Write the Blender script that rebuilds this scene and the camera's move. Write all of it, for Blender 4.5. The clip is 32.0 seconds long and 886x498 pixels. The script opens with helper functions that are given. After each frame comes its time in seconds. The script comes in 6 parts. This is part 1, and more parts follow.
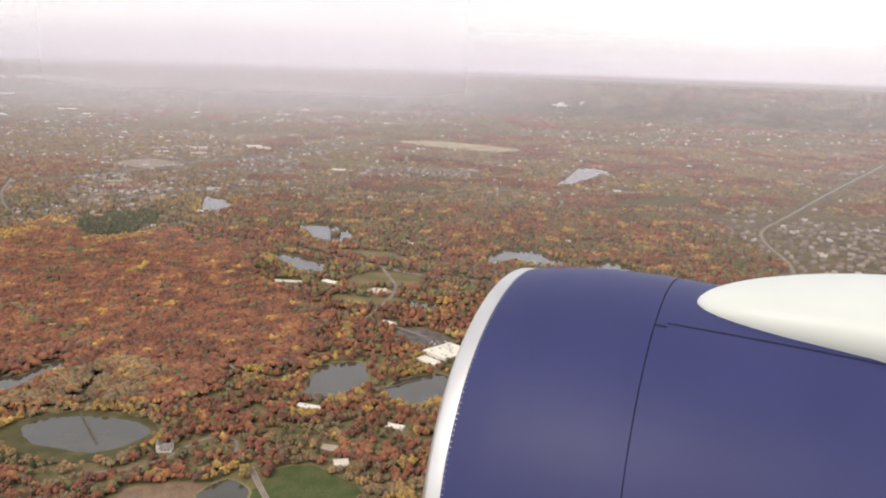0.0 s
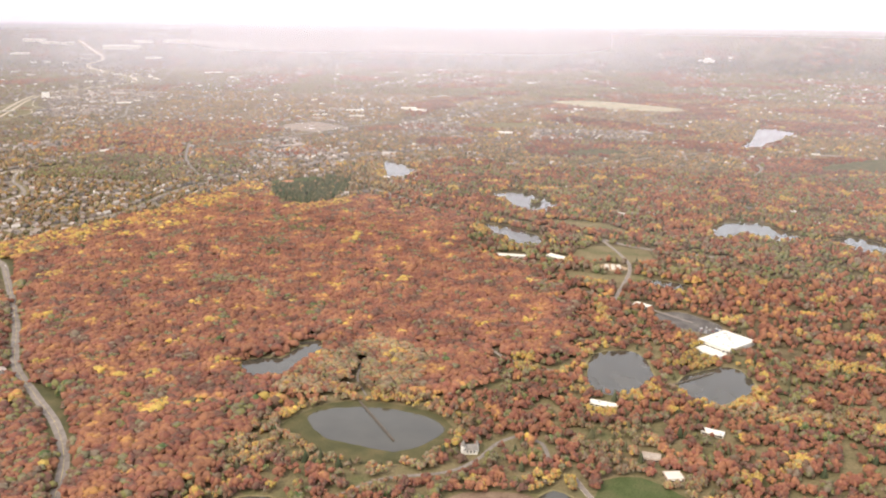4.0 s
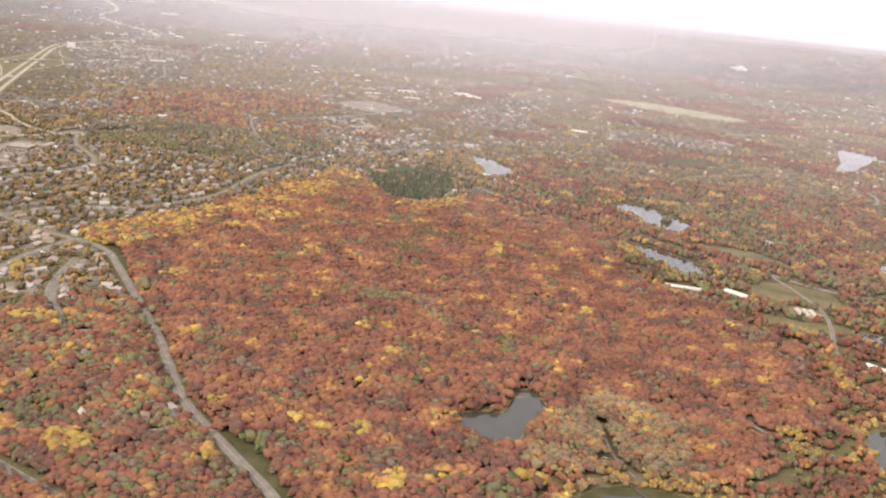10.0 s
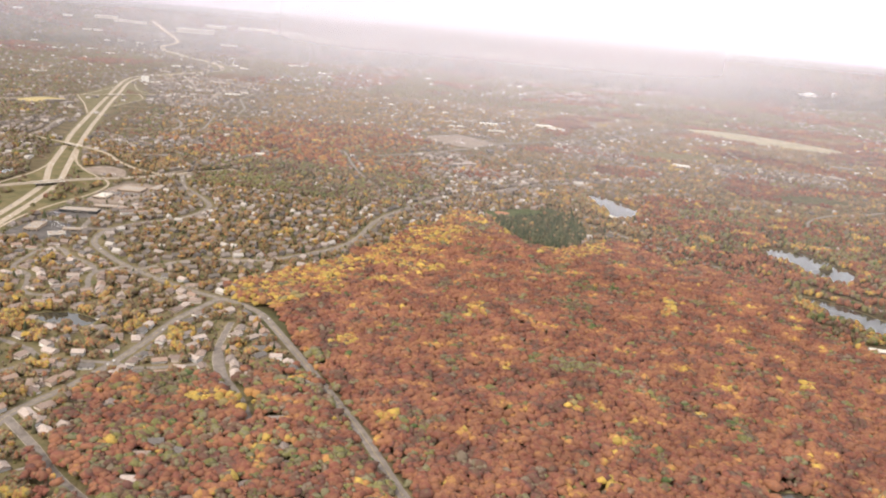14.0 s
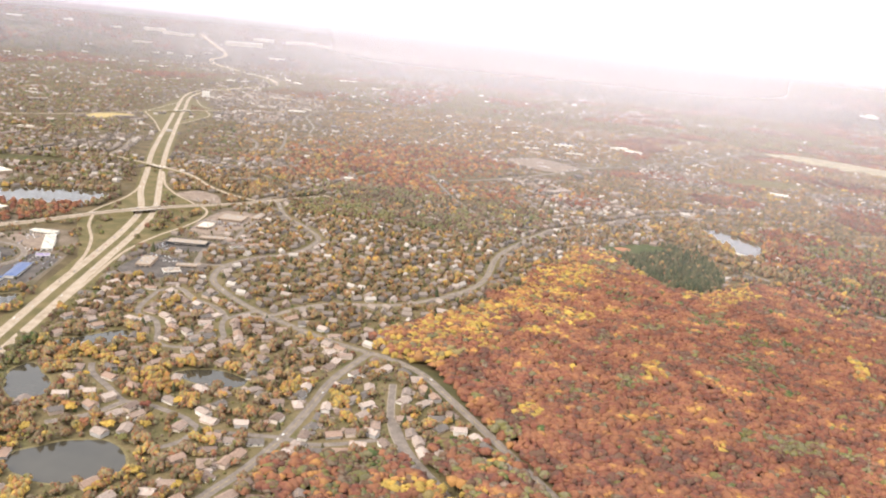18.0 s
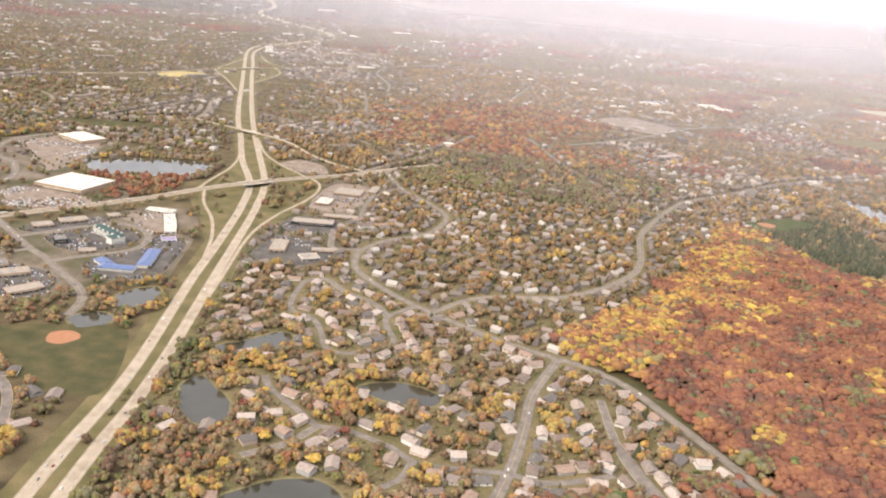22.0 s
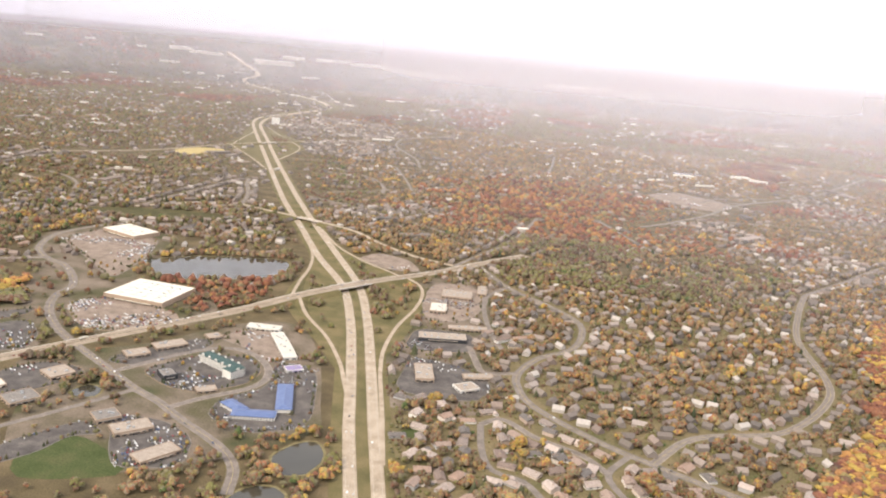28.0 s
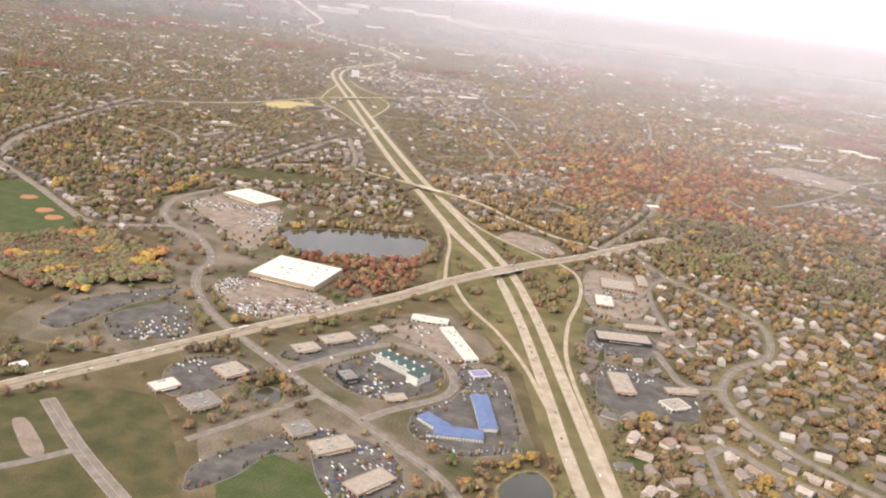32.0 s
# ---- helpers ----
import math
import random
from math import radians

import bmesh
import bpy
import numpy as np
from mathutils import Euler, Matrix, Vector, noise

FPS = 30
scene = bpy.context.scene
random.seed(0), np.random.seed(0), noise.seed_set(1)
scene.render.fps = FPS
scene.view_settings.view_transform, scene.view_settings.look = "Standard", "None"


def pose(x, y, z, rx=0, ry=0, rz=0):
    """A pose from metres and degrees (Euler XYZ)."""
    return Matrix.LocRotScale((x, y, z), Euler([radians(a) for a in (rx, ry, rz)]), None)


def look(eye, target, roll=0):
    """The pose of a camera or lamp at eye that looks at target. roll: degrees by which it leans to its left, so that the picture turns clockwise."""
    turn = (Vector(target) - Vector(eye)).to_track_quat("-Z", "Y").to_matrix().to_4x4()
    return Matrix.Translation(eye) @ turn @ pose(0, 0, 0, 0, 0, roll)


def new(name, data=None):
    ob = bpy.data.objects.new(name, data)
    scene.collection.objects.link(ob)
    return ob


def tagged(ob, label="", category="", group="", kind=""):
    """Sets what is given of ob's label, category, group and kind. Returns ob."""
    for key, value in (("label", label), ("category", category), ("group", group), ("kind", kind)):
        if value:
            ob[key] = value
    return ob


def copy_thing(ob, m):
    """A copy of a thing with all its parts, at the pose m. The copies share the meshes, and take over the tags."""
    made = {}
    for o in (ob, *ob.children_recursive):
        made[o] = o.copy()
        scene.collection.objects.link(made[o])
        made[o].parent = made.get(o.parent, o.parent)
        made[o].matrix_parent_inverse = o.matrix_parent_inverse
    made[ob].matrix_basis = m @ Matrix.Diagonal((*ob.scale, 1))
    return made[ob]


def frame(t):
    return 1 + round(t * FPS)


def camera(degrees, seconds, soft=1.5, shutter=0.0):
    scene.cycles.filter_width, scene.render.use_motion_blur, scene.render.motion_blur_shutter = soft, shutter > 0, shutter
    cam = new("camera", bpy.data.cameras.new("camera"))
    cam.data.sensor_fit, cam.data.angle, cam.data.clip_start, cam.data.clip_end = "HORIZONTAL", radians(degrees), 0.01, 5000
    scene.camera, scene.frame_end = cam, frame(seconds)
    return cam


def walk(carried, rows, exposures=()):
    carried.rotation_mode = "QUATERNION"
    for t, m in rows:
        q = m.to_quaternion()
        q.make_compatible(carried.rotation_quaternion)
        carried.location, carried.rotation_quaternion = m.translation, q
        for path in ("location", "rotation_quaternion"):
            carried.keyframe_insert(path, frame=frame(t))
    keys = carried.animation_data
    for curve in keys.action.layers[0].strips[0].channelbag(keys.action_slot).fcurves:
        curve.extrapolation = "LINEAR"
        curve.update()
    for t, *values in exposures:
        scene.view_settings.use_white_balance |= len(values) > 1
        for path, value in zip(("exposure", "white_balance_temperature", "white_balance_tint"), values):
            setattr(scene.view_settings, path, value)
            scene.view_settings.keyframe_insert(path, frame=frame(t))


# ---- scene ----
cam = camera(56.0, 32.0, soft=2.1)
# the camera's own brightening and darkening: seconds, stops
EXPOSURES = [(0.0, 0.26), (1.0, 0.42), (2.0, 0.74), (3.0, 0.82), (6.0, 0.86), (9.0, 0.66), (13.0, 0.64), (17.0, 0.92), (20.0, 0.9), (24.0, 0.8), (28.0, 0.76), (32.0, 0.74)]
PATH = [
    (0, (0.079, 0.06, 224.991), (0.097, 2.012, 224.554), 1.8),
    (0.5, (-15.396, 6.745, 224.341), (-15.377, 8.693, 223.888), 1.8),
    (1, (-31.366, 13.031, 223.651), (-31.383, 14.964, 223.139), 1.2),
    (1.5, (-46.941, 18.582, 223.23), (-47.1, 20.491, 222.655), -0.1),
    (2, (-61.75, 24.871, 223.26), (-62.016, 26.766, 222.677), -0.4),
    (2.5, (-76.053, 31.519, 222.798), (-76.333, 33.413, 222.219), -0.1),
    (3, (-89.655, 38.826, 222.152), (-89.942, 40.723, 221.588), 0.1),
    (3.5, (-104.307, 45.997, 221.558), (-104.56, 47.904, 221.014), 0.4),
    (5.5, (-163.506, 73.922, 219.648), (-163.732, 75.84, 219.128), 0.7),
    (6, (-177.823, 81.308, 219.371), (-178.039, 83.234, 218.874), 1.2),
    (6.5, (-192.185, 88.366, 218.837), (-192.382, 90.292, 218.336), 1.7),
    (7, (-207.122, 95.397, 218.243), (-207.27, 97.33, 217.752), 3.0),
    (7.5, (-222.039, 102.118, 217.824), (-222.223, 104.032, 217.275), 3.6),
    (8, (-236.684, 108.768, 217.674), (-236.865, 110.681, 217.117), 4.3),
    (8.5, (-251.01, 115.53, 217.358), (-251.186, 117.439, 216.792), 5.2),
    (9, (-265.682, 122.449, 217.099), (-265.858, 124.357, 216.529), 5.6),
    (9.5, (-280.419, 129.292, 216.58), (-280.59, 131.202, 216.009), 5.8),
    (10, (-294.895, 136.095, 215.984), (-295.068, 138.003, 215.409), 5.8),
    (10.5, (-309.143, 142.917, 215.649), (-309.316, 144.828, 215.085), 5.8),
    (11, (-323.522, 149.564, 215.149), (-323.699, 151.473, 214.58), 5.8),
    (11.5, (-337.717, 156.145, 214.665), (-337.897, 158.052, 214.091), 5.7),
    (12, (-352.222, 162.687, 214.224), (-352.404, 164.593, 213.646), 5.3),
    (12.5, (-366.845, 169.064, 213.836), (-367.034, 170.968, 213.254), 5.1),
    (13, (-381.397, 175.785, 213.658), (-381.591, 177.686, 213.068), 5.1),
    (13.5, (-396.747, 183.019, 213.569), (-396.955, 184.929, 213.015), 5.8),
    (14, (-411.18, 189.51, 213.306), (-411.441, 191.423, 212.781), 5.1),
    (14.5, (-425.353, 195.78, 213.244), (-425.628, 197.692, 212.729), 5.0),
    (16.5, (-481.804, 221.713, 212.474), (-482.106, 223.63, 211.99), 4.9),
    (17, (-496.371, 228.224, 212.197), (-496.657, 230.142, 211.706), 5.6),
    (17.5, (-510.539, 234.506, 212.011), (-510.819, 236.426, 211.529), 5.8),
    (18, (-524.577, 240.389, 212.131), (-524.895, 242.299, 211.631), 5.7),
    (18.5, (-538.748, 246.265, 211.999), (-539.074, 248.173, 211.493), 5.5),
    (19, (-552.452, 252.098, 211.894), (-552.811, 253.996, 211.376), 5.2),
    (19.5, (-566.322, 258.275, 211.723), (-566.676, 260.173, 211.202), 5.2),
    (20, (-580.729, 264.505, 211.617), (-581.075, 266.403, 211.09), 5.2),
    (20.5, (-594.801, 270.406, 211.54), (-595.156, 272.295, 210.987), 5.1),
    (21, (-608.268, 276.353, 211.549), (-608.634, 278.239, 210.991), 5.2),
    (21.5, (-622.455, 282.188, 211.12), (-622.82, 284.07, 210.551), 5.1),
    (22, (-636.666, 288.135, 210.911), (-637.036, 290.0, 210.292), 5.3),
    (22.5, (-650.701, 294.383, 210.715), (-651.062, 296.254, 210.107), 5.5),
    (23, (-664.324, 300.581, 210.55), (-664.686, 302.452, 209.941), 5.4),
    (23.5, (-678.26, 306.665, 210.247), (-678.633, 308.536, 209.646), 5.4),
    (24, (-692.133, 312.687, 210.089), (-692.511, 314.559, 209.496), 5.2),
    (24.5, (-705.47, 318.956, 210.041), (-705.842, 320.831, 209.453), 5.2),
    (26.5, (-760.296, 344.355, 208.771), (-760.557, 346.27, 208.255), 5.4),
    (27, (-774.495, 350.681, 208.55), (-774.755, 352.598, 208.043), 5.4),
    (27.5, (-788.25, 356.71, 208.462), (-788.533, 358.628, 207.972), 5.2),
    (28, (-801.53, 362.802, 208.53), (-801.814, 364.725, 208.059), 5.2),
    (28.5, (-815.509, 368.494, 208.147), (-815.785, 370.421, 207.687), 5.5),
    (29, (-829.028, 374.024, 207.971), (-829.318, 375.943, 207.489), 6.1),
    (29.5, (-842.457, 379.625, 208.015), (-842.752, 381.54, 207.52), 6.8),
    (30, (-856.357, 385.306, 207.95), (-856.668, 387.211, 207.427), 7.2),
    (30.5, (-870.077, 390.98, 207.855), (-870.395, 392.878, 207.311), 7.5),
    (31, (-883.701, 396.54, 207.716), (-884.025, 398.435, 207.164), 7.9),
    (31.5, (-897.34, 402.088, 207.46), (-897.675, 403.975, 206.888), 7.4),
    (32, (-910.881, 407.743, 207.294), (-911.229, 409.622, 206.704), 7.0),
]
walk(cam, [(t, look(eye, target, roll)) for t, eye, target, roll in PATH], EXPOSURES)

# ---- world and light ----
K = 0.41  # scene metres for one true metre; the flight's speed sets this scale

world = bpy.data.worlds.new("overcast_sky")
scene.world = world
world.use_nodes = True
wn, wl = world.node_tree.nodes, world.node_tree.links
wn.clear()
w_out = wn.new("ShaderNodeOutputWorld")
w_add = wn.new("ShaderNodeAddShader")
w_sky = wn.new("ShaderNodeTexSky")
w_sky.sky_type, w_sky.sun_disc = "NISHITA", False
w_sky.sun_elevation, w_sky.sun_rotation = radians(46), radians(221)
w_b1, w_b2 = wn.new("ShaderNodeBackground"), wn.new("ShaderNodeBackground")
wl.new(w_sky.outputs[0], w_b1.inputs[0])
w_b1.inputs[1].default_value = 0.05
w_tc, w_map, w_noise = wn.new("ShaderNodeTexCoord"), wn.new("ShaderNodeMapping"), wn.new("ShaderNodeTexNoise")
w_map.inputs["Scale"].default_value = (1.6, 1.6, 9.0)
wl.new(w_tc.outputs["Generated"], w_map.inputs[0])
wl.new(w_map.outputs[0], w_noise.inputs["Vector"])
w_noise.inputs["Scale"].default_value, w_noise.inputs["Detail"].default_value = 1.4, 5.0
w_ramp = wn.new("ShaderNodeValToRGB")
w_ramp.color_ramp.elements[0].position, w_ramp.color_ramp.elements[0].color = 0.36, (0.74, 0.715, 0.725, 1)
w_ramp.color_ramp.elements[1].position, w_ramp.color_ramp.elements[1].color = 0.66, (1.0, 0.965, 0.955, 1)
wl.new(w_noise.outputs["Fac"], w_ramp.inputs[0])
wl.new(w_ramp.outputs[0], w_b2.inputs[0])
w_b2.inputs[1].default_value = 0.82
wl.new(w_b1.outputs[0], w_add.inputs[0])
wl.new(w_b2.outputs[0], w_add.inputs[1])
wl.new(w_add.outputs[0], w_out.inputs[0])

sun = new("sun", bpy.data.lights.new("sun", "SUN"))
sun.data.energy, sun.data.angle, sun.data.color = 1.55, radians(22), (1.0, 0.875, 0.70)
sun.matrix_world = look((-330, -380, 520), (0, 0, 0))


# ---- materials ----
def material(name, stops, scale=1.0, detail=4.0, rough=0.9, metal=0.0, bump=0.0, spread=0.3, vary="", fine=0.0, spec=0.2, patch=0.0, own=0.4):
    """stops: colours from low to high. patch: the scale of patches of like colour, own: each piece's own share. vary: 'island' or 'object' picks a colour for each piece; else noise picks it."""
    m = bpy.data.materials.new(name)
    m.use_nodes = True
    n, l = m.node_tree.nodes, m.node_tree.links
    b = n["Principled BSDF"]
    b.inputs["Roughness"].default_value, b.inputs["Metallic"].default_value = rough, metal
    b.inputs["Specular IOR Level"].default_value = spec
    tc = n.new("ShaderNodeTexCoord")
    geo = n.new("ShaderNodeNewGeometry")
    nz = n.new("ShaderNodeTexNoise")
    nz.inputs["Scale"].default_value, nz.inputs["Detail"].default_value = scale, detail
    l.new(geo.outputs["Position"], nz.inputs["Vector"])
    ramp = n.new("ShaderNodeValToRGB")
    e = ramp.color_ramp.elements
    while len(e) < len(stops):
        e.new(0.5)
    flat = vary in ("island", "object")
    for i, c in enumerate(stops):
        u = i / max(1, len(stops) - 1)
        e[i].position = (i / len(stops)) if flat else 0.5 + (u - 0.5) * 2 * spread
        e[i].color = (*c, 1)
    if flat:
        ramp.color_ramp.interpolation = "CONSTANT"
        if vary == "island" and patch > 0:
            big = n.new("ShaderNodeTexNoise")
            big.inputs["Scale"].default_value, big.inputs["Detail"].default_value = patch, 3.0
            l.new(geo.outputs["Position"], big.inputs["Vector"])
            span = n.new("ShaderNodeMapRange")
            span.inputs["From Min"].default_value, span.inputs["From Max"].default_value = 0.28, 0.72
            l.new(big.outputs["Fac"], span.inputs["Value"])
            both = n.new("ShaderNodeMix")
            both.inputs[0].default_value = 1 - own
            l.new(geo.outputs["Random Per Island"], both.inputs[2])
            l.new(span.outputs[0], both.inputs[3])
            l.new(both.outputs[0], ramp.inputs[0])
        elif vary == "island":
            l.new(geo.outputs["Random Per Island"], ramp.inputs[0])
        else:
            info = n.new("ShaderNodeObjectInfo")
            l.new(info.outputs["Random"], ramp.inputs[0])
        hv = n.new("ShaderNodeHueSaturation")
        mr = n.new("ShaderNodeMapRange")
        mr.inputs["From Min"].default_value, mr.inputs["From Max"].default_value = 0.3, 0.7
        mr.inputs["To Min"].default_value, mr.inputs["To Max"].default_value = 1 - spread, 1 + spread
        l.new(nz.outputs["Fac"], mr.inputs["Value"])
        l.new(mr.outputs[0], hv.inputs["Value"])
        l.new(ramp.outputs[0], hv.inputs["Color"])
        col = hv.outputs[0]
    else:
        l.new(nz.outputs["Fac"], ramp.inputs[0])
        col = ramp.outputs[0]
    if fine > 0:
        nf = n.new("ShaderNodeTexNoise")
        nf.inputs["Scale"].default_value, nf.inputs["Detail"].default_value = fine, 3.0
        l.new(geo.outputs["Position"], nf.inputs["Vector"])
        mf = n.new("ShaderNodeMapRange")
        mf.inputs["From Min"].default_value, mf.inputs["From Max"].default_value = 0.3, 0.7
        mf.inputs["To Min"].default_value, mf.inputs["To Max"].default_value = 0.74, 1.26
        l.new(nf.outputs["Fac"], mf.inputs["Value"])
        h2 = n.new("ShaderNodeHueSaturation")
        l.new(mf.outputs[0], h2.inputs["Value"])
        l.new(col, h2.inputs["Color"])
        col = h2.outputs[0]
    l.new(col, b.inputs["Base Color"])
    if bump > 0:
        bp = n.new("ShaderNodeBump")
        bp.inputs["Strength"].default_value, bp.inputs["Distance"].default_value = 0.8, bump
        l.new(nz.outputs["Fac"], bp.inputs["Height"])
        l.new(bp.outputs[0], b.inputs["Normal"])
    return m


RED, RUST, ORANGE, YELLOW = (0.195, 0.075, 0.05), (0.25, 0.112, 0.06), (0.37, 0.19, 0.066), (0.47, 0.31, 0.075)
OLIVE, BROWN, GREEN, BARE = (0.16, 0.145, 0.055), (0.14, 0.085, 0.055), (0.075, 0.10, 0.036), (0.185, 0.14, 0.098)
KHAKI, DUN, SAGE = (0.24, 0.187, 0.082), (0.205, 0.16, 0.104), (0.165, 0.146, 0.082)
GOLD, MAROON, COPPER, AMBER = (0.36, 0.25, 0.066), (0.135, 0.066, 0.051), (0.21, 0.097, 0.058), (0.31, 0.16, 0.064)

m_ground = material("leaf_litter_and_dry_grass", [(0.075, 0.055, 0.032), (0.115, 0.088, 0.045), (0.17, 0.125, 0.07)], 0.05, 8, 0.95, spread=0.2, fine=1.2)
m_grass = material("mown_autumn_grass", [(0.058, 0.056, 0.024), (0.085, 0.076, 0.033), (0.125, 0.098, 0.046)], 0.08, 6, 0.95, spread=0.2, fine=1.5)
m_lawn = material("green_lawn", [(0.055, 0.07, 0.022), (0.072, 0.086, 0.03), (0.095, 0.096, 0.04)], 0.1, 5, 0.95, spread=0.2, fine=1.0)
m_verge = material("dry_verge_grass", [(0.10, 0.09, 0.038), (0.145, 0.12, 0.054), (0.20, 0.152, 0.075)], 0.06, 7, 0.95, spread=0.2, fine=1.6)
m_dirt = material("bare_sandy_soil", [(0.30, 0.21, 0.13), (0.38, 0.27, 0.17)], 0.3, 6, 0.95, spread=0.2)
m_soil = material("brown_paddock_soil", [(0.15, 0.10, 0.065), (0.20, 0.135, 0.09), (0.25, 0.175, 0.115)], 0.12, 7, 0.95, spread=0.2, fine=1.0)
m_yard = material("patchy_garden_grass", [(0.10, 0.10, 0.04), (0.145, 0.12, 0.058), (0.18, 0.14, 0.072), (0.22, 0.165, 0.09)], 0.045, 8, 0.95, spread=0.22, fine=0.6)
m_clay = material("red_clay_infield", [(0.34, 0.15, 0.08), (0.42, 0.21, 0.12)], 0.4, 5, 0.95, spread=0.2)
m_straw = material("pale_straw_field", [(0.40, 0.31, 0.13), (0.50, 0.39, 0.17)], 0.05, 6, 0.95, spread=0.2)
m_hay = material("pale_hay_stubble", [(0.24, 0.215, 0.13), (0.33, 0.28, 0.18), (0.40, 0.33, 0.22)], 0.03, 6, 0.95, spread=0.2)
m_concrete = material("pale_worn_concrete_road", [(0.31, 0.245, 0.175), (0.40, 0.32, 0.235), (0.46, 0.37, 0.28)], 0.15, 8, 0.85, spread=0.2, fine=2.5)
m_asphalt = material("grey_worn_asphalt", [(0.165, 0.138, 0.116), (0.215, 0.18, 0.152), (0.265, 0.222, 0.188)], 0.2, 8, 0.9, spread=0.2, fine=2.5)
m_arterial = material("tan_worn_arterial_road", [(0.25, 0.195, 0.145), (0.32, 0.255, 0.19), (0.37, 0.295, 0.225)], 0.15, 8, 0.88, spread=0.2, fine=2.5)
m_lot = material("patched_parking_asphalt", [(0.075, 0.066, 0.06), (0.115, 0.10, 0.09), (0.165, 0.143, 0.125)], 0.12, 8, 0.9, spread=0.2, fine=1.5)
m_lot_tan = material("tan_parking_surface", [(0.19, 0.145, 0.11), (0.26, 0.20, 0.155), (0.32, 0.25, 0.20)], 0.12, 8, 0.9, spread=0.2, fine=1.5)
m_forecourt = material("worn_mixed_paving_and_dry_grass", [(0.062, 0.068, 0.030), (0.095, 0.085, 0.042), (0.14, 0.112, 0.075), (0.20, 0.155, 0.115), (0.24, 0.19, 0.145)], 0.03, 9, 0.92, spread=0.2, fine=0.9)
m_paint = material("worn_white_road_paint", [(0.42, 0.38, 0.31), (0.58, 0.54, 0.46)], 1.0, 4, 0.7)
m_water = material("dark_pond_water", [(0.045, 0.041, 0.03), (0.07, 0.062, 0.045)], 0.05, 3, 0.03, bump=0.0, spec=0.5)
m_shore = material("reedy_shore", [(0.16, 0.13, 0.06), (0.24, 0.20, 0.10)], 0.3, 6, 0.95, spread=0.2, fine=1.0)
m_wood_red = material("autumn_oak_leaves", [BARE, DUN, BROWN, MAROON, BROWN, MAROON, RED, COPPER, RED, RUST, COPPER, RUST, RUST, AMBER, ORANGE, GOLD, YELLOW], 0.03, 5, 0.9, spread=0.2, vary="island", patch=0.06, own=0.28)
m_wood_mid = material("far_rust_woods", [KHAKI, OLIVE, BARE, BROWN, MAROON, RED, BROWN, COPPER, RUST, COPPER, AMBER, GOLD], 0.01, 5, 0.9, spread=0.30, vary="island", patch=0.012)
m_wood_ridge = material("orange_ridge_leaves", [BROWN, RUST, COPPER, RUST, AMBER, RED, DUN, RUST, COPPER, KHAKI, MAROON, AMBER], 0.02, 5, 0.9, spread=0.28, vary="island", fine=0.5)
m_wood_yellow = material("golden_aspen_leaves", [GOLD, ORANGE, AMBER, RUST, GOLD, YELLOW, AMBER, KHAKI, GOLD, ORANGE, BROWN], 0.05, 5, 0.9, spread=0.25, vary="island", fine=1.6)
m_wood_mixed = material("mixed_town_tree_leaves", [GREEN, OLIVE, SAGE, BROWN, OLIVE, DUN, BROWN, SAGE, RUST, DUN, KHAKI, COPPER, KHAKI, RUST, GOLD, AMBER, GOLD, ORANGE], 0.03, 5, 0.9, spread=0.28, vary="island", fine=1.2, patch=0.12)
m_wood_dull = material("fading_brown_woods", [GREEN, OLIVE, GREEN, SAGE, OLIVE, BROWN, OLIVE, SAGE, BROWN, BARE, BROWN, COPPER, MAROON, RUST], 0.012, 5, 0.9, spread=0.25, vary="island", fine=1.0, patch=0.05)
m_wood_gold = material("golden_garden_leaves", [SAGE, OLIVE, BROWN, RUST, KHAKI, GOLD, AMBER, KHAKI, GOLD, AMBER, GOLD, ORANGE, YELLOW], 0.03, 5, 0.9, spread=0.28, vary="island", fine=1.2, patch=0.10)
m_tree_leaves = material("garden_tree_leaves", [GOLD, KHAKI, OLIVE, AMBER, YELLOW, RED, GOLD, ORANGE, DUN, RUST], 0.5, 4, 0.9, spread=0.30, vary="object", fine=2.2)
m_conifer = material("dark_conifer_needles", [(0.055, 0.065, 0.033), (0.075, 0.078, 0.04), (0.10, 0.092, 0.048)], 0.1, 4, 0.9, spread=0.25, vary="island", fine=1.6)
m_bark = material("grey_brown_bark", [(0.10, 0.08, 0.06), (0.16, 0.13, 0.10)], 3.0, 4, 0.95)
m_roof_white = material("white_membrane_roof", [(0.66, 0.61, 0.51), (0.78, 0.73, 0.62)], 0.2, 6, 0.7, spread=0.2)
m_roof_cream = material("cream_membrane_roof", [(0.55, 0.50, 0.42), (0.68, 0.62, 0.52)], 0.2, 6, 0.75, spread=0.2)
m_roof_tan = material("tan_gravel_roof", [(0.32, 0.26, 0.21), (0.42, 0.35, 0.28)], 0.4, 6, 0.9, spread=0.2, fine=3)
m_roof_grey = material("grey_gravel_roof", [(0.19, 0.17, 0.15), (0.27, 0.24, 0.21)], 0.4, 6, 0.9, spread=0.2, fine=3)
m_roof_blue = material("blue_metal_roof", [(0.10, 0.14, 0.27), (0.135, 0.18, 0.33)], 0.3, 4, 0.45, spread=0.2, spec=0.4)
m_roof_green = material("dark_green_shingle_roof", [(0.05, 0.085, 0.08), (0.08, 0.12, 0.11)], 0.8, 5, 0.85, spread=0.2)
m_roof_purple = material("mauve_metal_roof", [(0.24, 0.19, 0.32), (0.32, 0.26, 0.42)], 0.4, 4, 0.6, spread=0.2)
m_wall_white = material("white_rendered_wall", [(0.66, 0.62, 0.55), (0.78, 0.74, 0.67)], 0.5, 5, 0.85, spread=0.2)
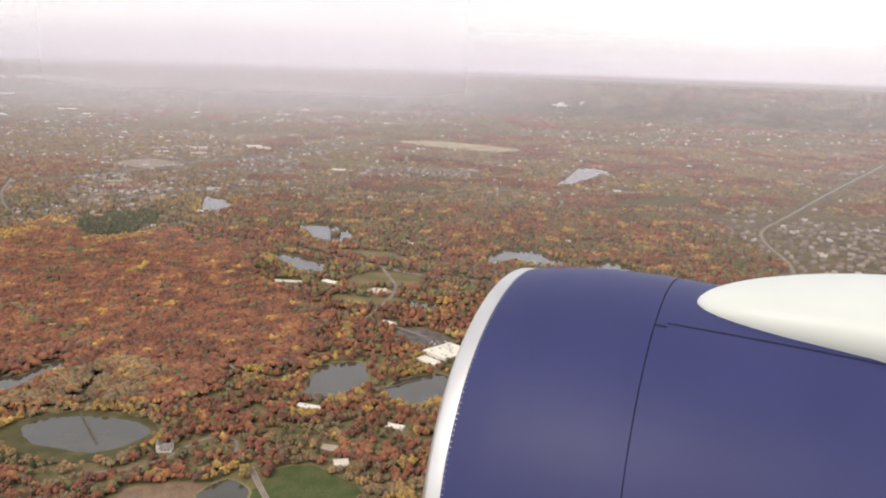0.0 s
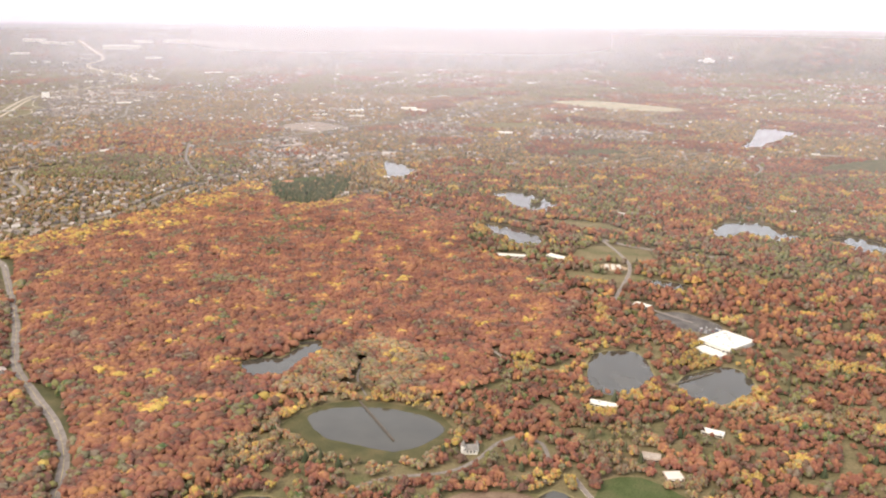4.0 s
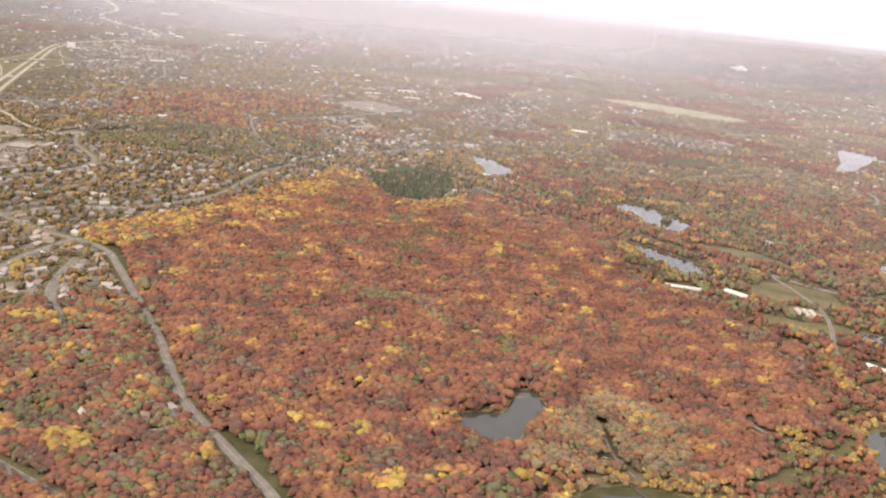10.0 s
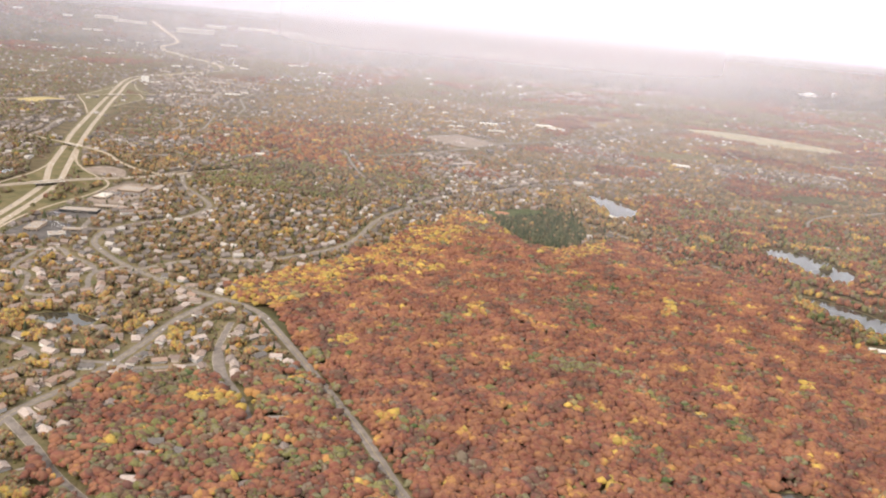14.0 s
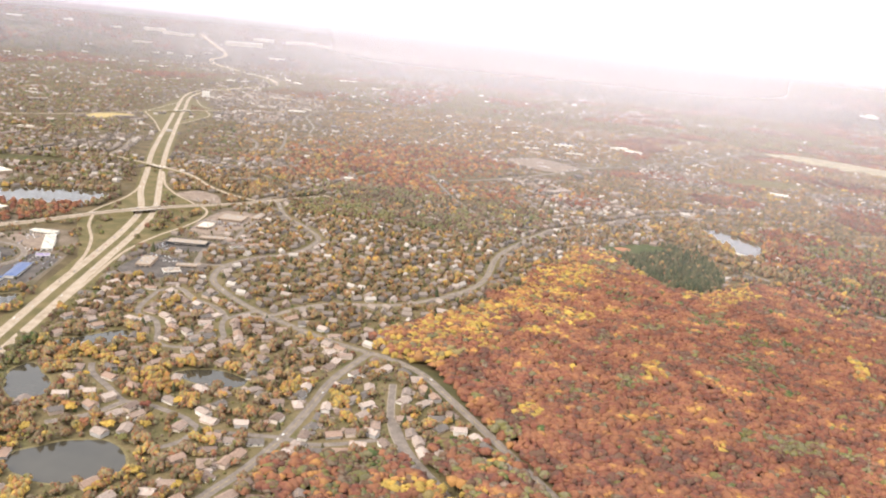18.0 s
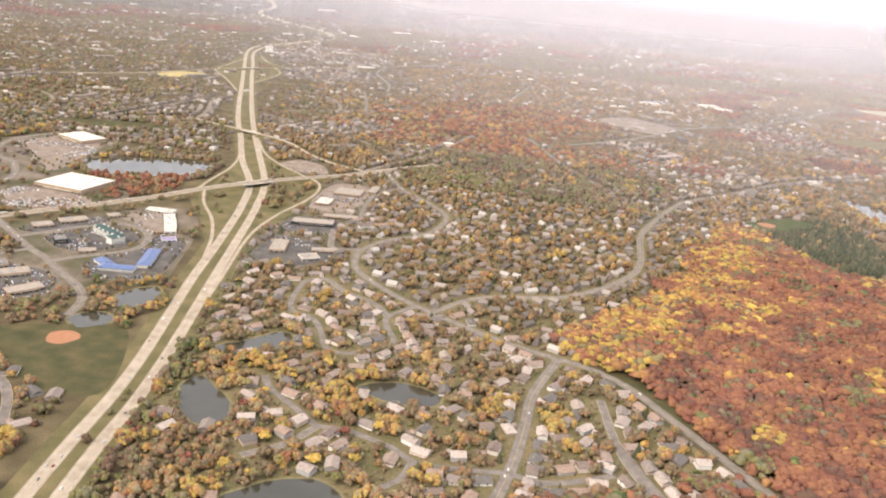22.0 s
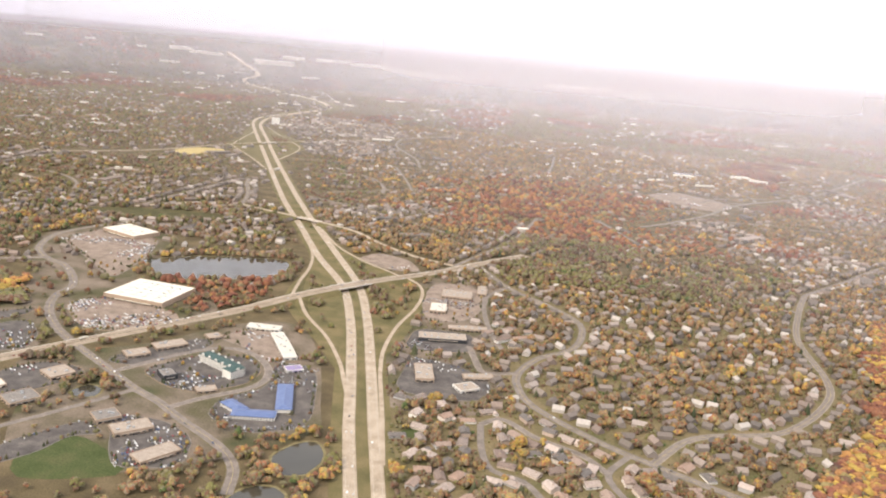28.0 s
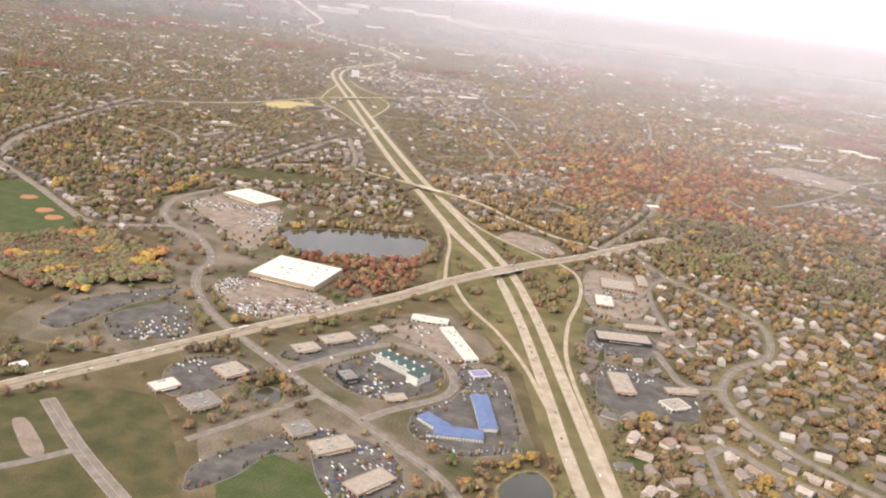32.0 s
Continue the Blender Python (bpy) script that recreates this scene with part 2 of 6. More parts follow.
m_wall_tan = material("tan_brick_wall", [(0.34, 0.25, 0.18), (0.45, 0.34, 0.25)], 0.6, 5, 0.9, spread=0.2)
m_wall_dark = material("dark_glazed_wall", [(0.03, 0.032, 0.035), (0.06, 0.062, 0.066)], 0.6, 4, 0.25, spread=0.2, spec=0.5)
m_glass = material("dark_window_glass", [(0.02, 0.024, 0.03), (0.05, 0.055, 0.06)], 0.8, 3, 0.12, spec=0.5)
m_metal = material("grey_painted_metal", [(0.35, 0.35, 0.35), (0.48, 0.48, 0.47)], 2.0, 4, 0.5, metal=0.3)
m_house_wall = material("house_siding", [(0.72, 0.64, 0.56), (0.52, 0.41, 0.33), (0.80, 0.76, 0.70), (0.46, 0.36, 0.29), (0.66, 0.55, 0.46), (0.44, 0.42, 0.40)], 0.5, 4, 0.85, spread=0.08, vary="object")
m_house_roof = material("house_shingles", [(0.22, 0.165, 0.135), (0.31, 0.23, 0.185), (0.36, 0.29, 0.245), (0.16, 0.14, 0.125), (0.33, 0.23, 0.175), (0.46, 0.375, 0.32), (0.26, 0.21, 0.18)], 0.7, 5, 0.9, spread=0.15, vary="object", fine=3)
m_house_far = material("far_house_roofs", [(0.18, 0.15, 0.125), (0.25, 0.205, 0.17), (0.30, 0.245, 0.205), (0.14, 0.12, 0.105), (0.46, 0.41, 0.36), (0.22, 0.17, 0.14), (0.28, 0.215, 0.175), (0.20, 0.165, 0.14), (0.25, 0.21, 0.18), (0.17, 0.14, 0.12), (0.36, 0.30, 0.26)], 0.7, 3, 0.85, spread=0.1, vary="island")
m_car = material("car_paint", [(0.62, 0.62, 0.62), (0.06, 0.06, 0.065), (0.30, 0.31, 0.32), (0.72, 0.72, 0.70), (0.20, 0.03, 0.03), (0.05, 0.08, 0.16), (0.42, 0.40, 0.36), (0.12, 0.12, 0.13)], 0.5, 2, 0.3, spread=0.05, vary="object", spec=0.5)
m_car_far = material("parked_car_paint", [(0.70, 0.70, 0.69), (0.06, 0.06, 0.065), (0.40, 0.41, 0.42), (0.76, 0.76, 0.74), (0.66, 0.64, 0.60), (0.20, 0.03, 0.03), (0.05, 0.08, 0.16), (0.42, 0.40, 0.36), (0.12, 0.12, 0.13)], 0.5, 2, 0.3, spread=0.05, vary="island", spec=0.5)
m_rubber = material("black_rubber", [(0.02, 0.02, 0.02), (0.035, 0.035, 0.035)], 4, 2, 0.9)
m_far = material("far_hazy_country", [(0.075, 0.072, 0.052), (0.10, 0.085, 0.064), (0.125, 0.11, 0.082), (0.19, 0.165, 0.13)], 0.006, 9, 0.95, spread=0.2, fine=0.03)


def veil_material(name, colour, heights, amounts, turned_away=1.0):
    """A sheet imitating haze: its amount for each height, thinner by turned_away at the sides to paint in central
    glare.
    """
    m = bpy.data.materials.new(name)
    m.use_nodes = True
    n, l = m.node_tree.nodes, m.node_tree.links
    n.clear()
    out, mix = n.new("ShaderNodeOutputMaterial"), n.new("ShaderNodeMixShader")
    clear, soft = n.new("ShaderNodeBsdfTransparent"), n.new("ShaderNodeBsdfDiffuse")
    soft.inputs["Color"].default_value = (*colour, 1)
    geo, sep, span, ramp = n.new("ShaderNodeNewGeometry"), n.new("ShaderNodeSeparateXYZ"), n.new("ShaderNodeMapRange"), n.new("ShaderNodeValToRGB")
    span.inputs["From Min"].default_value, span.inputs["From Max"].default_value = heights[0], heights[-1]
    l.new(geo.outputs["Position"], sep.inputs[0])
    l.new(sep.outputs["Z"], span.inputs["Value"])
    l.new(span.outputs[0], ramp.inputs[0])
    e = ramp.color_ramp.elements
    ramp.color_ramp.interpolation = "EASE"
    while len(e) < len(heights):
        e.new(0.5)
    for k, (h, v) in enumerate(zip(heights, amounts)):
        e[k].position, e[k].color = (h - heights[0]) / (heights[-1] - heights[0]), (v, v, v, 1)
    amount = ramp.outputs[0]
    # Sideways fall-off imitates glare ahead and darkness to the left and right.
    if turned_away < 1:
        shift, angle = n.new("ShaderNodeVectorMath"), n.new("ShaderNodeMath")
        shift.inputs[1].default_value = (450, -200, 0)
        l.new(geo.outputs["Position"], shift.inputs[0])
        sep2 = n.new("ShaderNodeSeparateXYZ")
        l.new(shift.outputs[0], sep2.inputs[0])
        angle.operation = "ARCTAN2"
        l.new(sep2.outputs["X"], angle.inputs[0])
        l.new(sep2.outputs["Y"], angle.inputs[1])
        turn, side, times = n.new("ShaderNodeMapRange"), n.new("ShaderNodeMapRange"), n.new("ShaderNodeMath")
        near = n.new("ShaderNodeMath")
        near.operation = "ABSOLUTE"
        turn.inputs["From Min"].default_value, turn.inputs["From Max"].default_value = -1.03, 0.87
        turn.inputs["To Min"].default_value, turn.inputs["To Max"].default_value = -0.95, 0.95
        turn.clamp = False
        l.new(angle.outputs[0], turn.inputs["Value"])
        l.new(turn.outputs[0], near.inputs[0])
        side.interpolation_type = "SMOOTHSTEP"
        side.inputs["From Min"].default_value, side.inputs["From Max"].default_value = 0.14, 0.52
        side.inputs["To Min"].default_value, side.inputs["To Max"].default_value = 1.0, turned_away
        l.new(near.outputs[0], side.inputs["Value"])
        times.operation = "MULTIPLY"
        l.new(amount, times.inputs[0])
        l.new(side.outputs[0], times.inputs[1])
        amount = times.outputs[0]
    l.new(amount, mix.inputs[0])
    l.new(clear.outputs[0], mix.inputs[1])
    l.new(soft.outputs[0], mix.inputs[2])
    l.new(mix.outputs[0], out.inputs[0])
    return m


# ---- small mesh tools ----
def mesh_object(name, verts, faces, mat, parent=None, label="", smooth=False):
    me = bpy.data.meshes.new(name)
    me.from_pydata([tuple(v) for v in verts], [], faces)
    me.materials.append(mat)
    if smooth:
        me.polygons.foreach_set("use_smooth", [True] * len(me.polygons))
    me.update()
    ob = new(name, me)
    if parent:
        ob.parent = parent
    if label:
        ob["label"] = label
    return ob


def part(name, bm, mat, parent=None, label=""):
    me = bpy.data.meshes.new(name)
    bm.to_mesh(me)
    bm.free()
    me.materials.append(mat)
    ob = new(name, me)
    if parent:
        ob.parent = parent
    if label:
        ob["label"] = label
    return ob


def block(x0, y0, z0, x1, y1, z1, bevel=0.0):
    bm = bmesh.new()
    bmesh.ops.create_cube(bm, size=1, matrix=Matrix.Translation(((x0 + x1) / 2, (y0 + y1) / 2, (z0 + z1) / 2)) @ Matrix.Diagonal((x1 - x0, y1 - y0, z1 - z0, 1)))
    if bevel:
        bmesh.ops.bevel(bm, geom=bm.edges[:], offset=bevel, segments=1, affect="EDGES")
    return bm


def curve(points, step=5.0, closed=False):
    """A smooth line through the points, sampled about every step metres."""
    p = [np.array(q, float) for q in points]
    n = len(p)
    out = []
    for i in range(n if closed else n - 1):
        if closed:
            a, b, c, d = p[i - 1], p[i], p[(i + 1) % n], p[(i + 2) % n]
        else:
            b, c = p[i], p[i + 1]
            a = p[i - 1] if i else 2 * b - c
            d = p[i + 2] if i + 2 < n else 2 * c - b
        k = max(2, int(np.linalg.norm(c - b) / step))
        for j in range(k):
            u = j / k
            out.append(0.5 * (2 * b + (c - a) * u + (2 * a - 5 * b + 4 * c - d) * u * u + (3 * b - a - 3 * c + d) * u ** 3))
    if not closed:
        out.append(p[-1])
    return np.array(out)


def normals(line):
    t = np.gradient(line, axis=0)
    t /= np.linalg.norm(t, axis=1)[:, None] + 1e-9
    return np.c_[-t[:, 1], t[:, 0]]


def ribbon(name, line, half, mat, z=0.1, base=0.0, slope=0.0, parent=None, label="", shift=0.0):
    """A road bed along a line: flat top, sides down to the ground. z: a number or one for each point."""
    n = normals(line)
    zz = np.full(len(line), z) if np.isscalar(z) else np.asarray(z)
    verts, faces = [], []
    for q, m, h in zip(line + n * shift, n, zz):
        s = half + 0.1 + slope * max(0.0, h - base - 0.12)
        for off, zc in ((s, base - 0.05), (half, h), (-half, h), (-s, base - 0.05)):
            verts.append((q[0] + m[0] * off, q[1] + m[1] * off, zc))
    for i in range(len(line) - 1):
        for j in range(3):
            a = 4 * i + j
            faces.append((a, a + 4, a + 5, a + 1))
    last = 4 * (len(line) - 1)
    faces += [(0, 1, 2, 3), (last + 3, last + 2, last + 1, last)]
    return mesh_object(name, verts, faces, mat, parent, label)


def sheet(name, outline, mat, z, parent=None, label="", thick=0.06):
    """A low slab with the given outline."""
    n = len(outline)
    verts = [(x, y, z) for x, y in outline] + [(x, y, z - thick) for x, y in outline]
    faces = [tuple(range(n))] + [(i, i + n, (i + 1) % n + n, (i + 1) % n) for i in range(n)]
    return mesh_object(name, verts, faces, mat, parent, label)


def grown(outline, d):
    """The closed outline moved outwards by d."""
    o = np.asarray(outline, float)
    area = 0.5 * np.sum(o[:, 0] * np.roll(o[:, 1], -1) - np.roll(o[:, 0], -1) * o[:, 1])
    t = np.roll(o, -1, 0) - np.roll(o, 1, 0)
    t /= np.linalg.norm(t, axis=1)[:, None] + 1e-9
    return o + np.c_[t[:, 1], -t[:, 0]] * (d if area > 0 else -d)


def inside(pts, outline):
    x, y = pts[:, 0], pts[:, 1]
    o = np.asarray(outline, float)
    res = np.zeros(len(pts), bool)
    for (x0, y0), (x1, y1) in zip(o, np.roll(o, -1, 0)):
        if y0 == y1:
            continue
        res ^= ((y0 > y) != (y1 > y)) & (x < (x1 - x0) * (y - y0) / (y1 - y0) + x0)
    return res


def away(pts, line):
    """Distance of each point from a line of many points."""
    best = np.full(len(pts), 1e9)
    for a, b in zip(line[:-1], line[1:]):
        d = b - a
        u = np.clip(((pts - a) @ d) / (d @ d + 1e-9), 0, 1)
        best = np.minimum(best, np.hypot(*(pts - a - u[:, None] * d).T))
    return best


def step01(a, b, v):
    u = np.clip((v - a) / (b - a), 0, 1)
    return u * u * (3 - 2 * u)


# ---- ground ----
gb = bmesh.new()
bmesh.ops.create_circle(gb, cap_ends=True, radius=4300, segments=96, matrix=Matrix.Translation((-450, 200, 0)))
ground = tagged(part("ground", gb, m_ground), "brown leaf litter and dry grass on level ground", "ground", kind="structure")

MIDDLE = np.array((-450.0, 200.0))  # the centre that the added far slope rings
FOOT, CREST, CREST_HIGH = 3700.0, 4440.0, 192.0


def slope_z(x, y):
    """An added slope from FOOT up to CREST, in place of flat country running on."""
    return CREST_HIGH * np.maximum(0.0, (np.hypot(np.asarray(x) - MIDDLE[0], np.asarray(y) - MIDDLE[1]) - FOOT) / (CREST - FOOT))


# Slope added as a stand-in for level land beyond the drawing distance.
turns = np.linspace(-1.35, 1.1, 120)
vv = [(MIDDLE[0] + q * math.sin(a), MIDDLE[1] + q * math.cos(a), z) for a in turns for q, z in ((FOOT - 10, -2.0), (CREST, CREST_HIGH), (CREST + 40, -2.0))]
ff = [(3 * i + j, 3 * i + j + 1, 3 * i + j + 4, 3 * i + j + 3) for i in range(len(turns) - 1) for j in (0, 1)]
tagged(mesh_object("far_hills", vv, ff, m_far), "added slope standing in for flat wooded country at the hazy horizon", "hills", kind="structure")

# ---- roads ----
FREEWAY_WEST = [(-815, 420), (-838, 500), (-853, 570), (-861, 615), (-872, 660), (-886, 708), (-906, 776), (-927, 855), (-955, 952), (-986, 1036), (-1037, 1125),
                (-1096, 1243), (-1171, 1390), (-1325, 1724), (-1423, 1937), (-1514, 2138), (-1556, 2250), (-1575, 2350), (-1566, 2480)]
FREEWAY_EAST = [(-801, 420), (-824, 500), (-840, 570), (-848, 615), (-859, 660), (-873, 711), (-893, 781), (-915, 860), (-943, 957), (-973, 1042), (-1024, 1143),
                (-1082, 1255), (-1160, 1412), (-1310, 1730), (-1408, 1945), (-1494, 2130), (-1534, 2245), (-1552, 2345), (-1545, 2480)]
FREEWAY_FAR = [(-1555, 2470), (-1543, 2600), (-1538, 2740), (-1560, 2850), (-1659, 3030), (-1818, 3203), (-1955, 3341), (-2080, 3490), (-2125, 3547), (-2106, 3598), (-2110, 3650), (-2214, 3743), (-2314, 3827)]
CROSSING = (np.array((-977.0, 1030.0)), np.array((-1092.0, 1262.0)), np.array((-1373.0, 1868.0)))
OVER_SOUTH = [(-1230, 640), (-1178, 721), (-1148, 768), (-1108, 832), (-1066, 895), (-1039, 936), (-1009, 984), (-977, 1030), (-932, 1093), (-881, 1172), (-840, 1230)]
OVER_MID = [(-1290, 1235), (-1262, 1275), (-1228, 1305), (-1195, 1312), (-1166, 1296), (-1134, 1280), (-1092, 1262), (-1054, 1247), (-1024, 1232), (-990, 1200), (-946, 1166), (-905, 1150)]
OVER_NORTH = [(-1600, 1520), (-1496, 1640), (-1440, 1780), (-1373, 1868), (-1327, 1960), (-1258, 2068), (-1187, 2190), (-1100, 2360)]
OVER = (OVER_SOUTH, OVER_MID, OVER_NORTH)
COLLECTOR = [(-881, 1160), (-847, 1098), (-811, 1061), (-784, 1025), (-779, 991), (-787, 953), (-809, 926), (-821, 892), (-819, 866), (-806, 839), (-770, 807), (-740, 788),
             (-705, 769), (-679, 758), (-652, 750), (-637, 746), (-612, 730), (-588, 700), (-556, 658), (-501, 583), (-459, 519), (-418, 477), (-384, 443), (-356, 403), (-335, 350)]
STREETS = [
    (COLLECTOR, 2.3), (OVER_MID[:1] + [(-1268, 1480), (-1240, 1439), (-1212, 1374), (-1195, 1312)], 2.0),
    ([(-1108, 832), (-1136, 855), (-1162, 886), (-1176, 916), (-1178, 938), (-1194, 964), (-1219, 990), (-1245, 1003), (-1267, 1026), (-1281, 1059), (-1283, 1093), (-1260, 1145), (-1200, 1180)], 3.4),
    ([(-1243, 1002), (-1284, 979), (-1309, 978), (-1347, 1003), (-1410, 1048), (-1500, 1105)], 2.2),
    ([(-1108, 832), (-1071, 806), (-1039, 783), (-1016, 770), (-993, 753), (-973, 740), (-957, 727), (-946, 712), (-940, 690)], 3.0),
    ([(-1060, 801), (-1039, 837), (-1018, 860), (-996, 858), (-978, 840), (-972, 820), (-977, 804), (-996, 782), (-1008, 764)], 1.7),
    ([(-1036, 780), (-1059, 740), (-1075, 715)], 1.8), ([(-1151, 722), (-1110, 689), (-1060, 655)], 3.2), ([(-1160, 650), (-1133, 666), (-1111, 691)], 1.8),
    ([(-740, 788), (-720, 822), (-700, 838), (-656, 859), (-618, 914), (-604, 963), (-603, 1053), (-583, 1137), (-560, 1210)], 1.9),
    ([(-652, 750), (-661, 700), (-661, 662), (-662, 623), (-667, 583), (-676, 540), (-663, 500), (-630, 470)], 2.3),
    ([(-676, 540), (-644, 517), (-615, 494), (-560, 462), (-504, 436), (-469, 421)], 1.8),
    ([(-836, 805), (-831, 772), (-823, 753), (-807, 747), (-794, 728), (-784, 710), (-771, 707), (-758, 719), (-750, 734), (-759, 751), (-764, 769), (-753, 792)], 1.6),
    ([(-836, 805), (-824, 816), (-804, 799), (-778, 786), (-764, 769)], 1.6),
    ([(-802, 665), (-794, 653), (-775, 639), (-757, 626), (-743, 627), (-718, 620), (-706, 612), (-688, 613), (-662, 618), (-648, 616), (-633, 622), (-615, 634)], 1.6),
    ([(-757, 626), (-765, 606), (-780, 590)], 1.5), ([(-706, 612), (-708, 596), (-716, 585)], 1.5),
    ([(-625, 707), (-616, 666), (-608, 643), (-595, 619)], 1.6), ([(-613, 661), (-596, 627), (-574, 599), (-558, 574)], 1.5),
    ([(-821, 892), (-843, 884), (-852, 905), (-860, 930)], 1.7), ([(-846, 1098), (-862, 1060), (-858, 1010), (-846, 960), (-835, 930)], 1.7),
    ([(-402, 1179), (-334, 1112), (-253, 1031), (-175, 992), (-114, 940), (-59, 905), (-20, 877), (60, 850)], 2.0),
    ([(-105, 702), (-88, 730), (-60, 712), (-35, 693), (-5, 665)], 1.2), ([(-60, 905), (-45, 850), (-40, 800), (-60, 712)], 1.2),
    ([(380, 800), (398, 883), (428, 978), (446, 1100), (478, 1194), (568, 1323), (787, 1638), (1150, 2145)], 2.6), ([(524, 1240), (585, 1201), (700, 1150)], 1.6),
    ([(-583, 1137), (-640, 1220), (-700, 1330), (-760, 1480)], 1.8), ([(-560, 1210), (-500, 1290), (-420, 1400), (-300, 1500)], 1.8),
    ([(-1187, 2190), (-1170, 2060), (-1125, 1955), (-1090, 1880), (-1064, 1781)], 2.2), ([(-905, 1150), (-860, 1300), (-840, 1450)], 1.6),
    ([(-704, 1474), (-667, 1521), (-600, 1625), (-538, 1752), (-460, 1850), (-375, 1956), (-277, 2134), (-150, 2376)], 3.0), ([(-1500, 1105), (-1560, 1250), (-1600, 1520)], 2.0),
    ([(-212, 397), (-193, 415), (-164, 425), (-149, 440), (-140, 458), (-128, 468), (-116, 462), (-112, 446)], 1.2), ([(-100, 430), (-91, 410), (-81, 391), (-70, 384), (-52, 380)], 1.2), ([(-152, 396), (-153, 383), (-148, 368), (-134, 355)], 1.0),
    ([(-205, 590), (-170, 610), (-140, 575), (-110, 560)], 0.8), ([(-236, 560), (-233, 530), (-222, 506)], 0.7),
]
STREETS.append(([(-994, 660), (-979, 651), (-946, 624), (-922, 612), (-906, 598), (-890, 575)], 1.7))
street_rng = random.Random(17)
for k in range(46):
    x, y, a = street_rng.uniform(-1500, 250), 1250 + 1150 * street_rng.random() ** 1.3, street_rng.choice((0.35, 1.9)) + street_rng.gauss(0, 0.35)
    pts, bend = [(x, y)], street_rng.gauss(0, 0.25)
    for _ in range(street_rng.randrange(3, 7)):
        x, y, a = x + 45 * math.cos(a), y + 45 * math.sin(a), a + bend
        pts.append((x, y))
    if all(abs(q[0] + 815 + 0.47 * (q[1] - 420)) > 90 for q in pts) and math.hypot(x + 800, (y - 1500) / 1.7) > 170:
        STREETS.append((pts, 1.9))
RAMPS = [
    [(-1012, 978), (-1022, 1030), (-1031, 1085), (-1046, 1135), (-1075, 1196)], [(-1068, 1235), (-1031, 1171), (-996, 1130), (-962, 1098), (-944, 1078)],
    [(-941, 1081), (-923, 1062), (-915, 1035), (-914, 998), (-918, 950), (-916, 900), (-909, 861), (-901, 830), (-893, 800), (-886, 772), (-878, 740)], [(-1008, 986), (-990, 950), (-962, 911), (-939, 868), (-927, 838), (-916, 808), (-908, 775), (-898, 742)],
    [(-1290, 1683), (-1296, 1780), (-1310, 1860), (-1345, 1915)], [(-1268, 1585), (-1350, 1708), (-1420, 1800)],
    [(-1420, 1810), (-1450, 1930), (-1470, 2030), (-1530, 2180)], [(-1325, 1950), (-1400, 2010), (-1475, 2130)],
]


def rise(line, i):
    d = np.hypot(*(line - CROSSING[i]).T)
    return 3.1 * (1 - step01(24, 130, d))


LINES = []  # every road's line and half width, for keeping trees and houses off it
freeway = tagged(new("freeway"), "pale concrete freeway with two carriageways", "road", kind="structure")
for pts, nm in ((FREEWAY_WEST, "carriageway"), (FREEWAY_EAST, "carriageway"), (FREEWAY_FAR, "carriageway")):
    ln = curve(pts, 8)
    wide = 9 if pts is FREEWAY_FAR else 3.45
    ribbon(nm, ln, wide, m_concrete, 0.12 + 1.04 * slope_z(ln[:, 0], ln[:, 1]) + 2.5 * (slope_z(ln[:, 0], ln[:, 1]) > 0), parent=freeway)
    LINES.append((ln, wide + 1.5))
    if pts is FREEWAY_FAR:
        tagged(ribbon("verge", ln[np.hypot(*(ln - MIDDLE).T) < FOOT - 60], 34, m_verge, 0.03), "tawny grass beside the far freeway", "grass verge", kind="structure")
        continue
    for off in (-2.15, 2.15):
        ribbon("edge_line", ln, 0.07, m_paint, 0.135, 0.1, parent=freeway, shift=off)
    dash = curve(pts, 2.5)
    dn = normals(dash)
    for off in (-0.72, 0.72):
        vv, ff = [], []
        for i in range(0, len(dash) - 2, 4):
            a, b = dash[i] + dn[i] * off, dash[i + 1] + dn[i + 1] * off
            k = len(vv)
            for q, s in ((a, 0.06), (b, 0.06)):
                j = i if q is a else i + 1
                vv += [(q[0] + dn[j][0] * s, q[1] + dn[j][1] * s, 0.135), (q[0] - dn[j][0] * s, q[1] - dn[j][1] * s, 0.135)]
            ff.append((k, k + 1, k + 3, k + 2))
        tagged(mesh_object("lane_dashes", vv, ff, m_paint, freeway), kind="stuff")
verge_line = (curve(FREEWAY_WEST, 8) + curve(FREEWAY_EAST, 8)[: len(curve(FREEWAY_WEST, 8))]) / 2 if len(curve(FREEWAY_WEST, 8)) == len(curve(FREEWAY_EAST, 8)) else curve([(np.array(a) + np.array(b)) / 2 for a, b in zip(FREEWAY_WEST, FREEWAY_EAST)], 8)
tagged(ribbon("verge", verge_line, 17, m_verge, 0.03), "tawny mown grass verge beside the freeway", "grass verge", kind="structure")
for nm, outline in (("grass_verge", [(-1018, 980), (-1034, 1090), (-1070, 1190), (-1060, 1215), (-1000, 1135), (-950, 1080), (-915, 1050), (-908, 1000), (-910, 900), (-930, 850), (-960, 890)]),
                    ("grass_verge", [(-1270, 1600), (-1340, 1690), (-1430, 1800), (-1455, 1920), (-1500, 2080), (-1440, 2090), (-1330, 1930), (-1300, 1850), (-1285, 1700)])):
    tagged(sheet(nm, curve(outline, 12, True), m_verge, 0.045), "tawny grass between the freeway ramps", "grass verge", kind="structure")

